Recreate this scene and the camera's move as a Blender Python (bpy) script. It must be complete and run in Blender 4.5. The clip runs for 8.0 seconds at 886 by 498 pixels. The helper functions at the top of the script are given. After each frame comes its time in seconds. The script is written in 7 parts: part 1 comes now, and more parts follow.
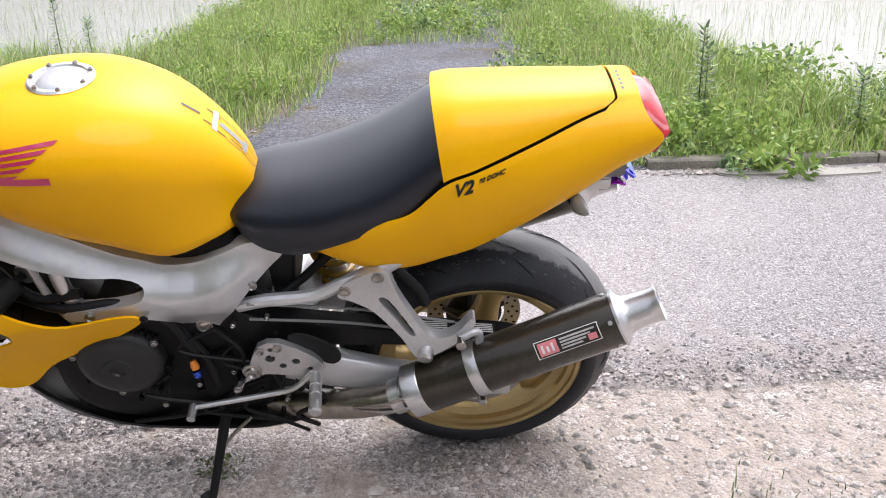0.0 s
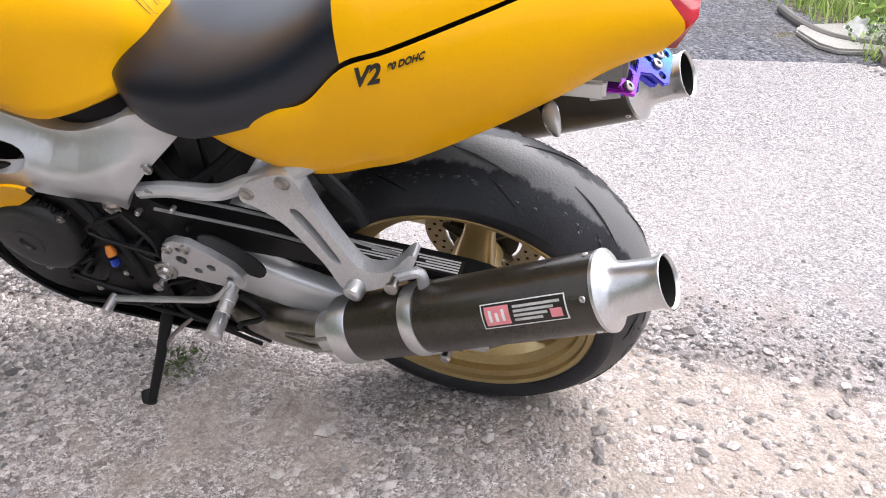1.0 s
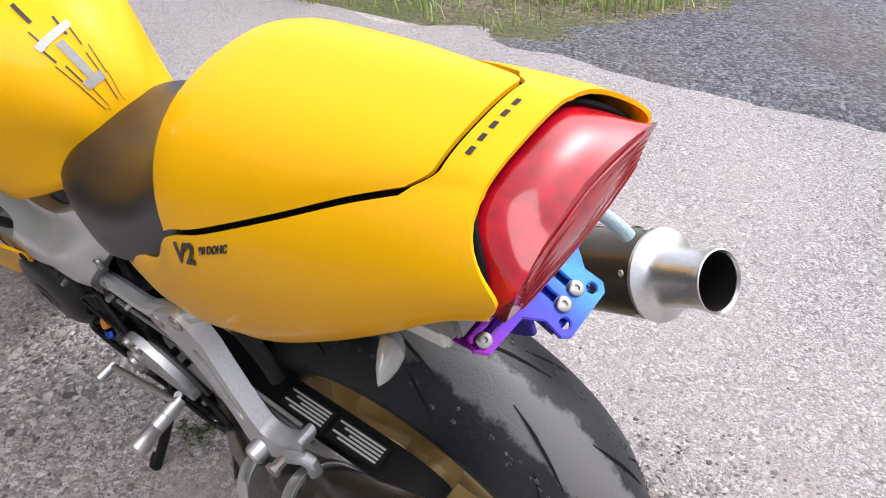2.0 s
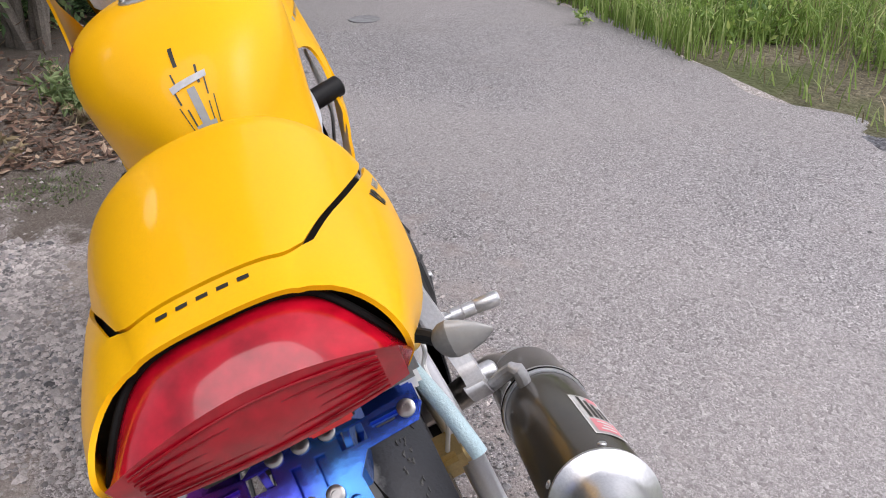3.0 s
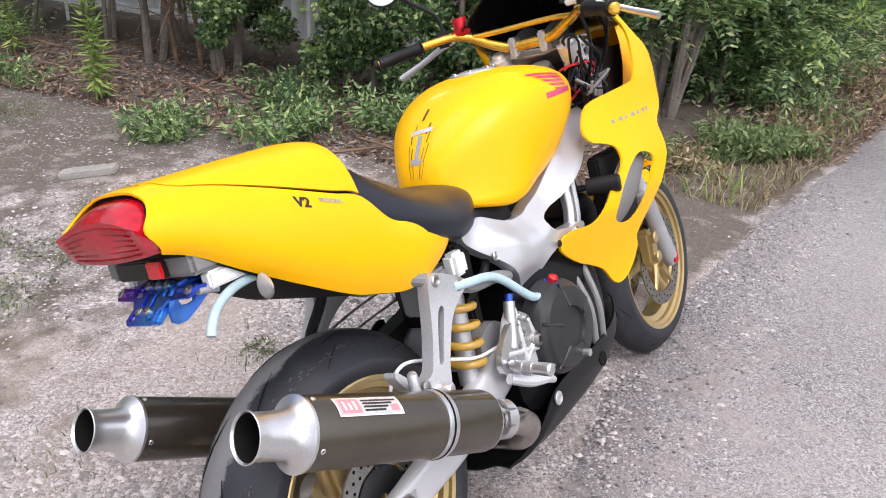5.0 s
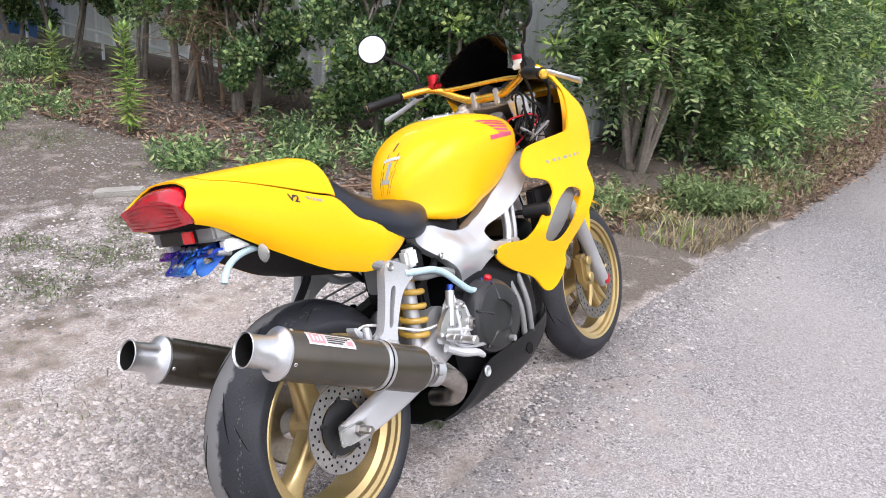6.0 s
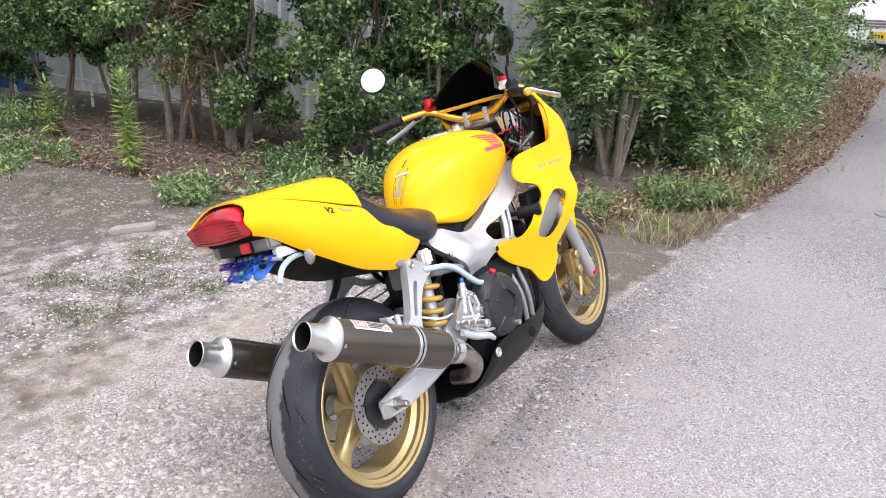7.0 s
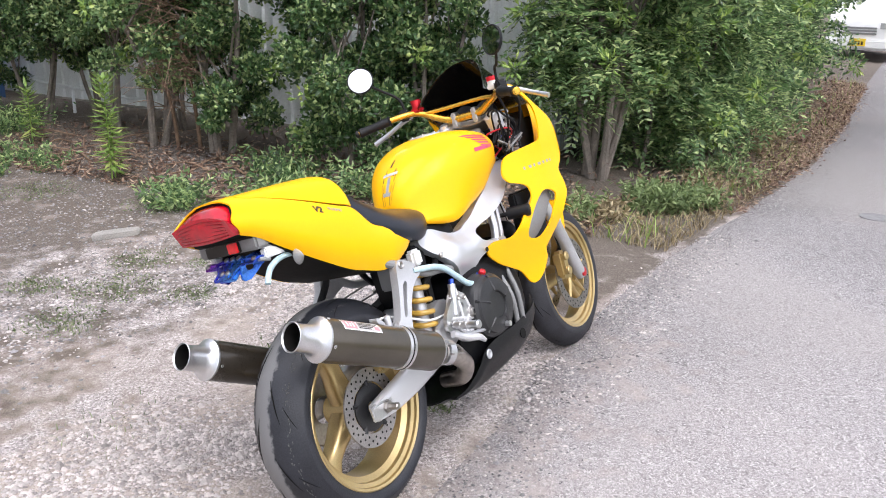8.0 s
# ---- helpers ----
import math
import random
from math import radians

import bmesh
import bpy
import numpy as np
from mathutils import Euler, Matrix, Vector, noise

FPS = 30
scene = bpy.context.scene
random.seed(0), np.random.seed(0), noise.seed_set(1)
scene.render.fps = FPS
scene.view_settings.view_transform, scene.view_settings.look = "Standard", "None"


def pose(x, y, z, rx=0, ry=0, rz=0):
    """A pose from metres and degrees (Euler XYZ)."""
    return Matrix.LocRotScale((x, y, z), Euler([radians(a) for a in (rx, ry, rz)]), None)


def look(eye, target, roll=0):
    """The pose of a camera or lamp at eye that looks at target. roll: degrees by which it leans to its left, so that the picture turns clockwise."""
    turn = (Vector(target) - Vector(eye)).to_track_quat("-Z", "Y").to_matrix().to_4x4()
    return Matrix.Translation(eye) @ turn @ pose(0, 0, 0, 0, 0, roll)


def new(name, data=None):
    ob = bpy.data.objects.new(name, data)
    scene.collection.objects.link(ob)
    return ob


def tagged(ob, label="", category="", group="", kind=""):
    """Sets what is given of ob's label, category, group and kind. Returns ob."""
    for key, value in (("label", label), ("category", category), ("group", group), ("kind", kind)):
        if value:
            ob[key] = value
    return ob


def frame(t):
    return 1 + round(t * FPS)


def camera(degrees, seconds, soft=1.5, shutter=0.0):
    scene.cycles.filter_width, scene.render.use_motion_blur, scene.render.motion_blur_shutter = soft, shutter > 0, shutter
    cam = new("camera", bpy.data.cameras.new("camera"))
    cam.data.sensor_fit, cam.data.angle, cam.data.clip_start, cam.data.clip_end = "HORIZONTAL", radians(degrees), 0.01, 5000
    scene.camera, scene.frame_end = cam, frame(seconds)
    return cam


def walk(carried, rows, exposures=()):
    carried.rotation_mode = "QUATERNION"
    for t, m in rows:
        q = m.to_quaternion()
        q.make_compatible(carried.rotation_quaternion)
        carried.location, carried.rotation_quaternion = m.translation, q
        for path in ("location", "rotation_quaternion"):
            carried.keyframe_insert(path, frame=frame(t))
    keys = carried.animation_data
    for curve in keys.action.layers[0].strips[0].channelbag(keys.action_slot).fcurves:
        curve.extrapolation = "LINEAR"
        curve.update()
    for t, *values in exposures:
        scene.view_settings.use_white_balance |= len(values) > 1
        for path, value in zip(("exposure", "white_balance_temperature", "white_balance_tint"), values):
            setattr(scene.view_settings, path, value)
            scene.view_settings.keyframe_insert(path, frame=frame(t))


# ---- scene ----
cam = camera(56.03, 8.0, soft=1.0)
PATH = [
    (0.0, pose(0.129, 1.797, 1.170, 68.93, 0.99, 177.72)),
    (0.3, pose(0.017, 1.656, 1.147, 68.50, 2.24, -179.49)),
    (0.5, pose(-0.095, 1.513, 1.091, 66.45, 1.97, -176.34)),
    (0.7, pose(-0.164, 1.429, 1.052, 63.52, 1.19, -172.92)),
    (1.0, pose(-0.307, 1.300, 1.065, 59.67, 0.65, -163.71)),
    (1.2, pose(-0.378, 1.215, 1.072, 59.13, -0.84, -157.01)),
    (1.5, pose(-0.462, 1.044, 1.094, 59.28, 0.53, -150.34)),
    (2.0, pose(-0.586, 0.777, 1.150, 59.28, 1.58, -139.96)),
    (2.2, pose(-0.646, 0.692, 1.166, 59.68, 1.10, -133.17)),
    (3.3, pose(-0.759, 0.149, 1.205, 61.60, -0.26, -97.60)),
    (3.5, pose(-0.776, 0.035, 1.199, 60.83, -1.09, -89.55)),
    (4.0, pose(-0.791, -0.254, 1.191, 61.45, 0.30, -79.04)),
    (4.5, pose(-0.831, -0.470, 1.238, 62.39, -0.29, -68.88)),
    (4.7, pose(-0.866, -0.565, 1.281, 63.37, 0.17, -60.49)),
    (5.8, pose(-1.255, -1.055, 1.405, 69.94, -5.45, -54.67)),
    (6.0, pose(-1.326, -1.123, 1.421, 70.21, -4.52, -54.49)),
    (6.5, pose(-1.525, -1.207, 1.462, 71.82, -2.15, -54.78)),
    (7.0, pose(-1.666, -1.247, 1.466, 71.88, -0.98, -57.09)),
    (7.5, pose(-1.681, -1.242, 1.456, 72.83, -1.44, -57.87)),
    (8.0, pose(-1.656, -1.222, 1.436, 72.42, -1.02, -58.20)),
]
walk(cam, PATH, exposures=[(0, 0.8, 6300, 14), (0.5, 0.87, 6300, 14), (1, 1.04, 6300, 14), (1.5, 0.95, 6300, 14), (2.2, 0.5, 6300, 14), (3.3, 0.02, 6250, 16), (3.6, 0.1, 6250, 16), (4, 0.38, 6250, 16), (4.5, 0.44, 6250, 17), (5.8, 0.66, 6150, 14), (8, 0.72, 6150, 14)])

# ---- daylight: bright overcast ----
world = bpy.data.worlds.new("overcast_sky")
scene.world = world
world.use_nodes = True
wn, wl = world.node_tree.nodes, world.node_tree.links
sky = wn.new("ShaderNodeTexSky")
sky.sky_type = "NISHITA"
sky.sun_disc = False
sky.sun_elevation, sky.sun_rotation = radians(58), radians(200)
sky.air_density, sky.dust_density, sky.ozone_density = 1.0, 5.0, 1.0
soften = wn.new("ShaderNodeHueSaturation")
soften.inputs["Saturation"].default_value = 0.25
wl.new(sky.outputs[0], soften.inputs["Color"])
wl.new(soften.outputs[0], wn["Background"].inputs["Color"])
wn["Background"].inputs["Strength"].default_value = 0.185
sun = new("sun", bpy.data.lights.new("sun", "SUN"))
sun.data.energy, sun.data.angle, sun.data.color = 0.95, radians(40), (1.0, 0.98, 0.955)
sun.matrix_world = look((-2.5, 3.0, 7.5), (0, 0, 0))


# ---- materials ----
def material(name, color, rough=0.5, metal=0.0, var=0.12, scale=6.0, fine=90.0, bump=0.1, coat=0.0, coords="Object", spread=0.0, islands=False, spec=0.5):
    """A surface with broad and fine variation of tone, gloss and relief."""
    m = bpy.data.materials.new(name)
    m.use_nodes = True
    n, l = m.node_tree.nodes, m.node_tree.links
    b = n["Principled BSDF"]
    b.inputs["Metallic"].default_value = metal
    b.inputs["Coat Weight"].default_value = coat
    b.inputs["Coat Roughness"].default_value = 0.06
    b.inputs["Specular IOR Level"].default_value = spec
    tc = n.new("ShaderNodeTexCoord")
    big, small = n.new("ShaderNodeTexNoise"), n.new("ShaderNodeTexNoise")
    big.inputs["Scale"].default_value, big.inputs["Detail"].default_value = scale, 5
    small.inputs["Scale"].default_value, small.inputs["Detail"].default_value = fine, 4
    for t in (big, small):
        l.new(tc.outputs[coords], t.inputs["Vector"])
    add = n.new("ShaderNodeMath")
    add.operation = "MULTIPLY_ADD"
    add.inputs[1].default_value, add.inputs[2].default_value = 0.5, 0.0
    l.new(big.outputs[0], add.inputs[0])
    both = n.new("ShaderNodeMath")
    both.operation = "MULTIPLY_ADD"
    both.inputs[1].default_value = 0.5
    l.new(small.outputs[0], both.inputs[0])
    l.new(add.outputs[0], both.inputs[2])
    ramp = n.new("ShaderNodeValToRGB")
    ramp.color_ramp.elements[0].position, ramp.color_ramp.elements[1].position = 0.36, 0.64
    ramp.color_ramp.elements[0].color = (*[c * (1 - var) for c in color], 1)
    ramp.color_ramp.elements[1].color = (*[min(1, c * (1 + var)) for c in color], 1)
    l.new(both.outputs[0], ramp.inputs[0])
    out = ramp.outputs[0]
    if spread:
        if islands:
            rnd = n.new("ShaderNodeNewGeometry").outputs["Random Per Island"]
        else:
            rnd = n.new("ShaderNodeObjectInfo").outputs["Random"]
        mr = n.new("ShaderNodeMapRange")
        mr.inputs["To Min"].default_value, mr.inputs["To Max"].default_value = 1 - spread, 1 + spread
        l.new(rnd, mr.inputs["Value"])
        hs = n.new("ShaderNodeHueSaturation")
        l.new(out, hs.inputs["Color"])
        l.new(mr.outputs[0], hs.inputs["Value"])
        out = hs.outputs[0]
    l.new(out, b.inputs["Base Color"])
    rr = n.new("ShaderNodeMapRange")
    rr.inputs["To Min"].default_value, rr.inputs["To Max"].default_value = max(0.02, rough * 0.8), min(1, rough * 1.2)
    l.new(both.outputs[0], rr.inputs["Value"])
    l.new(rr.outputs[0], b.inputs["Roughness"])
    if bump:
        bp = n.new("ShaderNodeBump")
        bp.inputs["Strength"].default_value, bp.inputs["Distance"].default_value = bump, 0.004
        l.new(small.outputs[0], bp.inputs["Height"])
        l.new(bp.outputs[0], b.inputs["Normal"])
    return m


def stony(name, dark, mid, light, size=0.014, bump=0.5, patch=1.1, dirt=(0.2, 0.15, 0.1), dirt_amount=0.35, grain=0.5, lane_tone=None, soil=None, dust=None):
    """Ground of small stones in two sizes: cells of many tones with grit between, patches of smooth dirt, relief."""
    m = bpy.data.materials.new(name)
    m.use_nodes = True
    n, l = m.node_tree.nodes, m.node_tree.links
    b = n["Principled BSDF"]
    b.inputs["Roughness"].default_value = 0.9
    b.inputs["Specular IOR Level"].default_value = 0.2
    tc = n.new("ShaderNodeTexCoord")

    def noise_at(scale, detail):
        t = n.new("ShaderNodeTexNoise")
        t.inputs["Scale"].default_value, t.inputs["Detail"].default_value = scale, detail
        l.new(tc.outputs["Object"], t.inputs["Vector"])
        return t

    def ranged(sock, lo, hi, to_lo, to_hi):
        r = n.new("ShaderNodeMapRange")
        for k, v in (("From Min", lo), ("From Max", hi), ("To Min", to_lo), ("To Max", to_hi)):
            r.inputs[k].default_value = v
        l.new(sock, r.inputs["Value"])
        return r.outputs[0]

    def mixed(fac, a, c):
        x = n.new("ShaderNodeMix")
        x.data_type = "RGBA"
        l.new(fac, x.inputs[0])
        for sock, q in ((x.inputs[6], a), (x.inputs[7], c)):
            if isinstance(q, tuple):
                sock.default_value = (*q, 1)
            else:
                l.new(q, sock)
        return x.outputs[2]

    def cells(sz):
        v = n.new("ShaderNodeTexVoronoi")
        v.inputs["Scale"].default_value = 1 / sz
        l.new(tc.outputs["Object"], v.inputs["Vector"])
        sp = n.new("ShaderNodeSeparateColor")
        l.new(v.outputs["Color"], sp.inputs[0])
        ramp = n.new("ShaderNodeValToRGB")
        e = ramp.color_ramp.elements
        e[0].position, e[0].color = 0.0, (*dark, 1)
        e[1].position, e[1].color = 1.0, (*light, 1)
        e.new(0.5).color = (*mid, 1)
        l.new(sp.outputs[0], ramp.inputs[0])
        return v, ramp.outputs[0]

    v1, c1 = cells(size)
    v2, c2 = cells(size * 0.42)
    gritty = noise_at(38, 4)
    col = mixed(ranged(gritty.outputs[0], 0.40, 0.58, 0.0, 1.0), c2, c1)
    fine = noise_at(420, 5)
    mult = n.new("ShaderNodeHueSaturation")
    l.new(col, mult.inputs["Color"])
    l.new(ranged(fine.outputs[0], 0.3, 0.7, 1 - grain, 1 + grain), mult.inputs["Value"])
    spots = noise_at(patch, 7)
    amount = ranged(spots.outputs[0], 0.45, 0.62, 0.0, dirt_amount * 2)
    soft = noise_at(60, 6)
    dirty = n.new("ShaderNodeHueSaturation")
    dirty.inputs["Color"].default_value = (*dirt, 1)
    l.new(ranged(soft.outputs[0], 0.3, 0.7, 0.8, 1.2), dirty.inputs["Value"])
    out = mixed(amount, mult.outputs[0], dirty.outputs[0])
    tone = noise_at(patch * 0.45, 3)
    last = n.new("ShaderNodeHueSaturation")
    l.new(out, last.inputs["Color"])
    l.new(ranged(tone.outputs[0], 0.35, 0.65, 0.85, 1.15), last.inputs["Value"])
    end = last.outputs[0]
    if lane_tone:
        # the tone darkens along the lane, with an uneven front
        sx = n.new("ShaderNodeSeparateXYZ")
        l.new(tc.outputs["Object"], sx.inputs[0])
        wob = n.new("ShaderNodeMath")
        wob.operation = "MULTIPLY_ADD"
        wob.inputs[1].default_value = 2.5
        l.new(spots.outputs[0], wob.inputs[0])
        l.new(sx.outputs[0], wob.inputs[2])
        bare = n.new("ShaderNodeHueSaturation")
        bare.inputs["Saturation"].default_value = 0.6
        l.new(end, bare.inputs["Color"])
        l.new(ranged(wob.outputs[0], lane_tone[0] + 1.25, lane_tone[1] + 1.25, 1.0, lane_tone[2]), bare.inputs["Value"])
        end = bare.outputs[0]
    rag = noise_at(7, 8)

    def masked(attribute, under, color, lo, hi, spread, most):
        # where the mask of the mesh says so, with a ragged border
        at = n.new("ShaderNodeAttribute")
        at.attribute_name = attribute
        add = n.new("ShaderNodeMath")
        add.operation = "ADD"
        l.new(at.outputs["Fac"], add.inputs[0])
        l.new(ranged(rag.outputs[0], 0.3, 0.7, -0.45, 0.45), add.inputs[1])
        tint = n.new("ShaderNodeHueSaturation")
        tint.inputs["Color"].default_value = (*color, 1)
        l.new(spread, tint.inputs["Value"])
        return mixed(ranged(add.outputs[0], lo, hi, 0.0, most), under, tint.outputs[0])

    if dust:
        streak = noise_at(16, 9)
        end = masked("dust", end, dust, 0.3, 0.75, ranged(streak.outputs[0], 0.3, 0.7, 0.72, 1.25), 0.66)
    if soil:
        # dark leaf mould
        end = masked("soil", end, soil, 0.25, 0.85, ranged(fine.outputs[0], 0.3, 0.7, 0.4, 1.7), 0.84)
    l.new(end, b.inputs["Base Color"])
    b1, b2, b3 = n.new("ShaderNodeBump"), n.new("ShaderNodeBump"), n.new("ShaderNodeBump")
    for q, h, dist, st in ((b1, v1.outputs["Distance"], size * 0.5, bump), (b2, v2.outputs["Distance"], size * 0.2, bump), (b3, fine.outputs[0], 0.002, 0.5)):
        q.inputs["Strength"].default_value, q.inputs["Distance"].default_value = st, dist
        l.new(h, q.inputs["Height"])
    b1.invert = b2.invert = True
    l.new(b1.outputs[0], b2.inputs["Normal"])
    l.new(b2.outputs[0], b3.inputs["Normal"])
    l.new(b3.outputs[0], b.inputs["Normal"])
    return m


def leafy(name, color, tip, spread=0.5, rough=0.5, through_light=0.35):
    """Leaves: each island has its own tone; light shines through a little."""
    m = bpy.data.materials.new(name)
    m.use_nodes = True
    n, l = m.node_tree.nodes, m.node_tree.links
    b = n["Principled BSDF"]
    b.inputs["Roughness"].default_value = rough
    ramp = n.new("ShaderNodeValToRGB")
    ramp.color_ramp.elements[0].color = (*[c * (1 - spread) for c in color], 1)
    ramp.color_ramp.elements[1].color = (*tip, 1)
    k = ramp.color_ramp.elements.new(0.6)
    k.color = (*color, 1)
    l.new(n.new("ShaderNodeNewGeometry").outputs["Random Per Island"], ramp.inputs[0])
    l.new(ramp.outputs[0], b.inputs["Base Color"])
    tr = n.new("ShaderNodeBsdfTranslucent")
    l.new(ramp.outputs[0], tr.inputs["Color"])
    mx = n.new("ShaderNodeMixShader")
    mx.inputs[0].default_value = through_light
    l.new(b.outputs[0], mx.inputs[1])
    l.new(tr.outputs[0], mx.inputs[2])
    l.new(mx.outputs[0], n["Material Output"].inputs[0])
    return m


YELLOW = material("yellow_lacquer", (0.92, 0.465, 0.0), 0.42, var=0.03, scale=3, fine=400, bump=0.006, coat=0.22, spec=0.1)
BLACK_GAP = material("black_gap", (0.007, 0.0065, 0.006), 0.7, spec=0.15)
SEAT = material("seat_vinyl", (0.005, 0.0075, 0.016), 0.36, var=0.2, fine=600, bump=0.08, spec=0.55, coat=0.06)
FRAME = material("silver_frame_paint", (0.6, 0.605, 0.62), 0.36, metal=0.62, var=0.06, fine=500, bump=0.05, coat=0.2)
HANGER = material("cast_silver_hanger", (0.58, 0.58, 0.59), 0.42, metal=0.65, var=0.12, fine=250, bump=0.12)
ALU = material("brushed_aluminium", (0.66, 0.66, 0.67), 0.32, metal=0.9, var=0.1, fine=300, bump=0.08)
ALU_DULL = material("cast_aluminium", (0.5, 0.5, 0.51), 0.5, metal=0.7, var=0.15, fine=250, bump=0.15)
CAST_BRIGHT = material("bright_cast_alloy", (0.74, 0.74, 0.75), 0.38, metal=0.5, var=0.12, fine=250, bump=0.15)
SWING = material("satin_swing_arm", (0.68, 0.68, 0.7), 0.35, metal=0.4, var=0.06, fine=300, bump=0.04)
DISC_STEEL = material("worn_disc_steel", (0.3, 0.28, 0.26), 0.4, metal=1.0, var=0.25, scale=20, fine=200)
DISC_GREY = material("used_disc_steel", (0.36, 0.34, 0.33), 0.42, metal=0.8, var=0.2, scale=20, fine=220)
COVER = material("satin_black_cover", (0.02, 0.02, 0.021), 0.38, var=0.3, scale=12, fine=300, bump=0.1, spec=0.4)
STEEL = material("bare_steel", (0.42, 0.4, 0.38), 0.35, metal=1.0, var=0.2, fine=120)
EXHAUST = material("titanium_exhaust", (0.42, 0.39, 0.35), 0.3, metal=1.0, var=0.2, scale=14, fine=60)
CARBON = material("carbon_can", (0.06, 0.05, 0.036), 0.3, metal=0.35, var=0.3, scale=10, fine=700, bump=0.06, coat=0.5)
# same carbon for the left can, its dimmer light put into the colour
CARBON_SHADED = material("shaded_carbon_can", (0.034, 0.028, 0.021), 0.28, metal=0.2, var=0.3, scale=10, fine=700, bump=0.06, coat=0.35)
PAN = material("carbon_pan", (0.008, 0.008, 0.009), 0.4, var=0.3, fine=500, bump=0.08, coat=0.05, spec=0.2)
def tyre_rubber():
    """Blue-black rubber with a pale, ragged dusty wear band round the crown."""
    m = material("dusty_tyre_rubber", (0.016, 0.017, 0.022), 0.5, var=0.4, scale=14, fine=240, bump=0.2, spec=0.45)
    n, l = m.node_tree.nodes, m.node_tree.links
    b = n["Principled BSDF"]
    under = b.inputs["Base Color"].links[0].from_socket
    tc, sx, rag = n.new("ShaderNodeTexCoord"), n.new("ShaderNodeSeparateXYZ"), n.new("ShaderNodeTexNoise")
    rag.inputs["Scale"].default_value, rag.inputs["Detail"].default_value, rag.inputs["Roughness"].default_value = 26, 9, 0.7
    l.new(tc.outputs["Object"], sx.inputs[0])
    l.new(tc.outputs["Object"], rag.inputs["Vector"])
    off = n.new("ShaderNodeMath")
    off.operation = "ADD"
    off.inputs[1].default_value = -0.012
    l.new(sx.outputs[1], off.inputs[0])
    mag = n.new("ShaderNodeMath")
    mag.operation = "ABSOLUTE"
    l.new(off.outputs[0], mag.inputs[0])
    wob = n.new("ShaderNodeMath")
    wob.operation = "MULTIPLY_ADD"
    wob.inputs[1].default_value = 0.05
    l.new(rag.outputs[0], wob.inputs[0])
    l.new(mag.outputs[0], wob.inputs[2])
    band = n.new("ShaderNodeMapRange")
    for k, v in (("From Min", 0.050), ("From Max", 0.058), ("To Min", 0.85), ("To Max", 0.0)):
        band.inputs[k].default_value = v
    l.new(wob.outputs[0], band.inputs["Value"])
    mix = n.new("ShaderNodeMix")
    mix.data_type = "RGBA"
    l.new(band.outputs[0], mix.inputs[0])
    l.new(under, mix.inputs[6])
    mix.inputs[7].default_value = (0.19, 0.187, 0.187, 1)
    l.new(mix.outputs[2], b.inputs["Base Color"])
    return m


TYRE = tyre_rubber()
RUBBER = material("tyre_rubber", (0.021, 0.021, 0.025), 0.62, var=0.45, scale=14, fine=240, bump=0.2, spec=0.4)
SCUFF = material("scuffed_rubber", (0.085, 0.083, 0.08), 0.85, var=0.5, scale=60, fine=500, bump=0.6)
GOLD = material("gold_wheel_paint", (0.50, 0.375, 0.17), 0.34, metal=0.7, var=0.12, scale=12, fine=300, bump=0.04, coat=0.3)
GOLD_BAR = material("gold_anodised", (0.75, 0.45, 0.06), 0.25, metal=0.8, var=0.08)
SPRING = material("yellow_spring", (0.46, 0.28, 0.04), 0.35, var=0.12, scale=30, coat=0.4)
ENGINE = material("black_engine", (0.005, 0.005, 0.006), 0.35, var=0.3, scale=12, fine=300, bump=0.12, spec=0.15)
PLASTIC = material("black_plastic", (0.009, 0.009, 0.01), 0.5, var=0.25, fine=400, bump=0.1, spec=0.25)
GREY_PLASTIC = material("grey_plastic", (0.2, 0.2, 0.2), 0.5, var=0.15, fine=300, bump=0.1)
RED_LENS = material("red_lens", (0.41, 0.003, 0.015), 0.2, var=0.35, scale=12, fine=60, bump=0.01, coat=0.7, spec=0.4)
RED_RIB = material("red_lens_rib", (0.27, 0.003, 0.009), 0.3)
RED = material("red_anodised", (0.6, 0.02, 0.03), 0.3, metal=0.5)
BRIGHT_RED = material("bright_red_reflector", (0.85, 0.015, 0.02), 0.2, coat=0.8)
BLUE = material("blue_anodised", (0.05, 0.1, 0.55), 0.25, metal=0.85, var=0.45, scale=16)


def heat_tinted(name, tones):
    """Anodised titanium whose hue runs across the bike's width: tones are (y, colour)."""
    m = material(name, tones[1][1], 0.25, metal=0.85, var=0.3, scale=16)
    n, l = m.node_tree.nodes, m.node_tree.links
    tc, sep, ramp = n.new("ShaderNodeTexCoord"), n.new("ShaderNodeSeparateXYZ"), n.new("ShaderNodeValToRGB")
    put = n.new("ShaderNodeMapRange")
    put.inputs[1].default_value, put.inputs[2].default_value = tones[0][0], tones[-1][0]
    e = ramp.color_ramp.elements
    span = tones[-1][0] - tones[0][0]
    for k, (y, c) in enumerate(tones):
        q = e[0] if k == 0 else e[len(e) - 1] if k == len(tones) - 1 else e.new((y - tones[0][0]) / span)
        q.color = (*c, 1)
    l.new(tc.outputs["Object"], sep.inputs[0])
    l.new(sep.outputs[1], put.inputs[0])
    l.new(put.outputs[0], ramp.inputs[0])
    l.new(ramp.outputs[0], n["Principled BSDF"].inputs["Base Color"])
    return m


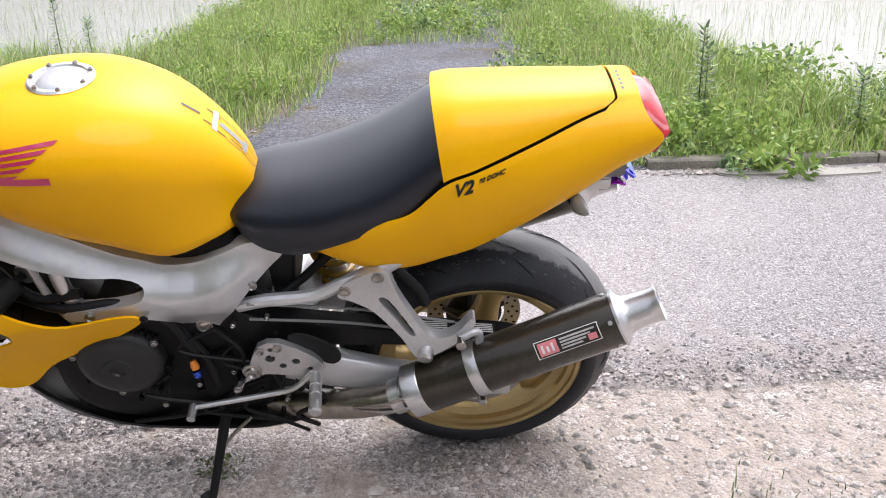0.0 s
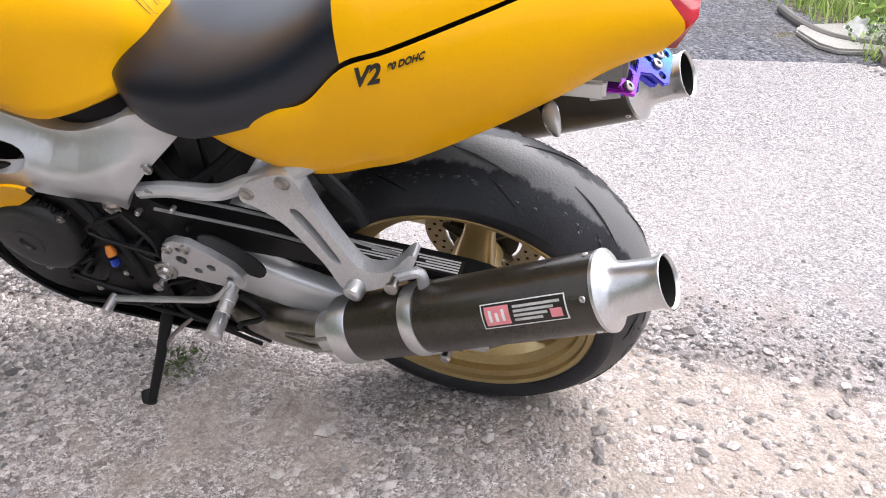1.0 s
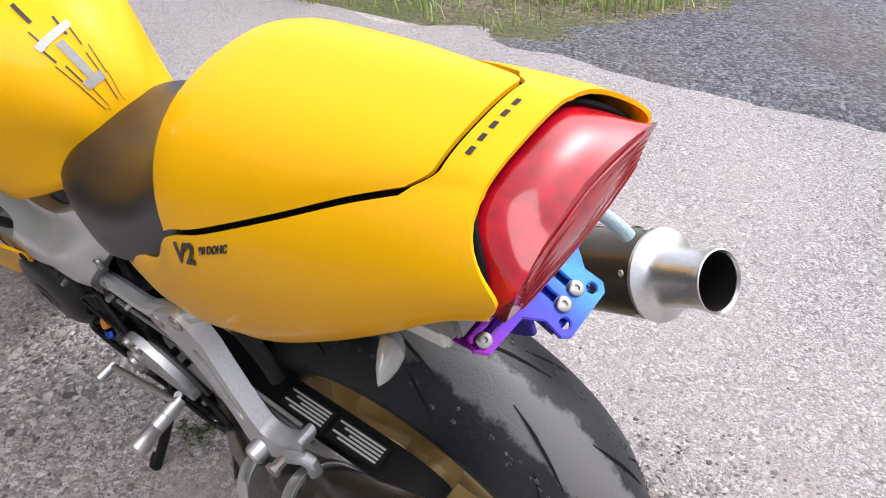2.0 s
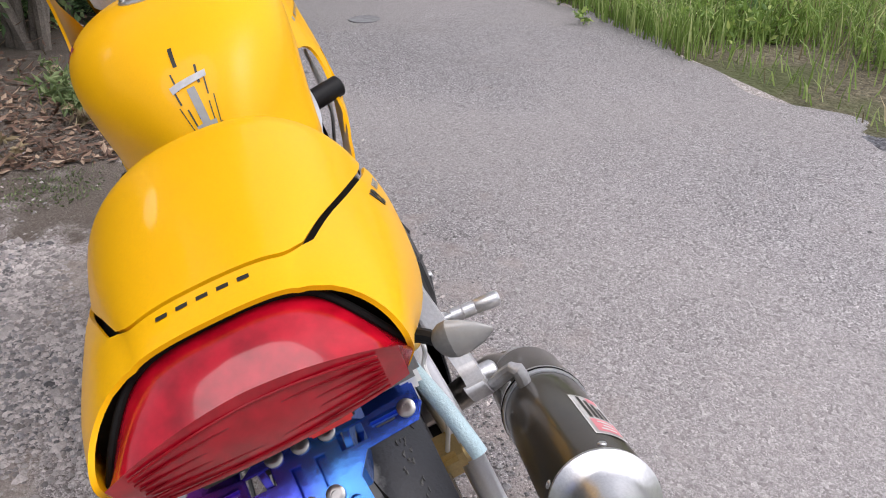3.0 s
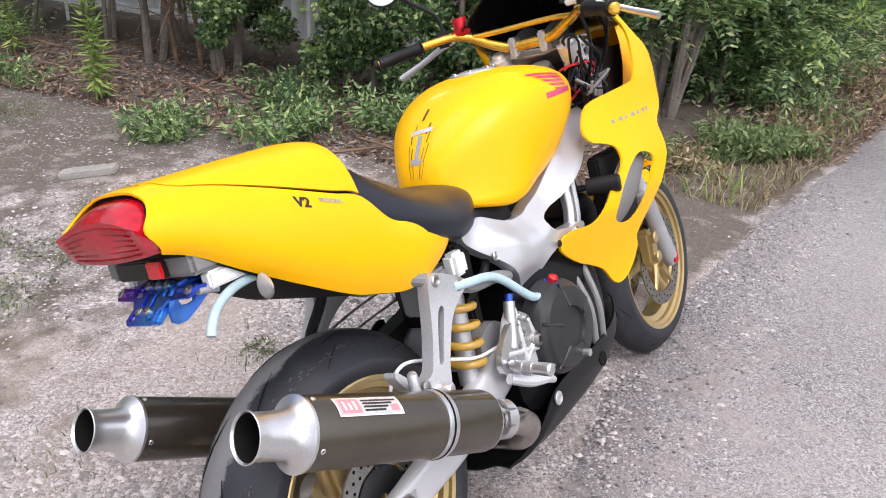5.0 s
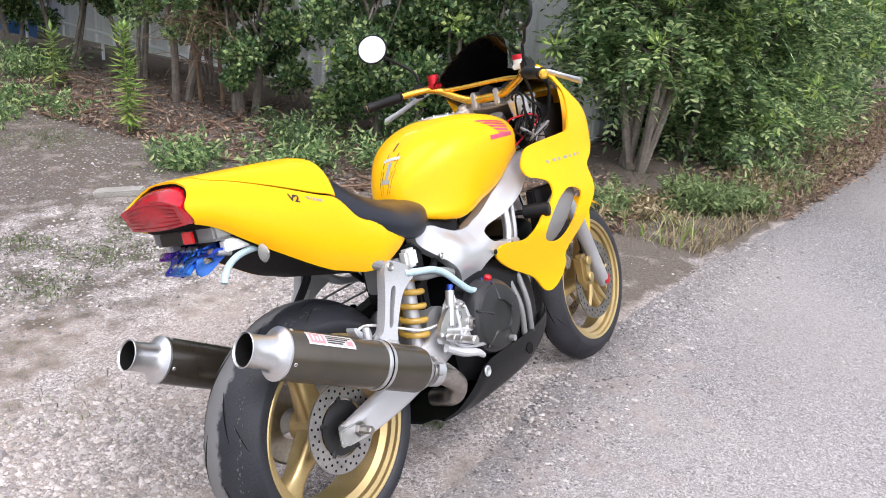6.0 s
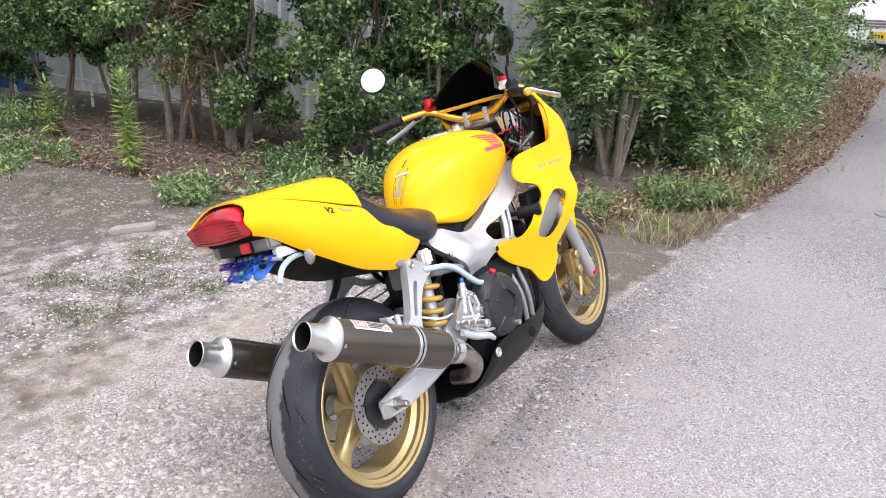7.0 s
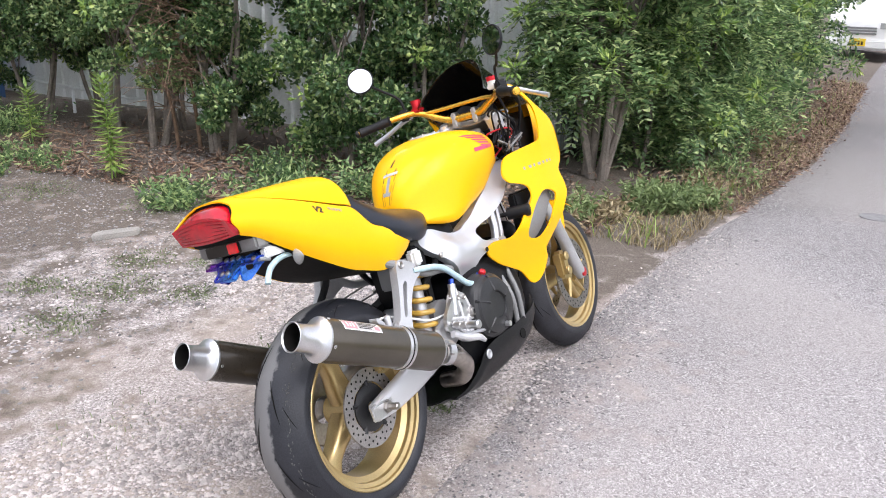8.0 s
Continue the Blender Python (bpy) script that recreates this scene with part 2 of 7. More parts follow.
TINTED = heat_tinted("blue_violet_titanium", [(-0.1, (0.05, 0.11, 0.55)), (-0.05, (0.06, 0.16, 0.62)), (-0.02, (0.09, 0.3, 0.72)), (0.015, (0.08, 0.12, 0.66)), (0.05, (0.13, 0.07, 0.58)), (0.1, (0.38, 0.04, 0.43))])
HOSE = material("clear_blue_hose", (0.42, 0.56, 0.6), 0.35, var=0.12, scale=40, fine=500, bump=0.3)
WHITE = material("white_part", (0.75, 0.75, 0.73), 0.4, var=0.06)
LENS = material("clear_lens", (0.34, 0.34, 0.33), 0.15, var=0.1, coat=0.8)
TINT = material("smoked_screen", (0.006, 0.005, 0.005), 0.08, var=0.1, coat=1.0)
MIRROR = material("mirror_glass", (0.9, 0.9, 0.9), 0.02, metal=1.0, var=0.0, bump=0.0)
DECAL_PINK = material("pink_decal", (0.55, 0.03, 0.11), 0.35, var=0.1, coat=0.5)
DECAL_BLACK = material("black_decal", (0.015, 0.012, 0.01), 0.4)
DECAL_GREY = material("grey_decal", (0.3, 0.29, 0.27), 0.35)
LABEL_GREY = material("worn_silver_label", (0.5, 0.49, 0.48), 0.4, var=0.2, scale=40)
PINK = material("pink_label", (0.75, 0.25, 0.28), 0.4)
ORANGE = material("orange_connector", (0.7, 0.22, 0.03), 0.4)

GRAVEL = stony("yard_gravel", (0.15, 0.128, 0.12), (0.36, 0.322, 0.306), (0.66, 0.61, 0.595), 0.0085, 0.8, 0.9, (0.36, 0.3, 0.262), 0.32, 0.75, soil=(0.085, 0.067, 0.05), dust=(0.35, 0.296, 0.252))
ASPHALT = stony("worn_asphalt", (0.09, 0.081, 0.081), (0.243, 0.217, 0.22), (0.49, 0.446, 0.446), 0.0058, 0.6, 0.6, (0.33, 0.284, 0.265), 0.2, 0.6, lane_tone=(1.2, 6.5, 0.74), dust=(0.32, 0.275, 0.255))
PATH_GRAVEL = stony("dark_path_gravel", (0.05, 0.052, 0.062), (0.115, 0.117, 0.135), (0.26, 0.26, 0.285), 0.018, 0.9, 1.3, (0.12, 0.105, 0.09), 0.25)
SOIL = stony("bank_soil", (0.08, 0.07, 0.05), (0.14, 0.12, 0.08), (0.25, 0.22, 0.15), 0.03, 0.8, 1.5, (0.1, 0.11, 0.05), 0.5)
STONE = material("loose_stone", (0.37, 0.335, 0.318), 0.88, var=0.25, scale=40, fine=300, bump=0.4, spread=0.5, islands=True)
DARK_STONE = material("dark_stone", (0.2, 0.19, 0.19), 0.85, var=0.3, scale=40, fine=300, bump=0.4, spread=0.6, islands=True)
IRON = material("cast_iron_lid", (0.2, 0.195, 0.2), 0.7, metal=0.2, var=0.3, scale=30, fine=200, bump=0.4)
KERB = material("mossy_kerb", (0.2, 0.185, 0.155), 0.9, var=0.45, scale=7, fine=120, bump=0.6)
CONCRETE = material("old_concrete", (0.3, 0.285, 0.26), 0.85, var=0.3, scale=5, fine=120, bump=0.5)
LEAF_DARK = leafy("evergreen_leaf", (0.105, 0.205, 0.075), (0.5, 0.6, 0.26), 0.72, 0.28, 0.45)
LEAF_MID = leafy("shrub_leaf", (0.2, 0.335, 0.135), (0.66, 0.76, 0.36), 0.75, 0.28, 0.5)
LEAF_BRIGHT = leafy("young_leaf", (0.26, 0.4, 0.09), (0.56, 0.64, 0.2), 0.45, 0.45)
LEAF_PALE = leafy("pale_weed_leaf", (0.2, 0.28, 0.11), (0.42, 0.5, 0.24), 0.5, 0.5, 0.4)
OLIVE = leafy("dull_creeping_leaf", (0.13, 0.17, 0.07), (0.26, 0.3, 0.15), 0.5, 0.6, 0.3)
STRAW = leafy("dry_grass", (0.3, 0.235, 0.13), (0.52, 0.44, 0.28), 0.55, 0.7, 0.3)
GRASS = leafy("roadside_grass", (0.27, 0.4, 0.09), (0.58, 0.64, 0.28), 0.45, 0.55, 0.45)
RICE = leafy("rice_seedling", (0.22, 0.32, 0.1), (0.45, 0.5, 0.25), 0.4, 0.5)
LITTER = leafy("dead_leaves", (0.19, 0.11, 0.075), (0.46, 0.34, 0.24), 0.65, 0.7, 0.15)
BARK = material("grey_brown_bark", (0.2, 0.172, 0.145), 0.9, var=0.4, scale=14, fine=120, bump=0.8)
TWIG = material("dry_twig", (0.2, 0.13, 0.085), 0.9, var=0.35, scale=20)
SIDING = material("white_steel_siding", (0.8, 0.83, 0.84), 0.55, var=0.12, scale=1.5, fine=60, bump=0.05)
VAN_WHITE = material("white_van_paint", (0.78, 0.78, 0.77), 0.3, var=0.05, coat=0.6)
GLASS_DARK = material("dark_window_glass", (0.09, 0.11, 0.12), 0.08, var=0.1, coat=1.0)
TARP = material("blue_sheet", (0.03, 0.12, 0.3), 0.5, var=0.25, scale=4)


def water_material():
    m = bpy.data.materials.new("paddy_water")
    m.use_nodes = True
    n, l = m.node_tree.nodes, m.node_tree.links
    b = n["Principled BSDF"]
    b.inputs["Base Color"].default_value = (0.2, 0.2, 0.16, 1)
    b.inputs["Roughness"].default_value = 0.1
    b.inputs["IOR"].default_value = 1.33
    tc = n.new("ShaderNodeTexCoord")
    w = n.new("ShaderNodeTexNoise")
    w.inputs["Scale"].default_value, w.inputs["Detail"].default_value = 9, 4
    l.new(tc.outputs["Object"], w.inputs["Vector"])
    bp = n.new("ShaderNodeBump")
    bp.inputs["Strength"].default_value, bp.inputs["Distance"].default_value = 0.35, 0.02
    l.new(w.outputs[0], bp.inputs["Height"])
    l.new(bp.outputs[0], b.inputs["Normal"])
    return m


WATER = water_material()


# ---- mesh helpers ----
def finish(name, bm, mat, angle=35):
    bmesh.ops.recalc_face_normals(bm, faces=bm.faces)
    me = bpy.data.meshes.new(name)
    bm.to_mesh(me)
    bm.free()
    me.materials.append(mat)
    me.shade_smooth()
    me.set_sharp_from_angle(angle=radians(angle))
    return me


def part(name, bm, mat, parent=None, label="", angle=35):
    """One mesh object under a thing or a part."""
    ob = new(name, finish(name, bm, mat, angle))
    ob.parent = parent
    if label:
        ob["label"] = label
    return ob


def thing(name, label, category, group="", m=None):
    ob = new(name)
    ob.empty_display_size = 0.1
    if m is not None:
        ob.matrix_basis = m
    return tagged(ob, label, category, group)


def spline(points, n):
    """n points evenly spaced in parameter along a smooth curve through the given ones."""
    p = np.array(points, float)
    k = len(p)
    ext = np.vstack([2 * p[0] - p[1], p, 2 * p[-1] - p[-2]])
    out = []
    for u in np.linspace(0, k - 1, n):
        i = min(int(u), k - 2)
        t = u - i
        a, b, c, d = ext[i:i + 4]
        out.append(0.5 * (2 * b + (c - a) * t + (2 * a - 5 * b + 4 * c - d) * t * t + (3 * b - a - 3 * c + d) * t ** 3))
    return np.array(out)


def ring_spline(points, n):
    p = np.array(points, float)
    k = len(p)
    out = []
    for u in np.linspace(0, k, n, endpoint=False):
        i = int(u)
        t = u - i
        a, b, c, d = p[(i - 1) % k], p[i % k], p[(i + 1) % k], p[(i + 2) % k]
        out.append(0.5 * (2 * b + (c - a) * t + (2 * a - 5 * b + 4 * c - d) * t * t + (3 * b - a - 3 * c + d) * t ** 3))
    return np.array(out)


def loft(bm, rings, closed=True, cap=True):
    rows = [[bm.verts.new(p) for p in r] for r in rings]
    n = len(rows[0])
    for a, b in zip(rows, rows[1:]):
        for j in range(n if closed else n - 1):
            bm.faces.new((a[j], a[(j + 1) % n], b[(j + 1) % n], b[j]))
    if cap and closed:
        bm.faces.new(rows[0])
        bm.faces.new(rows[-1])
    return rows


def frame_of(d):
    d = Vector(d).normalized()
    a = Vector((0, 0, 1)) if abs(d.z) < 0.9 else Vector((1, 0, 0))
    u = d.cross(a).normalized()
    return d, u, d.cross(u)


def tube(bm, points, r, seg=12, n=0, cap=True, flat=1.0):
    """A round bar along a smooth line; r may be one radius or one for each point."""
    pts = spline(points, n) if n else np.array(points, float)
    rad = np.interp(np.linspace(0, 1, len(pts)), np.linspace(0, 1, len(r)), r) if hasattr(r, "__len__") else [r] * len(pts)
    rings, u = [], None
    for i, p in enumerate(pts):
        d = Vector(pts[min(i + 1, len(pts) - 1)] - pts[max(i - 1, 0)]).normalized()
        if u is None:
            u = frame_of(d)[1]
        u = (u - d * u.dot(d)).normalized()
        v = d.cross(u)
        rings.append([Vector(p) + (u * math.cos(a) + v * math.sin(a) * flat) * rad[i] for a in np.linspace(0, 2 * math.pi, seg, endpoint=False)])
    loft(bm, rings, True, cap)


def lathe(bm, profile, origin, axis, seg=40, closed=False, squash=1.0):
    """Turn (along, radius) pairs about an axis; squash flattens it sideways."""
    d, u, v = frame_of(axis)
    o = Vector(origin)
    prof = list(profile) + ([profile[0]] if closed else [])
    loft(bm, [[o + d * s + (u * math.cos(a) * squash + v * math.sin(a)) * max(r, 1e-4) for a in np.linspace(0, 2 * math.pi, seg, endpoint=False)] for s, r in prof], True, not closed)


def box(bm, x0, x1, y0, y1, z0, z1, bevel=0.004, m=None):
    made = bmesh.ops.create_cube(bm, size=1)["verts"]
    for v in made:
        v.co = Vector(((x0 + x1) / 2 + v.co.x * (x1 - x0), (y0 + y1) / 2 + v.co.y * (y1 - y0), (z0 + z1) / 2 + v.co.z * (z1 - z0)))
    if bevel:
        edges = list({e for v in made for e in v.link_edges})
        made = bmesh.ops.bevel(bm, geom=edges, offset=bevel, segments=2, affect="EDGES")["verts"]
    if m is not None:
        for v in {w for w in made}:
            v.co = m @ v.co


def plate(bm, outer, holes=(), yfunc=None, thick=0.006, step=0.0, smooth=0, bevel=0.0, side=1, place=None):
    """A sheet cut to an outline in (x, z), with holes, laid on the surface y = yfunc(x, z) and given thickness."""
    b = bmesh.new()
    for loop in (outer, *holes):
        pts = ring_spline(loop, smooth * len(loop)) if smooth else loop
        vs = [b.verts.new((p[0], 0, p[1])) for p in pts]
        for i, w in enumerate(vs):
            b.edges.new((w, vs[(i + 1) % len(vs)]))
    bmesh.ops.triangle_fill(b, use_beauty=True, use_dissolve=False, edges=b.edges[:], normal=(0, -1, 0))
    if step:
        xs, zs = [v.co.x for v in b.verts], [v.co.z for v in b.verts]
        for lo, hi, nrm in ((min(xs), max(xs), (1, 0, 0)), (min(zs), max(zs), (0, 0, 1))):
            for q in np.arange(lo + step, hi, step):
                bmesh.ops.bisect_plane(b, geom=b.verts[:] + b.edges[:] + b.faces[:], plane_co=Vector(nrm) * q, plane_no=nrm, dist=1e-5)
    bmesh.ops.recalc_face_normals(b, faces=b.faces)
    front = [f for f in b.faces]
    rim = [e for e in b.edges if e.is_boundary]
    back = bmesh.ops.duplicate(b, geom=front)
    vm = back["vert_map"]
    if yfunc is None:
        yfunc = lambda x, z: 0.0
    pairs = {v: vm[v] for f in front for v in f.verts}
    for e in rim:
        a, c = e.verts
        b.faces.new((a, c, pairs[c], pairs[a]))
    for v, w in pairs.items():
        y = yfunc(v.co.x, v.co.z)
        v.co.y, w.co.y = side * y, side * (y - thick)
    if bevel:
        bmesh.ops.recalc_face_normals(b, faces=b.faces)
        sharp = [e for e in b.edges if e.is_manifold and e.calc_face_angle(0) > 1.0 and abs(e.verts[0].co.y - e.verts[1].co.y) < thick * 0.9]
        bmesh.ops.bevel(b, geom=sharp, offset=bevel, segments=2, affect="EDGES", clamp_overlap=True)
    if place is not None:
        b.transform(place)
    me = bpy.data.meshes.new("sheet")
    b.to_mesh(me)
    b.free()
    bm.from_mesh(me)
    bpy.data.meshes.remove(me)


def bolt(bm, at, axis, r=0.007, h=0.005):
    d, u, v = frame_of(axis)
    lathe(bm, [(0, r), (h * 0.7, r), (h, r * 0.8), (h, r * 0.5), (h * 0.5, r * 0.45)], at, d, 12)


def soup(name, verts, faces, mat, parent=None):
    """Many small pieces as one mesh."""
    me = bpy.data.meshes.new(name)
    me.from_pydata([tuple(v) for v in verts], [], faces)
    me.materials.append(mat)
    ob = new(name, me)
    ob.parent = parent
    return ob


# ---- motorcycle: built upright in its own axes (x ahead, y to its left), then leant on its stand ----
LEAN = pose(0, 0, 0.008, -19.15, 0, 0) @ pose(0, 0, -0.0102)
bike = thing("motorcycle", "yellow sports motorcycle with gold wheels leaning on its stand", "motorcycle", m=LEAN)


def keyed(stations, n):
    """Stations (x, values...) smoothed into n rows."""
    return spline(stations, n)


# fuel tank: x, top, widest height, bottom, half width, half width at the bottom
TANK = [(0.430, 0.812, 0.773, 0.755, 0.040, 0.050), (0.448, 0.855, 0.790, 0.745, 0.066, 0.080), (0.50, 0.916, 0.822, 0.728, 0.108, 0.120), (0.58, 0.966, 0.862, 0.714, 0.155, 0.150),
        (0.68, 0.995, 0.890, 0.739, 0.182, 0.147), (0.79, 0.995, 0.899, 0.771, 0.185, 0.141), (0.89, 0.978, 0.903, 0.814, 0.160, 0.125), (0.97, 0.944, 0.892, 0.840, 0.115, 0.105), (1.01, 0.918, 0.887, 0.850, 0.076, 0.090)]


def tank_ring(row):
    x, top, mid, low, w, wl = row
    half = []
    for a in np.linspace(0, math.pi / 2, 15):
        half.append((w * math.sin(a) ** 0.78 if a > 0 else 0.0, mid + (top - mid) * abs(math.cos(a)) ** 0.86))
    for u in (0.3, 0.6, 0.85, 1.0):
        half.append((w + (wl - w) * u ** 1.8, mid + (low - mid) * u))
    half += [(wl * 0.9, low - 0.008), (wl * 0.5, low - 0.006), (0, low - 0.006)]
    left = [(x, y, z) for y, z in half]
    return left + [(x, -y, z) for x, y, z in left[-2:0:-1]]


bm = bmesh.new()
tank_rows = keyed(TANK, 46)
loft(bm, [tank_ring(r) for r in tank_rows])
tank = part("fuel_tank", bm, YELLOW, bike, "glossy yellow fuel tank", 60)


def tank_surface(x, a):
    """A point on the tank's skin at x, and at the angle a from its crest; positive a to the left."""
    r = [np.interp(x, tank_rows[:, 0], tank_rows[:, k]) for k in range(6)]
    s, c = math.sin(abs(a)), math.cos(a)
    y = r[4] * s ** 0.78 if s > 0 else 0
    return Vector((x, math.copysign(y, a), r[2] + (r[1] - r[2]) * abs(c) ** 0.86))


def tank_patch(name, mat, corners, label="", n=6, lift=0.0015):
    """A thin decal on the tank between four corners in (x, angle)."""
    bm = bmesh.new()
    grid = []
    for i in range(n + 1):
        row = []
        for j in range(n + 1):
            u, v = i / n, j / n
            q = (1 - u) * ((1 - v) * Vector(corners[0]) + v * Vector(corners[1])) + u * ((1 - v) * Vector(corners[3]) + v * Vector(corners[2]))
            p = tank_surface(q[0], q[1])
            e = 0.002
            du, dv = tank_surface(q[0] + e, q[1]) - p, tank_surface(q[0], q[1] + 0.02) - p
            nrm = du.cross(dv)
            nrm = nrm.normalized() if nrm.length > 0 else Vector((0, 0, 1))
            if nrm.z < 0:
                nrm = -nrm
            row.append(bm.verts.new(p + nrm * lift))
        grid.append(row)
    for i in range(n):
        for j in range(n):
            bm.faces.new((grid[i][j], grid[i + 1][j], grid[i + 1][j + 1], grid[i][j + 1]))
    return part(name, bm, mat, tank, label, 80)


# wing emblems on both flanks, plain shapes
for s in (1, -1):
    for k in range(5):
        a0 = 0.98 + 0.10 * k
        tank_patch("wing_emblem", DECAL_PINK, [(0.845, s * (a0 + 0.16)), (0.835, s * (a0 + 0.085)), (0.703 + 0.016 * k, s * (a0 - 0.12 + 0.03 * k)), (0.712 + 0.018 * k, s * (a0 - 0.04 + 0.03 * k))], "pink wing emblem", 5)
    tank_patch("emblem_bar", DECAL_PINK, [(0.86, s * 1.57), (0.86, s * 1.47), (0.722, s * 1.42), (0.722, s * 1.52)], "pink emblem bar", 5)
# worn tank pad decal at the back
tank_patch("tank_pad", DECAL_GREY, [(0.440, 0.17), (0.446, 0.17), (0.446, -0.15), (0.440, -0.15)], "worn silver pad decal", 6)
tank_patch("tank_pad", DECAL_GREY, [(0.446, 0.045), (0.480, 0.03), (0.480, -0.03), (0.446, -0.045)], "worn silver pad decal", 6)
tank_patch("tank_pad", LABEL_GREY, [(0.481, 0.2), (0.489, 0.2), (0.494, -0.2), (0.486, -0.2)], "white pad decal", 6)
for i, (x, a, d) in enumerate([(0.55, 0.3, 0.02), (0.55, -0.3, 0.02), (0.575, 0.19, 0.022), (0.575, -0.19, 0.022), (0.51, 0.42, 0.024), (0.51, -0.42, 0.024), (0.508, 0.24, 0.017), (0.508, -0.24, 0.017),
                               (0.512, 0.05, 0.012), (0.478, 0.46, 0.015), (0.478, -0.46, 0.015), (0.474, 0.2, 0.014), (0.474, -0.22, 0.014), (0.455, 0.36, 0.012), (0.452, -0.38, 0.012), (0.63, 0.03, 0.03)]):
    x, a, d = 0.421 + (x - 0.452) * 0.58, a * 0.55, d * 0.62
    d *= 1.6
    w = 0.022 if i % 3 else 0.03
    tank_patch("pad_dash", DECAL_BLACK, [(x - d / 2, a + w), (x + d / 2, a + w * 0.4), (x + d / 2, a - w * 0.4), (x - d / 2, a)], "", 3, 0.0012)
# filler cap
bm = bmesh.new()
lathe(bm, [(-0.01, 0.058), (0.004, 0.058), (0.007, 0.054), (0.007, 0.046), (0.004, 0.044), (0.006, 0.04), (0.010, 0.03), (0.011, 0.0)], (0.735, 0, 0.993), (0.0, 0, 1), 40)
cap_ob = part("filler_cap", bm, ALU, tank, "round silver filler cap")
for a in range(7):
    bm = bmesh.new()
    ang = a * 2 * math.pi / 7
    bolt(bm, (0.735 + 0.05 * math.cos(ang), 0.05 * math.sin(ang), 0.999), (0, 0, 1), 0.0045, 0.005)
    part("cap_screw", bm, STEEL, cap_ob)

# tail: x, crest height, line half width, line height, widest half width and height, bottom half width and height
TAIL = [(-0.302, 0.963, 0.058, 0.957, 0.110, 0.912, 0.098, 0.880), (-0.24, 0.970, 0.062, 0.960, 0.124, 0.897, 0.108, 0.856), (-0.17, 0.970, 0.086, 0.946, 0.139, 0.868, 0.118, 0.81),
        (-0.08, 0.970, 0.118, 0.915, 0.153, 0.835, 0.128, 0.755), (0.02, 0.969, 0.144, 0.877, 0.162, 0.803, 0.135, 0.700), (0.08, 0.966, 0.152, 0.855, 0.165, 0.787, 0.137, 0.679),
        (0.14, 0.95, 0.152, 0.797, 0.163, 0.754, 0.139, 0.661), (0.2, 0.91, 0.148, 0.775, 0.158, 0.733, 0.137, 0.655), (0.225, 0.895, 0.146, 0.765, 0.155, 0.727, 0.135, 0.659), (0.29, 0.85, 0.137, 0.741, 0.142, 0.72, 0.132, 0.685), (0.332, 0.83, 0.126, 0.722, 0.128, 0.714, 0.125, 0.706)]
tail_rows = keyed(TAIL, 64)


def tail_at(x):
    return [np.interp(x, tail_rows[:, 0], tail_rows[:, k]) for k in range(8)]


def hump_point(x, u, inset=0.0):
    """u 0 at the crest, 1 at the panel line."""
    _, top, yl, zl, *_ = tail_at(x)
    a = u * math.pi / 2
    y = yl * (0.55 * math.sin(a) + 0.45 * u)
    z = zl + (top - zl) * (1 - u ** 2.4)
    return (x, y - inset * u, z - inset * (1 - u * 0.5))


def flank_point(x, v, inset=0.0):
    """v 0 at the panel line, 1 at the lower edge."""
    _, top, yl, zl, yw, zw, yb, zb = tail_at(x)
    if v < 0.55:
        t = v / 0.55
        y, z = yl + (yw - yl) * math.sin(t * math.pi / 2) ** 0.65, zl + (zw - zl) * t
    else:
        t = (v - 0.55) / 0.45
        y, z = yw + (yb - yw) * t ** 2.6, zw + (zb - zw) * t
    return (x, y - inset, z)


def shell(bm, rows, thick):
    """A sheet of points given thickness inward (towards the tail's middle)."""
    outer = [[Vector(p) for p in r] for r in rows]
    nr, nc = len(outer), len(outer[0])
    nrm = [[None] * nc for _ in range(nr)]
    for i in range(nr):
        for j in range(nc):
            du = outer[min(i + 1, nr - 1)][j] - outer[max(i - 1, 0)][j]
            dv = outer[i][min(j + 1, nc - 1)] - outer[i][max(j - 1, 0)]
            k = du.cross(dv)
            k = k.normalized() if k.length > 1e-9 else Vector((0, 0, 1))
            if k.dot(Vector((0, outer[i][j].y, outer[i][j].z - 0.83))) < 0:
                k = -k
            nrm[i][j] = k
    a = [[bm.verts.new(p) for p in r] for r in outer]
    b = [[bm.verts.new(outer[i][j] - nrm[i][j] * thick) for j in range(nc)] for i in range(nr)]
    for i in range(nr - 1):
        for j in range(nc - 1):
            bm.faces.new((a[i][j], a[i + 1][j], a[i + 1][j + 1], a[i][j + 1]))
            bm.faces.new((b[i][j], b[i][j + 1], b[i + 1][j + 1], b[i + 1][j]))
    for i in range(nr - 1):
        bm.faces.new((a[i][0], b[i][0], b[i + 1][0], a[i + 1][0]))
        bm.faces.new((a[i][-1], a[i + 1][-1], b[i + 1][-1], b[i][-1]))
    for j in range(nc - 1):
        bm.faces.new((a[0][j], a[0][j + 1], b[0][j + 1], b[0][j]))
        bm.faces.new((a[-1][j], b[-1][j], b[-1][j + 1], a[-1][j + 1]))


def both_sides(half):
    return [(x, -y, z) for x, y, z in half[:0:-1]] + list(half)


def rear_edge(u):
    """Where the hump cover ends at the back, with rounded corners."""
    return -0.222 + 0.0185 * max(0.0, (u - 0.72) / 0.28) ** 2


def lamp_edge(w):
    """Where the cowl ends at the lamp: w 0 at the crest, 1 at the widest point, 2 at the lower edge."""
    return -0.268 - 0.036 * sm_step(0.35, 1.0, w) + 0.02 * sm_step(1.05, 2.0, w)


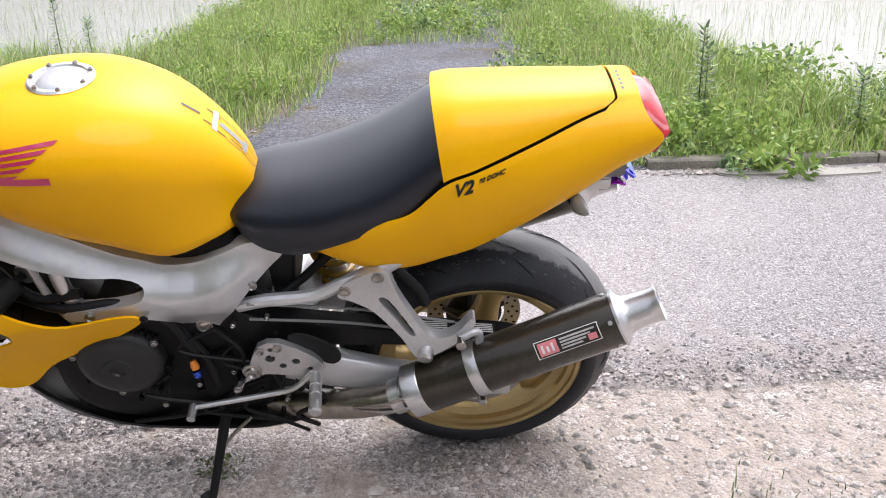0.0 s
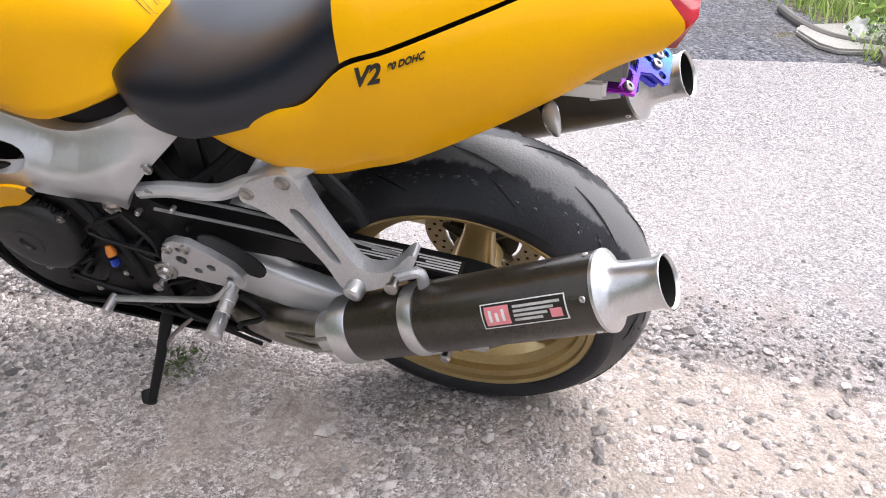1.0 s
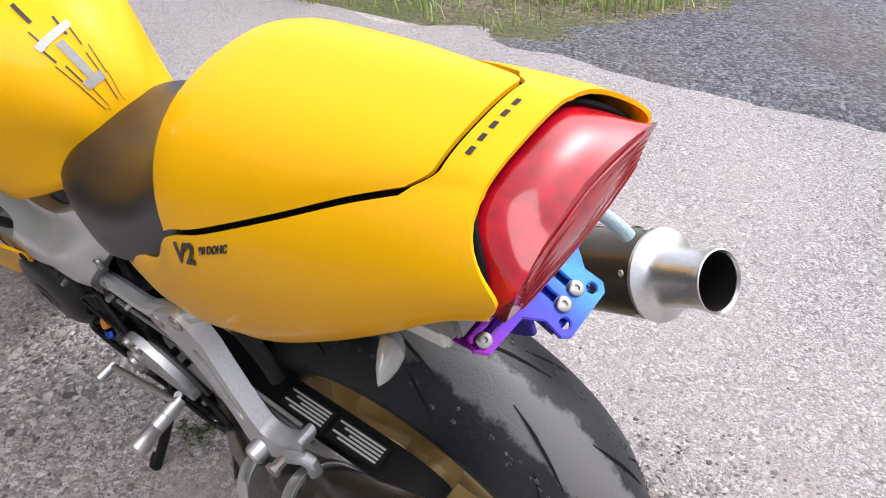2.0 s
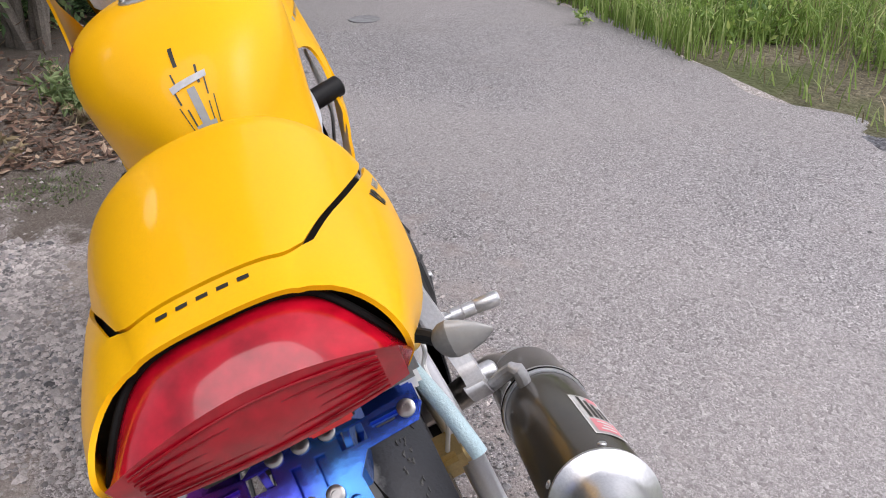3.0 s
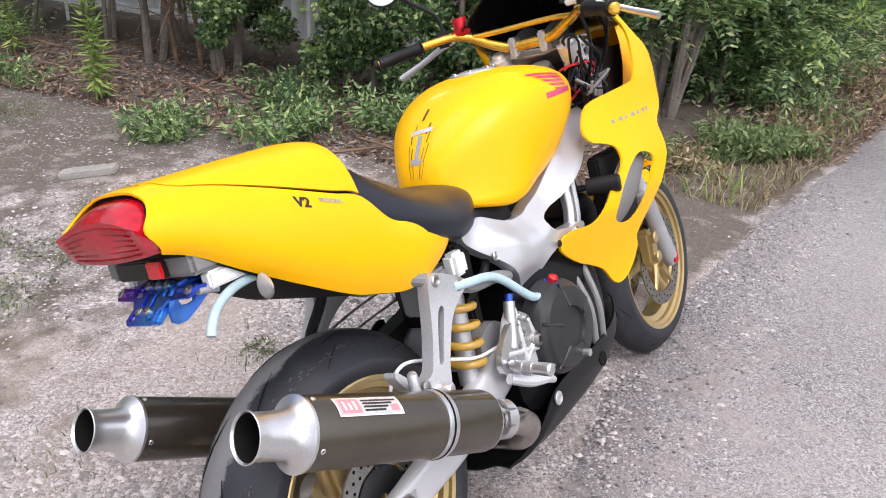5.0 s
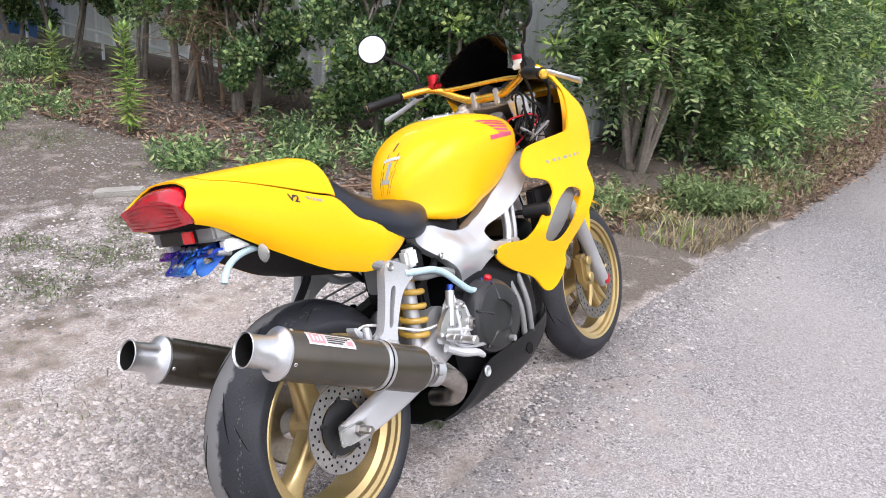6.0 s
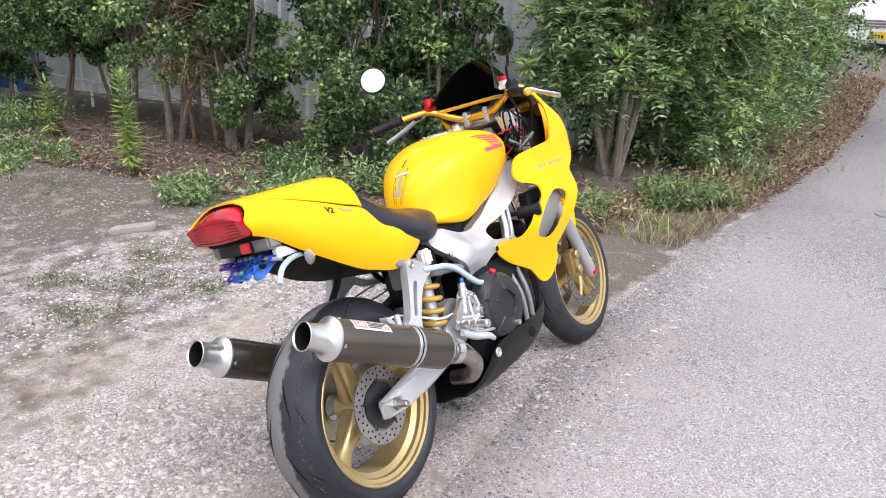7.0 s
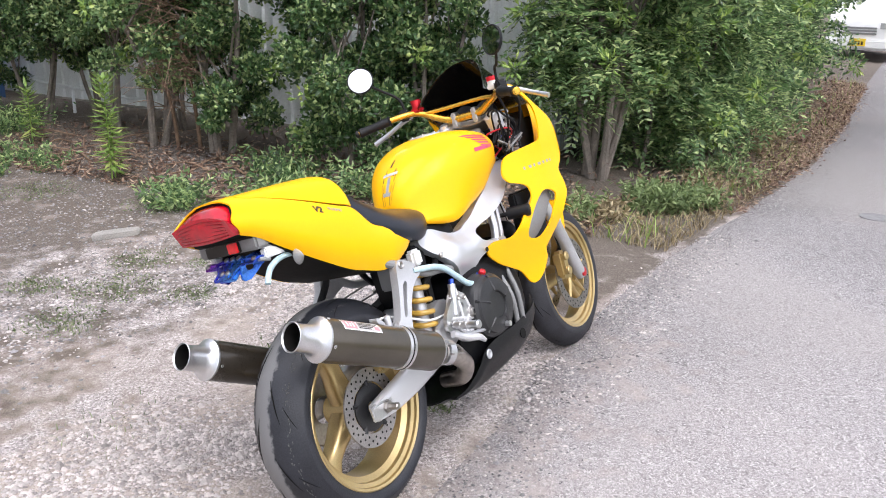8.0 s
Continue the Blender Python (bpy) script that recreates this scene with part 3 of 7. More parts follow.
def sm_step(a, b, v):
    t = min(1.0, max(0.0, (v - a) / (b - a)))
    return t * t * (3 - 2 * t)


bm = bmesh.new()
rows = []
for t in np.linspace(0, 1, 34):
    f, row = 0.981, []
    for u in np.linspace(0, f, 14):
        x = rear_edge(u / f) + (0.098 - rear_edge(u / f)) * t
        row.append(hump_point(x - 0.018 * (u / f) ** 2 * max(0, (x + 0.05) / 0.15) * (1 if x > -0.05 else 0), u))
    rows.append(both_sides(row))
shell(bm, rows, 0.004)
hump = part("seat_cover", bm, YELLOW, bike, "yellow single-seat hump cover", 60)

bm = bmesh.new()
flank_v = list(np.linspace(0.012, 1, 18))
for s in (1, -1):
    rows = [[(p[0], s * p[1], p[2]) for p in (flank_point(x, v) for v in flank_v)] for x in np.linspace(-0.2035, 0.332, 54)]
    shell(bm, rows, 0.004)
rows = []
for t in np.linspace(0, 1, 14):
    row = []
    for u in np.linspace(0, 0.985, 14):
        x0 = rear_edge(u) - 0.0055
        row.append(hump_point(x0 + (lamp_edge(u * 0.4) - x0) * t, u))
    for v in flank_v:
        row.append(flank_point(-0.2035 + (lamp_edge(0.4 + 0.6 * v / 0.55 if v < 0.55 else 1 + (v - 0.55) / 0.45) + 0.2035) * t, v))
    rows.append(both_sides(row))
shell(bm, rows, 0.004)
bmesh.ops.remove_doubles(bm, verts=bm.verts, dist=0.0004)
cowl = part("tail_cowl", bm, YELLOW, bike, "glossy yellow tail cowl", 60)

# dark tray inside the tail, seen in the gaps
bm = bmesh.new()
rings = []
for x in np.linspace(-0.262, 0.30, 24):
    h = [hump_point(min(x, 0.09), u, 0.009) for u in np.linspace(0, 1, 7)] if x < 0.09 else [(x, 0.13 * u, tail_at(x)[3] - 0.008) for u in np.linspace(0, 1, 7)]
    h = [(x, p[1] * 0.97, p[2]) for p in h] + [(x, p[1] - 0.008, p[2]) for p in (flank_point(x, v) for v in (0.2, 0.5, 0.9))]
    zb = tail_at(x)[7] - 0.001
    h += [(x, tail_at(x)[6] - 0.007, zb), (x, 0, zb)]
    rings.append(h + [(a, -b, c) for a, b, c in h[-2:0:-1]])
loft(bm, rings)
part("tail_tray", bm, BLACK_GAP, bike)

# emblem and small lettering on both flanks of the tail
def flank_text(body, x, v, size, s, mat):
    """Lettering bent onto the flank."""
    cu = bpy.data.curves.new("letters", "FONT")
    cu.body, cu.size, cu.extrude, cu.shear, cu.offset = body, size, 0.0004, 0.25, size * 0.035
    cu.align_x = "LEFT"
    tmp = bpy.data.objects.new("letters", cu)
    me = bpy.data.meshes.new_from_object(tmp)
    bpy.data.objects.remove(tmp)
    p0, p1 = flank_point(x, v), flank_point(x - 0.06, v)
    zl = lambda q: tail_at(q)[3]
    for w in me.vertices:
        tx, tz, d = w.co.x, w.co.y, w.co.z
        px = x - tx if s > 0 else x - 0.075 + tx
        base = flank_point(px, v)
        z = base[2] + tz
        r = tail_at(px)
        t = max(0.0, min(1.0, (r[3] - z) / (r[3] - r[5])))
        y = r[2] + (r[4] - r[2]) * math.sin(t * math.pi / 2) ** 0.65
        w.co = (px, s * (y + 0.0012 + d), z)
    me.name = "lettering"
    me.materials.clear()
    me.materials.append(mat)
    ob = new("lettering", me)
    ob.parent = cowl
    return ob


for s in (1, -1):
    flank_text("V2", 0.064 if s > 0 else 0.015, 0.22, 0.031 if s > 0 else 0.024, s, DECAL_BLACK)
    flank_text("90 DOHC", 0.02 if s > 0 else 0.062, 0.14, 0.0105, s, DECAL_GREY if s < 0 else DECAL_BLACK)
# short word across the crest behind the hump, plain bars
for k in range(5):
    bm = bmesh.new()
    y0 = 0.036 - 0.0148 * k
    vs = [bm.verts.new((px, py, tail_at(px)[1] + 0.0004 - 0.9 * py * py)) for px, py in ((-0.2425, y0), (-0.2375, y0), (-0.2375, y0 - 0.0085), (-0.2425, y0 - 0.0085))]
    bm.faces.new(vs)
    part("letter_bar", bm, DECAL_BLACK, cowl)

# tail lamp: a sloping upper face, a crease, a ribbed lower face, pointed ends
def lamp_rows(n):
    rows = []
    for q in np.linspace(-1, 1, n):
        g = abs(q)
        top = (-0.262 - 0.030 * sm_step(0.55, 1.0, g), 0.109 * q, 0.958 - 0.066 * g ** 3.2)
        fold = (-0.312 - 0.004 * g, 0.100 * q, 0.936 - 0.018 * g ** 2)
        low = (-0.301 + 0.004 * g ** 2, 0.099 * q, 0.871 + 0.006 * g ** 2)
        mid = tuple((a + c) / 2 + d * (1 - 0.7 * g) for a, c, d in zip(top, fold, (-0.005, 0, 0.005)))
        belly = tuple((a + c) / 2 + d for a, c, d in zip(fold, low, (-0.006 * (1 - g), 0, 0)))
        rows.append([(top[0] + 0.03, top[1] * 0.93, top[2] - 0.012)] + [tuple(p) for p in spline([top, mid, fold], 7)] + [tuple(p) for p in spline([fold, belly, low], 6)][1:] + [(-0.25, 0.095 * q, 0.874)])
    return rows


bm = bmesh.new()
lr = lamp_rows(41)
loft(bm, lr)
lamp = part("tail_lamp", bm, RED_LENS, bike, "dark red tail lamp lens with pointed ends", 40)
for k in range(6):
    bm = bmesh.new()
    t = 0.14 + 0.15 * k
    line = []
    for r in lr[3:-3]:
        a, c = Vector(r[7]), Vector(r[12])
        line.append(a.lerp(c, t) + Vector((-0.0025, 0, 0)))
    tube(bm, line, 0.0011, 5)
    part("lens_rib", bm, RED_RIB, lamp)
bm = bmesh.new()
tube(bm, [Vector(r[1]) + Vector((0.001, 0, 0.0035)) for r in lr], 0.003, 8)
part("lamp_gasket", bm, BLACK_GAP, lamp, "black rubber gasket")
# grey box with red reflector under the lamp
bm = bmesh.new()
box(bm, -0.248, -0.16, -0.108, 0.108, 0.828, 0.868, 0.006)
holder = part("lamp_bracket", bm, GREY_PLASTIC, bike, "grey plastic bracket under the tail lamp")
bm = bmesh.new()
box(bm, -0.254, -0.2465, -0.052, 0.075, 0.829, 0.859, 0.003)
part("reflector_frame", bm, DECAL_BLACK, holder)
bm = bmesh.new()
box(bm, -0.259, -0.2525, -0.048, -0.012, 0.831, 0.857, 0.002)
part("rear_reflector", bm, BRIGHT_RED, holder, "bright red square reflector")
for s in (1, -1):
    bm = bmesh.new()
    box(bm, -0.225, -0.15, s * 0.094 - 0.012, s * 0.094 + 0.010, 0.800, 0.827, 0.004)
    part("under_tray_cover", bm, WHITE, holder, "white plastic cover")

# blue number plate bracket (no plate)
TILT = Matrix(((0, 0.61, 0.79, -0.252), (-1, 0, 0, 0), (0, -0.79, 0.61, 0.80), (0, 0, 0, 1)))
bm = bmesh.new()
wing = [(-0.098, 0.008), (-0.092, 0.02), (-0.05, 0.017), (-0.032, 0.028), (0.032, 0.028), (0.05, 0.017), (0.092, 0.02), (0.098, 0.008), (0.09, -0.004), (0.045, -0.006), (0.033, -0.022), (0.035, -0.042), (0.028, -0.049), (-0.028, -0.049), (-0.035, -0.042), (-0.033, -0.022), (-0.045, -0.006), (-0.09, -0.004)]
sq = lambda cx, cz, w, h: [(cx - w, cz - h), (cx + w, cz - h), (cx + w, cz + h), (cx - w, cz + h)]
dot = lambda cx, cz, r: [(cx + r * math.cos(a), cz + r * math.sin(a)) for a in np.linspace(0, 2 * math.pi, 10, endpoint=False)]
plate(bm, wing, [sq(-0.038, 0.008, 0.011, 0.007), sq(0.038, 0.008, 0.011, 0.007), sq(-0.01, -0.006, 0.004, 0.012), sq(0.01, -0.006, 0.004, 0.012), dot(-0.022, -0.037, 0.0055), dot(0.022, -0.037, 0.0055), sq(-0.066, 0.008, 0.008, 0.003), sq(0.066, 0.008, 0.008, 0.003)], None, 0.005, bevel=0.001, place=TILT)
plate_bracket = part("plate_bracket", bm, TINTED, bike, "heat-tinted blue and violet plate bracket with cut-outs")
bm = bmesh.new()
box(bm, -0.03, 0.03, 0.004, 0.016, -0.04, 0.02, 0.003, TILT)
part("bracket_block", bm, TINTED, plate_bracket)
for s in (1, -1):
    bm = bmesh.new()
    plate(bm, [(-0.258, 0.763), (-0.252, 0.80), (-0.232, 0.816), (-0.19, 0.822), (-0.174, 0.81), (-0.178, 0.796), (-0.20, 0.782), (-0.235, 0.758)], [sq(-0.198, 0.803, 0.008, 0.006), sq(-0.228, 0.79, 0.009, 0.007)], lambda x, z: 0.036 + 0.3 * max(0.0, x + 0.25), 0.006, 0, smooth=2, bevel=0.001, side=s)
    part("side_web", bm, TINTED, plate_bracket, "blue side web with cut-outs")
    bm = bmesh.new()
    box(bm, -0.25, -0.196, s * 0.075 - 0.022, s * 0.075 + 0.022, 0.806, 0.812, 0.002)
    part("arm_flange", bm, TINTED, plate_bracket)
for px, pz in ((-0.085, 0.008), (0.085, 0.008), (-0.01, -0.026), (0.01, -0.026), (-0.022, 0.02), (0.022, 0.02), (0.0, 0.02)):
    bm = bmesh.new()
    lathe(bm, [(0, 0.0075), (0.003, 0.0075), (0.004, 0.006), (0.004, 0.003), (0.002, 0.003)], TILT @ Vector((px, -0.005, pz)), TILT.to_3x3() @ Vector((0, -1, 0)), 14)
    part("bracket_bolt", bm, STEEL, plate_bracket)
for s in (1, -1):
    bm = bmesh.new()
    p = TILT @ Vector((-s * 0.092, 0.004, 0.012))
    tube(bm, [p, p + Vector((0.034, 0, -0.008))], 0.006, 10)
    part("bracket_spacer", bm, ALU_DULL, plate_bracket)

# indicators under the tail
for s, out in ((1, 0.102), (-1, 0.130)):
    bm = bmesh.new()
    lathe(bm, [(0, 0.006), (0.004, 0.014), (0.010, 0.019), (0.018, 0.021)], (-0.157, s * out, 0.781), (-0.35, s * 0.8, 0.05), 20, squash=0.5)
    body = part("rear_indicator", bm, GREY_PLASTIC, bike, "small rear indicator on a short stalk")
    bm = bmesh.new()
    lathe(bm, [(0.018, 0.0208), (0.03, 0.018), (0.045, 0.011), (0.056, 0.002)], (-0.157, s * out, 0.781), (-0.35, s * 0.8, 0.05), 20, squash=0.5)
    part("indicator_lens", bm, LENS, body, "clear lens")
    bm = bmesh.new()
    tube(bm, [(-0.12, s * 0.07, 0.80), (-0.14, s * (out - 0.012), 0.787), (-0.157, s * (out + 0.008), 0.78)], 0.007, 8, 8)
    part("stalk", bm, PLASTIC, body)

# clear hose hanging behind
bm = bmesh.new()
tube(bm, [(0.02, -0.09, 0.735), (-0.05, -0.092, 0.77), (-0.11, -0.094, 0.789), (-0.18, -0.102, 0.79), (-0.228, -0.112, 0.777), (-0.252, -0.118, 0.757), (-0.262, -0.121, 0.742)], 0.0075, 12, 30)
part("breather_hose", bm, HOSE, bike, "clear pale blue breather hose")

# seat
bm = bmesh.new()
SEATS = [(0.075, 0.943, 0.138, 0.835), (0.11, 0.925, 0.144, 0.795), (0.16, 0.888, 0.150, 0.768), (0.22, 0.853, 0.152, 0.748), (0.29, 0.826, 0.150, 0.722), (0.35, 0.812, 0.143, 0.702), (0.41, 0.802, 0.131, 0.708), (0.452, 0.79, 0.113, 0.732), (0.475, 0.772, 0.088, 0.758)]
rings = []
for x, top, w, low in keyed(SEATS, 36):
    half = []
    for a in np.linspace(0, math.pi / 2, 14):
        half.append((x, w * math.sin(a) ** 0.8 if a > 0 else 0.0, low + (top - low) * (math.cos(a) ** 0.62 if a < math.pi / 2 - 1e-6 else 0)))
    half += [(x, w * 0.96, low - 0.006), (x, w * 0.5, low - 0.004), (x, 0, low - 0.004)]
    rings.append(half + [(a, -b, c) for a, b, c in half[-2:0:-1]])
loft(bm, rings)
part("seat", bm, SEAT, bike, "black vinyl rider seat", 60)

# twin-spar frame
SPAR_TOP = [(0.37, 0.70), (0.391, 0.703), (0.452, 0.711), (0.492, 0.695), (0.549, 0.674), (0.60, 0.673), (0.633, 0.684), (0.691, 0.702), (0.776, 0.748), (0.89, 0.797), (1.06, 0.875)]


def spar_y(x, z):
    """The outer face: it leans out below the tank, draws in towards the steering head, the pivot and the rear wing."""
    under = np.interp(x, [p[0] for p in SPAR_TOP], [p[1] for p in SPAR_TOP]) - z
    t = min(1.0, max(0.0, under / 0.06))
    y = 0.125 + 0.046 * t * t * (3 - 2 * t)
    t = min(1.0, max(0.0, (0.60 - z) / 0.08)) * min(1.0, max(0.0, (0.66 - x) / 0.06))
    y += (0.138 - y) * t * t * (3 - 2 * t)
    t = min(1.0, max(0.0, (0.51 - x) / 0.12))
    y += (0.114 - y) * t * t * (3 - 2 * t)
    return y - 0.07 * max(0.0, (x - 0.80) / 0.26) ** 1.4


SPAR = [(1.06, 0.872), (0.97, 0.832), (0.89, 0.797), (0.776, 0.748), (0.691, 0.702), (0.638, 0.684), (0.605, 0.672), (0.55, 0.674), (0.492, 0.694), (0.452, 0.711), (0.418, 0.712), (0.390, 0.70), (0.383, 0.68), (0.415, 0.648), (0.463, 0.604), (0.503, 0.553), (0.530, 0.514), (0.560, 0.503), (0.586, 0.514), (0.603, 0.538),
        (0.625, 0.566), (0.665, 0.576), (0.718, 0.573), (0.764, 0.574), (0.795, 0.580), (0.79, 0.598), (0.71, 0.604), (0.656, 0.618), (0.638, 0.640), (0.660, 0.658), (0.73, 0.677), (0.80, 0.700), (0.885, 0.727), (0.98, 0.775), (1.06, 0.82)]
for s in (1, -1):
    bm = bmesh.new()
    plate(bm, SPAR, (), spar_y, 0.034, 0.012, smooth=3, bevel=0.005, side=s)
    spar = part("frame_spar", bm, FRAME, bike, "silver painted alloy frame spar", 50)
    for px, pz, r in ((0.553, 0.522, 0.017), (0.75, 0.587, 0.010), (0.445, 0.625, 0.010)):
        bm = bmesh.new()
        y = spar_y(px, pz)
        lathe(bm, [(0, r), (0.004, r), (0.006, r * 0.8), (0.003, r * 0.6), (0.005, r * 0.4)], (px, s * (y - 0.001), pz), (0, s, 0), 20)
        part("frame_bolt", bm, STEEL, spar)
bm = bmesh.new()
lathe(bm, [(-0.09, 0.04), (-0.07, 0.045), (0.07, 0.045), (0.09, 0.04)], (1.07, 0, 0.88), (-0.4, 0, 0.92), 24)
part("steering_head", bm, FRAME, bike)
# rear subframe rails
for s in (1, -1):
    bm = bmesh.new()
    tube(bm, [(0.48, s * 0.135, 0.57), (0.42, s * 0.14, 0.587), (0.33, s * 0.145, 0.60), (0.27, s * 0.148, 0.632), (0.21, s * 0.148, 0.655), (0.16, s * 0.135, 0.678)], 0.0135, 10, 24)
    part("subframe_rail", bm, FRAME if s > 0 else GREY_PLASTIC, bike, "silver subframe rail" if s > 0 else "dark grey subframe rail")
for s in (1, -1):
    bm = bmesh.new()
    tube(bm, [(0.17, s * 0.137, 0.674), (0.10, s * 0.118, 0.70), (-0.05, s * 0.10, 0.765), (-0.2, s * 0.08, 0.82)], 0.0125, 10, 20)
    part("subframe_tail", bm, PLASTIC, bike, "black rear subframe tube")
bm = bmesh.new()
box(bm, 0.05, 0.27, -0.095, 0.095, 0.698, 0.738, 0.012)
part("battery_tray", bm, PLASTIC, bike)
bm = bmesh.new()
box(bm, 0.20, 0.29, -0.13, -0.07, 0.585, 0.66, 0.006)
part("regulator", bm, GREY_PLASTIC, bike, "grey regulator box")
bm = bmesh.new()
box(bm, 0.302, 0.35, -0.14, -0.108, 0.625, 0.675, 0.008)
part("fluid_reservoir", bm, WHITE, bike, "white plastic fluid reservoir")

# pillion hangers that carry the cans
def hanger(s):
    bm = bmesh.new()
    out = [(0.282, 0.612), (0.27, 0.64), (0.235, 0.66), (0.20, 0.672), (0.182, 0.655), (0.168, 0.61), (0.128, 0.54), (0.10, 0.512), (0.06, 0.52), (0.03, 0.552), (0.02, 0.545), (0.038, 0.515), (0.072, 0.488), (0.125, 0.466), (0.145, 0.478), (0.165, 0.515), (0.215, 0.575), (0.255, 0.60)]
    plate(bm, out, [[(0.205, 0.602), (0.187, 0.602), (0.148, 0.543), (0.137, 0.52), (0.150, 0.522), (0.172, 0.555)]], lambda x, z: 0.163 + 0.03 * max(0, (0.62 - z) / 0.15), 0.026, 0.03, smooth=3, bevel=0.007, side=s)
    h = part("footpeg_hanger", bm, HANGER, bike, "silver pillion footpeg hanger", 50)
    for px, pz in ((0.204, 0.656), (0.268, 0.625)):
        bm = bmesh.new()
        lathe(bm, [(0, 0.012), (0.004, 0.012), (0.006, 0.009), (0.004, 0.006), (0.003, 0.003)], (px, s * 0.161, pz), (0, s, 0), 16)
        part("hanger_bolt", bm, STEEL, h)
    bm = bmesh.new()
    lathe(bm, [(0, 0.013), (0.006, 0.016), (0.03, 0.016), (0.034, 0.012)], (0.115, s * 0.175, 0.482), (0.2, s, -0.2), 16)
    part("peg_pivot", bm, ALU, h)
    return h


for s in (1, -1):
    hanger(s)

# silencers
def silencer(s):
    tip, front = (Vector((-0.328, 0.200, 0.606)), Vector((0.155, 0.196, 0.368))) if s > 0 else (Vector((-0.319, -0.201, 0.619)), Vector((0.16, -0.248, 0.402)))
    ax = (tip - front).normalized()
    L = (tip - front).length
    d, u, v = frame_of(ax)

    def oval(bm, prof, seg=48):
        loft(bm, [[front + ax * a + (u * math.cos(t) * r * 0.97 + v * math.sin(t) * r) * 0.86 for t in np.linspace(0, 2 * math.pi, seg, endpoint=False)] for a, r in prof], True, False)

    bm = bmesh.new()
    oval(bm, [(0.034, 0.058), (0.034, 0.0625), (0.04, 0.064), (L - 0.088, 0.064), (L - 0.085, 0.0625), (L - 0.085, 0.058), (0.034, 0.058)])
    can = part("silencer", bm, CARBON if s < 0 else CARBON_SHADED, bike, "dark carbon silencer with aluminium ends", 50)
    bm = bmesh.new()
    oval(bm, [(-0.012, 0.026), (-0.012, 0.034), (0.0, 0.045), (0.006, 0.066), (0.04, 0.0665), (0.042, 0.065), (0.04, 0.05)] if s > 0 else [(0.0, 0.034), (0.012, 0.045), (0.03, 0.0615), (0.042, 0.062), (0.044, 0.05)])
    part("inlet_cap", bm, ALU, can, "pale aluminium inlet cap", 50)
    bm = bmesh.new()
    oval(bm, [(L - 0.086, 0.055), (L - 0.087, 0.0655), (L - 0.082, 0.066), (L - 0.078, 0.058), (L - 0.073, 0.0485), (L - 0.066, 0.0435), (L - 0.056, 0.0412), (L - 0.04, 0.040), (L - 0.025, 0.0395), (L - 0.012, 0.0398), (L - 0.007, 0.0425), (L - 0.003, 0.043), (L - 0.002, 0.0415), (L - 0.006, 0.039)])
    cone = part("end_cone", bm, ALU, can, "brushed aluminium end cone", 50)
    bm = bmesh.new()
    oval(bm, [(L - 0.007, 0.0388), (L - 0.03, 0.036), (L - 0.098, 0.036), (L - 0.097, 0.001)])
    part("baffle", bm, BLACK_GAP, cone)
    for t in (0.4, 1.25, 2.8, 4.3, 5.6):
        bm = bmesh.new()
        n = (u * math.cos(t) * 0.94 + v * math.sin(t))
        bolt(bm, front + ax * (L - 0.098) + n * 0.0545, n, 0.0045, 0.003)
        part("rivet", bm, ALU, can)
    # strap to the hanger
    bm = bmesh.new()
    k = 0.147 if s > 0 else 0.150
    oval(bm, [(k, 0.0645), (k, 0.0668), (k + 0.002, 0.0675), (k + 0.022, 0.0675), (k + 0.024, 0.0668), (k + 0.024, 0.0645), (k, 0.0645)])
    strap = part("strap", bm, ALU, can, "wide aluminium clamp strap", 50)
    c = front + ax * (k + 0.012)
    if s < 0:
        bm = bmesh.new()
        oval(bm, [(k + 0.010, 0.067), (k + 0.010, 0.0684), (k + 0.014, 0.0684), (k + 0.014, 0.067)])
        part("strap_rubber", bm, BLACK_GAP, strap)
    bm = bmesh.new()
    tube(bm, [c + Vector((0, -s * 0.012, 0.047)), c + Vector((0.004, -s * 0.016, 0.085)), Vector((0.052, s * 0.19, 0.515))], 0.009, 10, 8)
    part("strap_tab", bm, ALU_DULL, strap)
    bm = bmesh.new()
    lathe(bm, [(-0.012, 0.007), (0.012, 0.007), (0.013, 0.010), (0.019, 0.010), (0.02, 0.007)], (0.05, s * 0.197, 0.517), (0, s, 0.1), 12)
    part("strap_bolt", bm, STEEL, strap)
    # label on the outer side
    bm = bmesh.new()
    out = Vector((0, s, 0)) - ax * ax.dot(Vector((0, s, 0)))
    out = (out.normalized() + (0.72 if s > 0 else 1.0) * (ax.cross(out.normalized()) * (1 if (ax.cross(out)).z > 0 else -1))).normalized()
    side = ax.cross(out)
    side = side if side.z > 0 else -side
    lab = lambda a0, a1, h0, h1, lift: [[front + ax * a + (out * math.cos(h / 0.055) + side * math.sin(h / 0.055)) * (0.0551 + lift) for h in np.linspace(h0, h1, 6)] for a in (a0, a1)]

    def stick(name, mat, a0, a1, h0, h1, lift, label=""):
        bm = bmesh.new()
        loft(bm, lab(a0, a1, h0, h1, lift), False)
        return part(name, bm, mat, can, label, 80)

    a0 = 0.290 if s > 0 else 0.272
    stick("label", WHITE, a0, a0 + 0.128, -0.0175, 0.0175, 0.0004, "black and white maker label")
    stick("label_field", DECAL_BLACK if s > 0 else LABEL_GREY, a0 + 0.002, a0 + 0.126, -0.0158, 0.0158, 0.0008)
    red0 = a0 + 0.006
    rev = s < 0
    fx = lambda q: q if not rev else (2 * a0 + 0.128 - q)
    stick("label_logo", PINK, fx(a0 + 0.006), fx(a0 + 0.044), -0.013, 0.013, 0.0012)
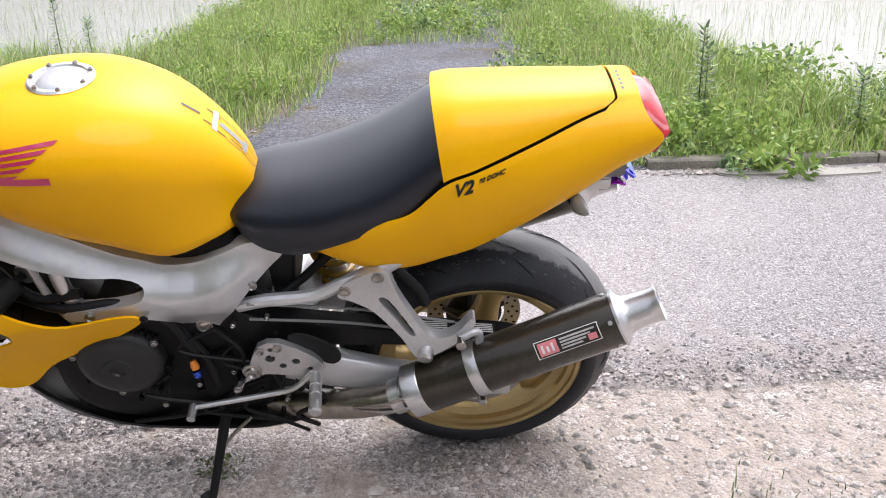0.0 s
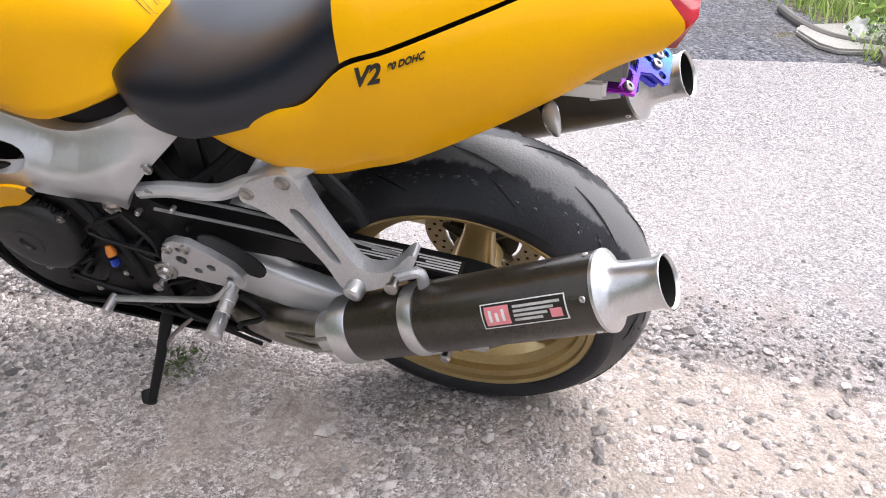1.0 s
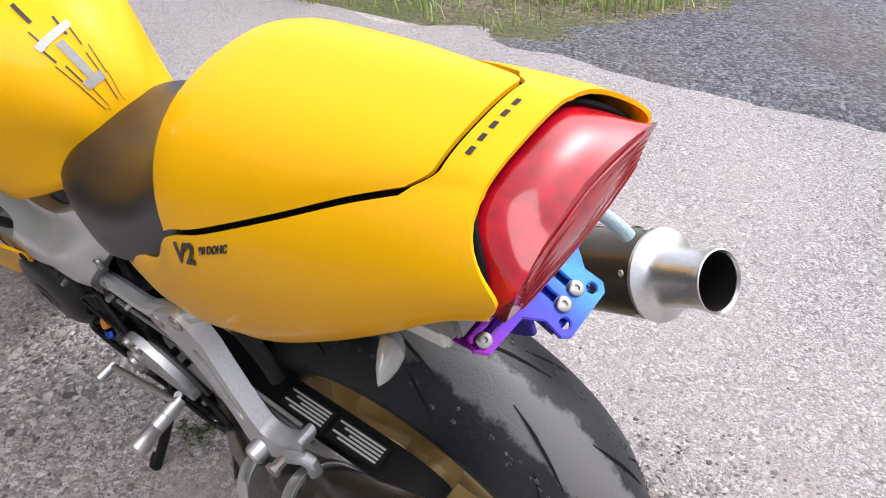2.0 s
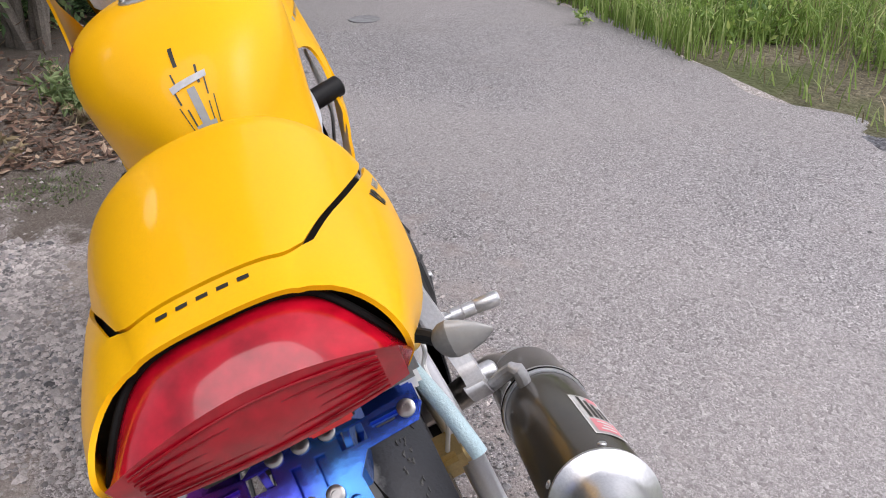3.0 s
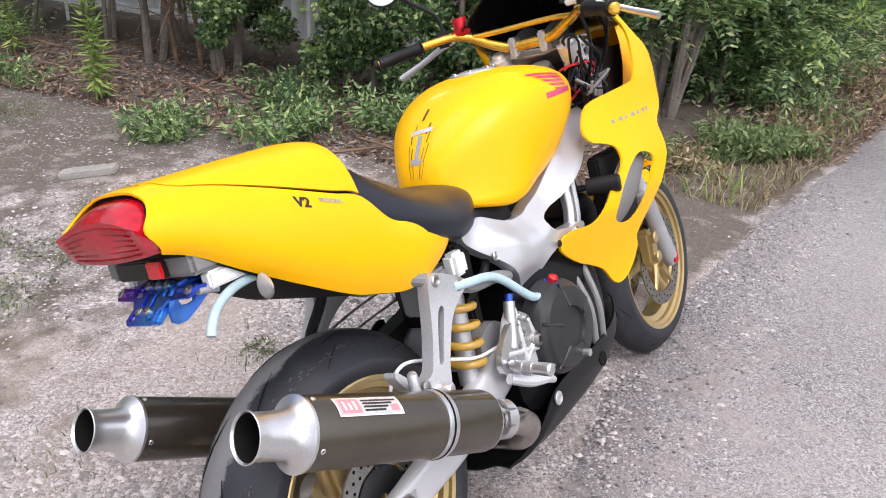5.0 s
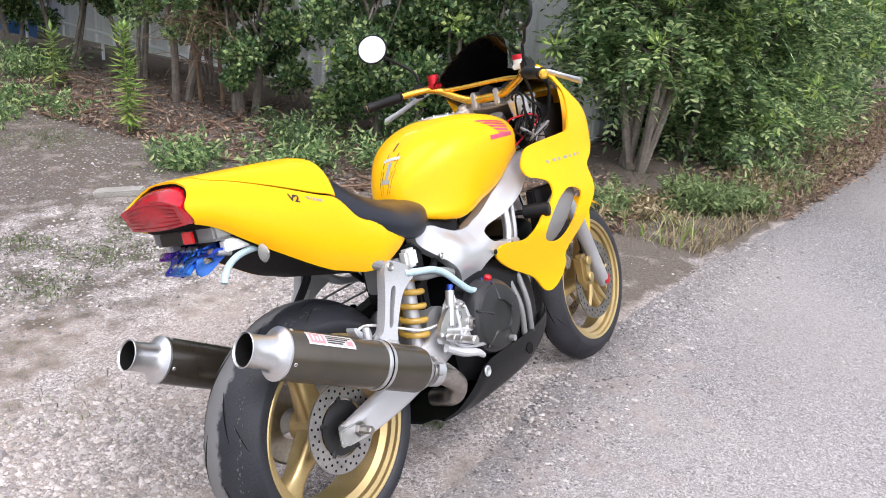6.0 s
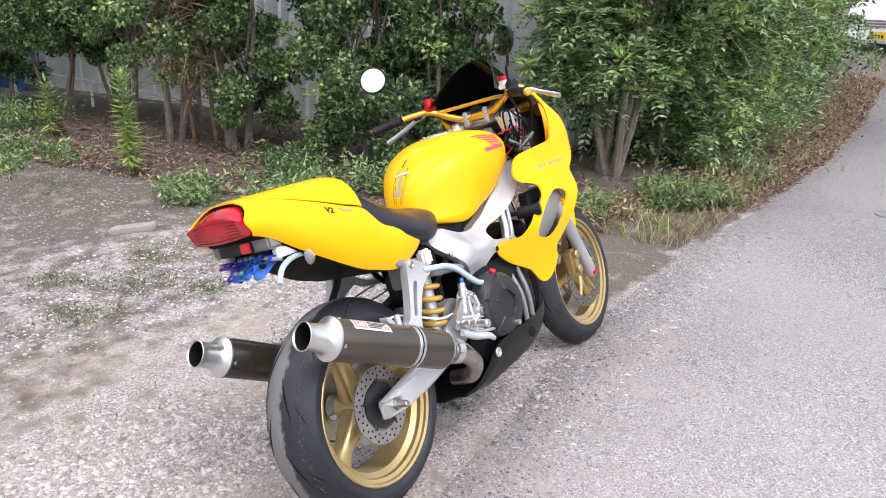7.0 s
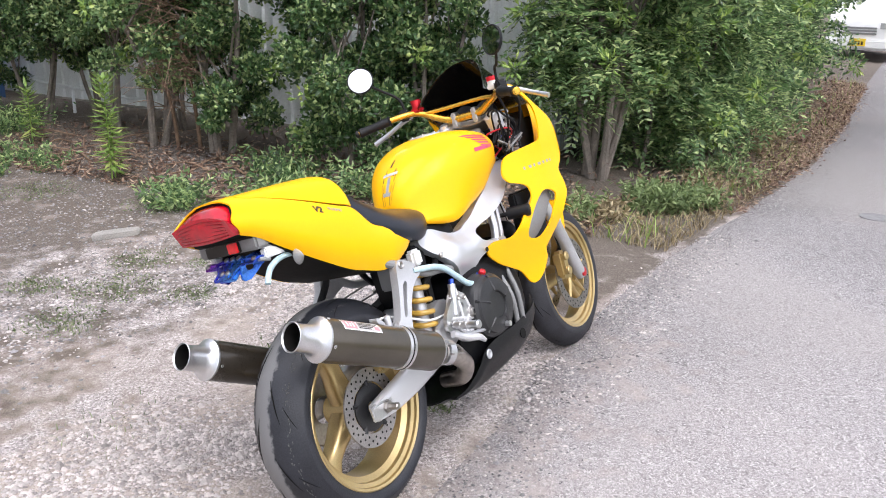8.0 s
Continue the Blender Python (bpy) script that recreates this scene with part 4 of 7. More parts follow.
    for r, h in enumerate((0.009, 0.003, -0.003, -0.009)):
        w = (0.07, 0.06, 0.05, 0.042)[r]
        stick("label_line", LABEL_GREY if s > 0 else DECAL_BLACK, fx(a0 + 0.05), fx(a0 + 0.05 + w), h - 0.0018, h + 0.0018, 0.0012)
    stick("label_badge", PINK, fx(a0 + 0.104), fx(a0 + 0.121), -0.012, 0.0, 0.0014)
    for q in range(3):
        stick("logo_bar", WHITE, fx(a0 + 0.012 + 0.01 * q), fx(a0 + 0.0165 + 0.01 * q), -0.008, 0.008 - 0.004 * (q % 2), 0.0016)
    # link pipe
    bm = bmesh.new()
    tube(bm, [front + ax * -0.005, front - ax * 0.05 + Vector((0, -s * 0.004, -0.004)), (0.28, s * 0.165, 0.30) if s > 0 else (0.30, -0.222, 0.318), (0.36, s * 0.13, 0.262) if s > 0 else (0.345, -0.165, 0.262), (0.46, 0.09, 0.235) if s > 0 else (0.355, -0.09, 0.25)], [0.032, 0.031, 0.033, 0.033, 0.03] if s > 0 else [0.026, 0.025, 0.026, 0.026, 0.024], 18, 26)
    pipe = part("link_pipe", bm, EXHAUST, bike, "bare metal exhaust link pipe")
    bm = bmesh.new()
    lathe(bm, [(-0.012, 0.033), (-0.012, 0.037), (0.012, 0.037), (0.012, 0.033)], front - ax * 0.022, ax, 24)
    part("pipe_clamp", bm, ALU, pipe)
    bm = bmesh.new()
    tube(bm, [front + Vector((0.0, s * 0.03, 0.02)), front + Vector((0.05, s * 0.03, -0.002)), front + Vector((0.115, s * 0.0, -0.042))], 0.004, 8)
    tube(bm, [front + Vector((0.0, s * 0.035, -0.01)), front + Vector((0.05, s * 0.032, -0.025)), front + Vector((0.115, s * 0.004, -0.046))], 0.004, 8)
    part("retaining_spring", bm, STEEL, pipe)


for s in (1, -1):
    silencer(s)

# ---- wheels ----
def wheel(cx, cz, R, half, rim_r, rim_half, rear):
    c = Vector((cx, 0, cz))
    root = new("rear_wheel" if rear else "front_wheel")
    root.parent = bike
    Y = (0, 1, 0)
    # tyre: crown curve then side wall
    prof = []
    for u in np.linspace(-1, 1, 31):
        y = half * math.sin(u * math.pi / 2 * 1.0)
        r = R - (0.055 if rear else 0.047) * abs(math.sin(u * math.pi / 2)) ** 2.1
        prof.append((y, r))
    rr = prof[-1][1]
    wall = [(half * 1.0, rr - 0.012), (half * 0.965, rr - 0.026), (rim_half + 0.006, rim_r + 0.002), (rim_half - 0.004, rim_r - 0.006)]
    prof = [(-a, b) for a, b in wall[::-1]] + prof + wall
    bm = bmesh.new()
    lathe(bm, [(a, b) for a, b in prof], c, Y, 96, True)
    tyre = part("tyre", bm, TYRE if rear else RUBBER, root, "worn black sports tyre", 50)
    # slits in the tread
    def slit(a0, y0, a1, y1, w=0.0028):
        b = bmesh.new()
        n = 8
        cols = []
        for i in range(n + 1):
            t = i / n
            a, y = a0 + (a1 - a0) * t, y0 + (y1 - y0) * t
            r = R - (0.055 if rear else 0.047) * abs(y / half) ** 2.1 + 0.0006
            ww = w * math.sin(math.pi * min(max(t, 0.08), 0.92))
            q = math.atan2(y1 - y0, (a1 - a0) * R)
            cols.append([c + Vector((math.cos(a + k * ww * math.sin(-q) / R) * r, y + k * ww * math.cos(q), math.sin(a + k * ww * math.sin(-q) / R) * r)) for k in (-1, 0, 1)])
        loft(b, cols, False)
        return part("tread_slit", b, BLACK_GAP, tyre)

    for k in range(10 if rear else 8):
        a = k * 2 * math.pi / (10 if rear else 8)
        for s in (1, -1):
            o = a + (0.3 if s > 0 else 0.0)
            slit(o, s * half * 0.18, o + 0.36, s * half * 0.5)
            slit(o + 0.22, s * half * 0.58, o + 0.42, s * half * 0.86, 0.0022)
    # scuffed crumbs of rubber at the shoulder
    rng = random.Random(5)
    vs, fs = [], []
    if rear:
        for i in range(420):
            a, s = rng.uniform(0, 2 * math.pi), rng.choice((1, -1))
            y = s * half * rng.gauss(0.66, 0.05)
            r = R - 0.055 * abs(y / half) ** 2.1 + 0.0004
            w, l_ = rng.uniform(0.001, 0.0035), rng.uniform(0.002, 0.006)
            b0 = len(vs)
            for da, dy in ((-l_, -w), (l_, -w * rng.random()), (l_ * 0.7, w), (-l_ * 0.8, w * rng.random())):
                vs.append(c + Vector((math.cos(a + da / R) * r, y + dy, math.sin(a + da / R) * r)))
            vs.append(c + Vector((math.cos(a) * (r + 0.0016), y, math.sin(a) * (r + 0.0016))))
            fs += [(b0, b0 + 1, b0 + 4), (b0 + 1, b0 + 2, b0 + 4), (b0 + 2, b0 + 3, b0 + 4), (b0 + 3, b0, b0 + 4)]
        crumbs = soup("rubber_crumb", vs, fs, SCUFF, tyre)
        crumbs["kind"] = "stuff"
    # rim
    bm = bmesh.new()
    h = rim_half
    lathe(bm, [(-h - 0.004, rim_r + 0.003), (-h - 0.007, rim_r - 0.002), (-h - 0.004, rim_r - 0.009), (-h + 0.004, rim_r - 0.011), (-h + 0.008, rim_r - 0.022), (-h + 0.020, rim_r - 0.024), (-h + 0.030, rim_r - 0.040), (h - 0.030, rim_r - 0.040), (h - 0.020, rim_r - 0.024), (h - 0.008, rim_r - 0.022), (h - 0.004, rim_r - 0.011), (h + 0.004, rim_r - 0.009), (h + 0.007, rim_r - 0.002), (h + 0.004, rim_r + 0.003),
               (h - 0.001, rim_r + 0.002), (h - 0.006, rim_r - 0.014), (h - 0.02, rim_r - 0.017), (h - 0.03, rim_r - 0.030), (-h + 0.03, rim_r - 0.030), (-h + 0.02, rim_r - 0.017), (-h + 0.006, rim_r - 0.014), (-h + 0.001, rim_r + 0.002)], c, Y, 96, True)
    rim = part("rim", bm, GOLD, root, "gold painted rim", 40)
    # three broad hollow spokes
    for k in range(3):
        a = radians(101 + 120 * k) if rear else radians(65 + 120 * k)
        d, t = Vector((math.cos(a), 0, math.sin(a))), Vector((-math.sin(a), 0, math.cos(a)))
        rings = []
        fat = 1.0 if rear else 0.62
        for r, w, th in keyed([(0.03, 0.036 * fat, 0.036), (0.07, 0.032 * fat, 0.033), (0.12, 0.026 * fat, 0.027), (0.155, 0.03 * fat, 0.027), (rim_r - 0.034, 0.056 * fat, 0.03)], 16):
            ring = []
            for q in np.linspace(0, 2 * math.pi, 24, endpoint=False):
                cq, sq_ = math.cos(q), math.sin(q)
                ring.append(c + d * r + t * w * math.copysign(abs(cq) ** 0.6, cq) + Vector((0, th * math.copysign(abs(sq_) ** 0.8, sq_), 0)))
            rings.append(ring)
        bm = bmesh.new()
        loft(bm, rings)
        part("spoke", bm, GOLD, root, "", 50)
    bm = bmesh.new()
    hw = 0.06 if rear else 0.045
    lathe(bm, [(-hw, 0.018), (-hw, 0.036), (-hw + 0.01, 0.045), (hw - 0.01, 0.045), (hw, 0.036), (hw, 0.018)], c, Y, 32)
    part("hub", bm, GOLD, root)

    def disc(y, r_out, r_in, mat, holes=18):
        n = 72
        bm = bmesh.new()
        lathe(bm, [(-0.0022, r_in), (-0.0022, r_out), (0.0022, r_out), (0.0022, r_in)], c + Vector((0, y, 0)), Y, n, True)
        dd = part("brake_disc", bm, mat, root, "drilled steel brake disc")
        for k in range(holes):
            for rr_, off in ((r_out - 0.008, 0), (r_out - 0.018, 0.5), (r_out - 0.028, 0)):
                a = (k + off) * 2 * math.pi / holes
                for s in (1, -1):
                    bm = bmesh.new()
                    o = c + Vector((math.cos(a) * rr_, y + s * 0.0024, math.sin(a) * rr_))
                    lathe(bm, [(0, 0.0035), (0.0003, 0.0035)], o, (0, s, 0), 8)
                    if k == 0 and rr_ == r_out - 0.008 and s == 1:
                        part("drill_hole", bm, BLACK_GAP, dd)
                        continue
                    me = bpy.data.meshes.new("tmp")
                    bm.to_mesh(me)
                    bm.free()
                    spots.append((me, dd))
        bm = bmesh.new()
        for k in range(5):
            a = k * 2 * math.pi / 5
            tube(bm, [c + Vector((math.cos(a) * 0.03, y * 0.9, math.sin(a) * 0.03)), c + Vector((math.cos(a + 0.25) * (r_in + 0.004), y, math.sin(a + 0.25) * (r_in + 0.004)))], [0.012, 0.007], 8)
        if rear:
            lathe(bm, [(-0.004, 0.016), (-0.006, 0.03), (-0.005, 0.056), (-0.002, 0.066), (0.003, 0.066), (0.003, 0.016)], c + Vector((0, y, 0)), Y, 40, True)
        part("disc_carrier", bm, COVER if rear else GOLD, dd)
        # all the drillings of one disc in one mesh
        bm = bmesh.new()
        for me, owner in spots:
            bm.from_mesh(me)
            bpy.data.meshes.remove(me)
        spots.clear()
        part("drillings", bm, BLACK_GAP, dd)

    spots = []
    if rear:
        disc(-0.088, 0.110, 0.072, DISC_GREY)
        bm = bmesh.new()
        lathe(bm, [(-0.004, 0.04), (-0.004, 0.098), (0, 0.103), (0.004, 0.098), (0.004, 0.04)], c + Vector((0, 0.092, 0)), Y, 82, True)
        part("sprocket", bm, STEEL, root)
    else:
        disc(-0.066, 0.148, 0.108, DISC_STEEL)
        disc(0.066, 0.148, 0.108, DISC_STEEL)
    return root


wheel(0.0, 0.312, 0.312, 0.089, 0.226, 0.076, True)
wheel(1.43, 0.299, 0.299, 0.060, 0.226, 0.052, False)

# ---- swing arm, chain, shock ----
def beam(bm, pts, w, h, n=14):
    rings = []
    pp = spline(pts, n)
    for i, p in enumerate(pp):
        d = Vector(pp[min(i + 1, n - 1)] - pp[max(i - 1, 0)]).normalized()
        u = Vector((0, 1, 0))
        v = d.cross(u).normalized()
        ww = np.interp(i / (n - 1), np.linspace(0, 1, len(w)), w)
        hh = np.interp(i / (n - 1), np.linspace(0, 1, len(h)), h)
        rings.append([Vector(p) + u * ww * math.copysign(abs(math.cos(a)) ** 0.5, math.cos(a)) + v * hh * math.copysign(abs(math.sin(a)) ** 0.5, math.sin(a)) for a in np.linspace(0, 2 * math.pi, 20, endpoint=False)])
    loft(bm, rings)


swing = new("swing_arm")
swing.parent = bike
for s in (1, -1):
    bm = bmesh.new()
    beam(bm, [(0.50, s * 0.10, 0.42), (0.33, s * 0.118, 0.372), (0.18, s * 0.127, 0.338), (0.05, s * 0.128, 0.316), (-0.035, s * 0.128, 0.308)], [0.03, 0.024, 0.02, 0.018, 0.015], [0.05, 0.047, 0.043, 0.036, 0.026])
    arm = part("arm", bm, SWING, swing, "brushed aluminium swing arm leg", 45)
    bm = bmesh.new()
    lathe(bm, [(-0.002, 0.020), (0.006, 0.020), (0.006, 0.016), (0.014, 0.016), (0.014, 0.010), (0.042, 0.010), (0.045, 0.007)], (0.0, s * 0.143, 0.312), (0, s, 0), 6)
    part("axle_nut", bm, STEEL, arm, "steel axle nut")
    bm = bmesh.new()
    box(bm, -0.062, 0.03, s * 0.142 - 0.006, s * 0.142 + 0.006, 0.290, 0.332, 0.004)
    part("chain_adjuster", bm, ALU, arm)
bm = bmesh.new()
beam(bm, [(0.40, -0.1, 0.43), (0.40, 0, 0.43), (0.40, 0.1, 0.43)], [0.04, 0.04, 0.04], [0.045, 0.045, 0.045], 8)
tube(bm, [(0.40, -0.12, 0.44), (0.40, 0.12, 0.44)], 0.055, 16)
part("arm_bridge", bm, ALU_DULL, swing)
# chain and its guard on the left
bm = bmesh.new()
for z0, z1 in ((0.412, 0.455), (0.215, 0.36)):
    beam(bm, [(0.0, 0.094, z0), (0.5, 0.094, z1)], [0.008, 0.008], [0.007, 0.007], 4)
part("drive_chain", bm, STEEL, bike, "steel drive chain")
bm = bmesh.new()
plate(bm, [(0.52, 0.56), (0.40, 0.52), (0.2, 0.487), (0.03, 0.467), (-0.06, 0.452), (-0.10, 0.425), (-0.09, 0.41), (0.0, 0.43), (0.2, 0.445), (0.5, 0.47)], (), lambda x, z: 0.134, 0.045, 0.06, smooth=3, bevel=0.006)
guard = part("chain_guard", bm, PLASTIC, bike, "black plastic chain guard", 50)
for x0, x1 in ((0.066, 0.147), (-0.027, 0.06)):
    bm = bmesh.new()
    slope = lambda x: 0.4665 + 0.118 * (x - 0.03) + 0.0025
    loft(bm, [[(x, 0.100, slope(x)), (x, 0.1315, slope(x))] for x in (x0, x1)], False)
    lb = part("warning_label", bm, DECAL_BLACK, guard, "black label with white lines")
    for r in range(5):
        bm = bmesh.new()
        dy = 0.1035 + 0.0052 * r
        loft(bm, [[(x, dy, slope(x) + 0.0007), (x, dy + 0.003, slope(x) + 0.0007)] for x in (x0 + 0.006, x1 - 0.004 - 0.012 * (r % 3))], False)
        part("label_line", bm, WHITE, lb)
# shock
bm = bmesh.new()
tube(bm, [(0.345, -0.088, 0.65), (0.305, -0.105, 0.40)], 0.022, 16)
shock = part("shock_absorber", bm, ALU_DULL, bike, "rear shock absorber with yellow spring")
coil = []
for a in np.linspace(0, 2 * math.pi * 5.2, 110):
    t = a / (2 * math.pi * 5.2)
    coil.append((0.342 - 0.033 * t + 0.036 * math.cos(a), -0.09 - 0.014 * t + 0.036 * math.sin(a), 0.622 - 0.195 * t))
bm = bmesh.new()
tube(bm, coil, 0.0085, 10)
part("spring", bm, SPRING, shock, "yellow coil spring", 80)
bm = bmesh.new()
plate(bm, [(0.36, 0.68), (0.42, 0.68), (0.41, 0.47), (0.385, 0.47)], (), lambda x, z: 0.10, 0.2, 0, smooth=0, bevel=0.006)
part("inner_mudguard", bm, PLASTIC, bike, "black inner mudguard")
# rear caliper
bm = bmesh.new()
box(bm, 0.055, 0.115, -0.118, -0.062, 0.385, 0.43, 0.01)
lathe(bm, [(0, 0.014), (0.01, 0.014), (0.013, 0.010)], (0.075, -0.118, 0.408), (0, -1, 0), 16)
part("rear_caliper", bm, GOLD, bike, "gold rear brake caliper")
bm = bmesh.new()
tube(bm, [(0.07, -0.10, 0.43), (0.058, -0.12, 0.501), (0.092, -0.12, 0.528), (0.134, -0.122, 0.526), (0.20, -0.135, 0.50), (0.30, -0.14, 0.46), (0.37, -0.15, 0.455)], 0.0035, 8, 30)
part("brake_hose", bm, WHITE, bike, "white braided rear brake hose")
# left-hand pillion loop and far hanger strut seen through the gap; its black stands for shadow
bm = bmesh.new()
tube(bm, [(0.19, 0.10, 0.70), (0.175, 0.112, 0.64), (0.13, 0.12, 0.585), (0.115, 0.125, 0.55)], 0.011, 10, 10)
part("grab_strut", bm, PLASTIC, bike)

# ---- engine ----
engine = new("engine")
engine.parent = bike
bm = bmesh.new()
rings = []
for y, k in ((-0.15, 0.86), (-0.135, 1.0), (0.125, 1.0), (0.14, 0.86)):
    base = [(0.43, 0.30), (0.55, 0.235), (0.78, 0.24), (0.87, 0.31), (0.87, 0.45), (0.78, 0.53), (0.6, 0.56), (0.46, 0.50)]
    rings.append([(0.65 + (x - 0.65) * k, y, 0.40 + (z - 0.40) * k) for x, z in ring_spline(base, 32)])
loft(bm, rings)
part("crankcase", bm, ENGINE, engine, "black engine crankcase", 40)
for name, p0, p1 in (("front_cylinder", (0.78, 0, 0.45), (1.04, 0, 0.56)), ("rear_cylinder", (0.60, 0, 0.50), (0.52, 0, 0.74))):
    bm = bmesh.new()
    d, u, v = frame_of(Vector(p1) - Vector(p0))
    L = (Vector(p1) - Vector(p0)).length
    rings = []
    for a, w in ((0, 0.07), (L * 0.55, 0.075), (L * 0.56, 0.085), (L * 0.9, 0.085), (L, 0.07)):
        rings.append([Vector(p0) + d * a + Vector((0, 1, 0)) * w * 1.25 * math.copysign(abs(math.cos(q)) ** 0.5, math.cos(q)) + d.cross(Vector((0, 1, 0))) * w * math.copysign(abs(math.sin(q)) ** 0.5, math.sin(q)) for q in np.linspace(0, 2 * math.pi, 28, endpoint=False)])
    loft(bm, rings)
    part(name, bm, ENGINE, engine, "", 40)
# left cover
bm = bmesh.new()
lathe(bm, [(0, 0.090), (0.02, 0.088), (0.034, 0.082), (0.042, 0.07), (0.046, 0.058), (0.047, 0.03), (0.049, 0.028), (0.05, 0.016), (0.046, 0.014)], (0.731, 0.132, 0.445), (0, 1, 0), 48)
cov = part("stator_cover", bm, COVER, engine, "round black engine side cover", 40)
for k in range(8):
    a = k * 2 * math.pi / 8 + 0.2
    bm = bmesh.new()
    tube(bm, [(0.731 + 0.092 * math.cos(a), 0.130, 0.445 + 0.092 * math.sin(a)), (0.731 + 0.092 * math.cos(a), 0.158, 0.445 + 0.092 * math.sin(a))], 0.008, 10)
    bolt(bm, (0.731 + 0.092 * math.cos(a), 0.158, 0.445 + 0.092 * math.sin(a)), (0, 1, 0), 0.006, 0.005)
    part("cover_bolt", bm, ENGINE if k % 3 else STEEL, cov)
for k in range(5):
    bm = bmesh.new()
    a = 0.5 + k * 0.12
    tube(bm, [(0.675 + 0.012 * k, 0.166, 0.47 + 0.01 * k), (0.65 + 0.012 * k, 0.145, 0.505 + 0.008 * k)], 0.005, 6)
    part("cover_rib", bm, ENGINE, cov)
# right clutch cover with facets
bm = bmesh.new()
cc = [(0.465, 0.40), (0.482, 0.48), (0.545, 0.522), (0.625, 0.513), (0.69, 0.455), (0.70, 0.38), (0.65, 0.318), (0.555, 0.31), (0.487, 0.34)]
ctr = np.mean(cc, axis=0)
rings = [[(ctr[0] + (x - ctr[0]) * k, -y, ctr[1] + (z - ctr[1]) * k) for x, z in ring_spline(cc, 40)] for y, k in ((0.14, 1.03), (0.175, 1.0), (0.19, 0.95), (0.197, 0.86), (0.205, 0.82), (0.212, 0.5), (0.212, 0.42), (0.206, 0.40), (0.206, 0.02))]
loft(bm, rings)
clutch = part("clutch_cover", bm, COVER, engine, "black ribbed clutch cover", 25)
for a in (0.3, 1.6, 2.7, 3.9, 5.2):
    bm = bmesh.new()
    tube(bm, [(ctr[0] + 0.05 * math.cos(a), -0.208, ctr[1] + 0.048 * math.sin(a)), (ctr[0] + 0.108 * math.cos(a), -0.196, ctr[1] + 0.1 * math.sin(a))], [0.01, 0.006], 8, flat=0.6)
    part("cover_rib", bm, COVER, clutch)
# oil filler with red cap
bm = bmesh.new()
lathe(bm, [(-0.03, 0.014), (0, 0.014), (0.002, 0.017), (0.01, 0.017)], (0.575, -0.176, 0.512), (0, -0.5, 1), 14)
part("filler_neck", bm, BLUE, clutch, "blue filler neck")
bm = bmesh.new()
lathe(bm, [(0.0, 0.011), (0.012, 0.012), (0.018, 0.008)], (0.577, -0.179, 0.518), (0.2, -0.6, 1), 10)
part("filler_plug", bm, RED, clutch, "red filler plug")
bm = bmesh.new()
tube(bm, [(0.578, -0.172, 0.512), (0.55, -0.175, 0.50), (0.50, -0.172, 0.513), (0.45, -0.168, 0.553), (0.415, -0.164, 0.583), (0.37, -0.162, 0.605), (0.30, -0.165, 0.618), (0.255, -0.158, 0.625)], 0.0095, 12, 40)
part("breather_hose", bm, HOSE, bike, "clear pale blue breather hose")
for k, pts in enumerate([[(0.9, 0.12, 0.60), (0.80, 0.16, 0.60), (0.70, 0.15, 0.60), (0.62, 0.15, 0.55), (0.58, 0.15, 0.46)], [(0.82, -0.12, 0.60), (0.76, -0.13, 0.50), (0.74, -0.17, 0.40), (0.75, -0.16, 0.30)],
                         [(0.85, -0.13, 0.58), (0.80, -0.14, 0.50), (0.775, -0.175, 0.40), (0.79, -0.16, 0.29)], [(0.66, 0.12, 0.62), (0.60, 0.14, 0.52), (0.56, 0.15, 0.44), (0.55, 0.15, 0.36)], [(0.95, 0.1, 0.72), (0.9, 0.13, 0.66), (0.84, 0.15, 0.62), (0.76, 0.15, 0.63)],
                         [(0.50, 0.08, 0.63), (0.42, 0.12, 0.58), (0.36, 0.1, 0.60), (0.3, 0.08, 0.65)], [(0.50, -0.08, 0.63), (0.42, -0.12, 0.60), (0.36, -0.1, 0.55), (0.33, -0.08, 0.48)]]):
    bm = bmesh.new()
    tube(bm, pts, [0.011, 0.009, 0.009, 0.010], 10, 24)
    part("engine_hose", bm, GREY_PLASTIC if k in (1, 2) else PLASTIC, engine)
bm = bmesh.new()
lathe(bm, [(0, 0.006), (0.012, 0.009), (0.02, 0.008)], (0.59, 0.155, 0.44), (-0.3, 0.4, -1), 10)
part("connector", bm, ORANGE, engine, "orange connector")
bm = bmesh.new()
lathe(bm, [(0, 0.008), (0.010, 0.009), (0.014, 0.006)], (0.585, 0.163, 0.415), (-0.3, 0.4, -1), 10)
part("connector", bm, BLUE, engine, "blue connector")
bm = bmesh.new()
box(bm, 0.49, 0.60, 0.10, 0.152, 0.27, 0.47, 0.02)
part("sprocket_cover", bm, ENGINE, engine)
small = random.Random(8)
for k in range(20):
    x, z = small.uniform(0.34, 0.72), small.uniform(0.26, 0.56)
    bm = bmesh.new()
    r = small.uniform(0.004, 0.008)
    lathe(bm, [(-0.01, r), (0.001, r), (0.003, r * 0.7), (0.001, r * 0.4)], (x, 0.151, z), (0, 1, 0), 8)
    part("engine_bolt", bm, (STEEL, ENGINE, ENGINE)[k % 3], engine)
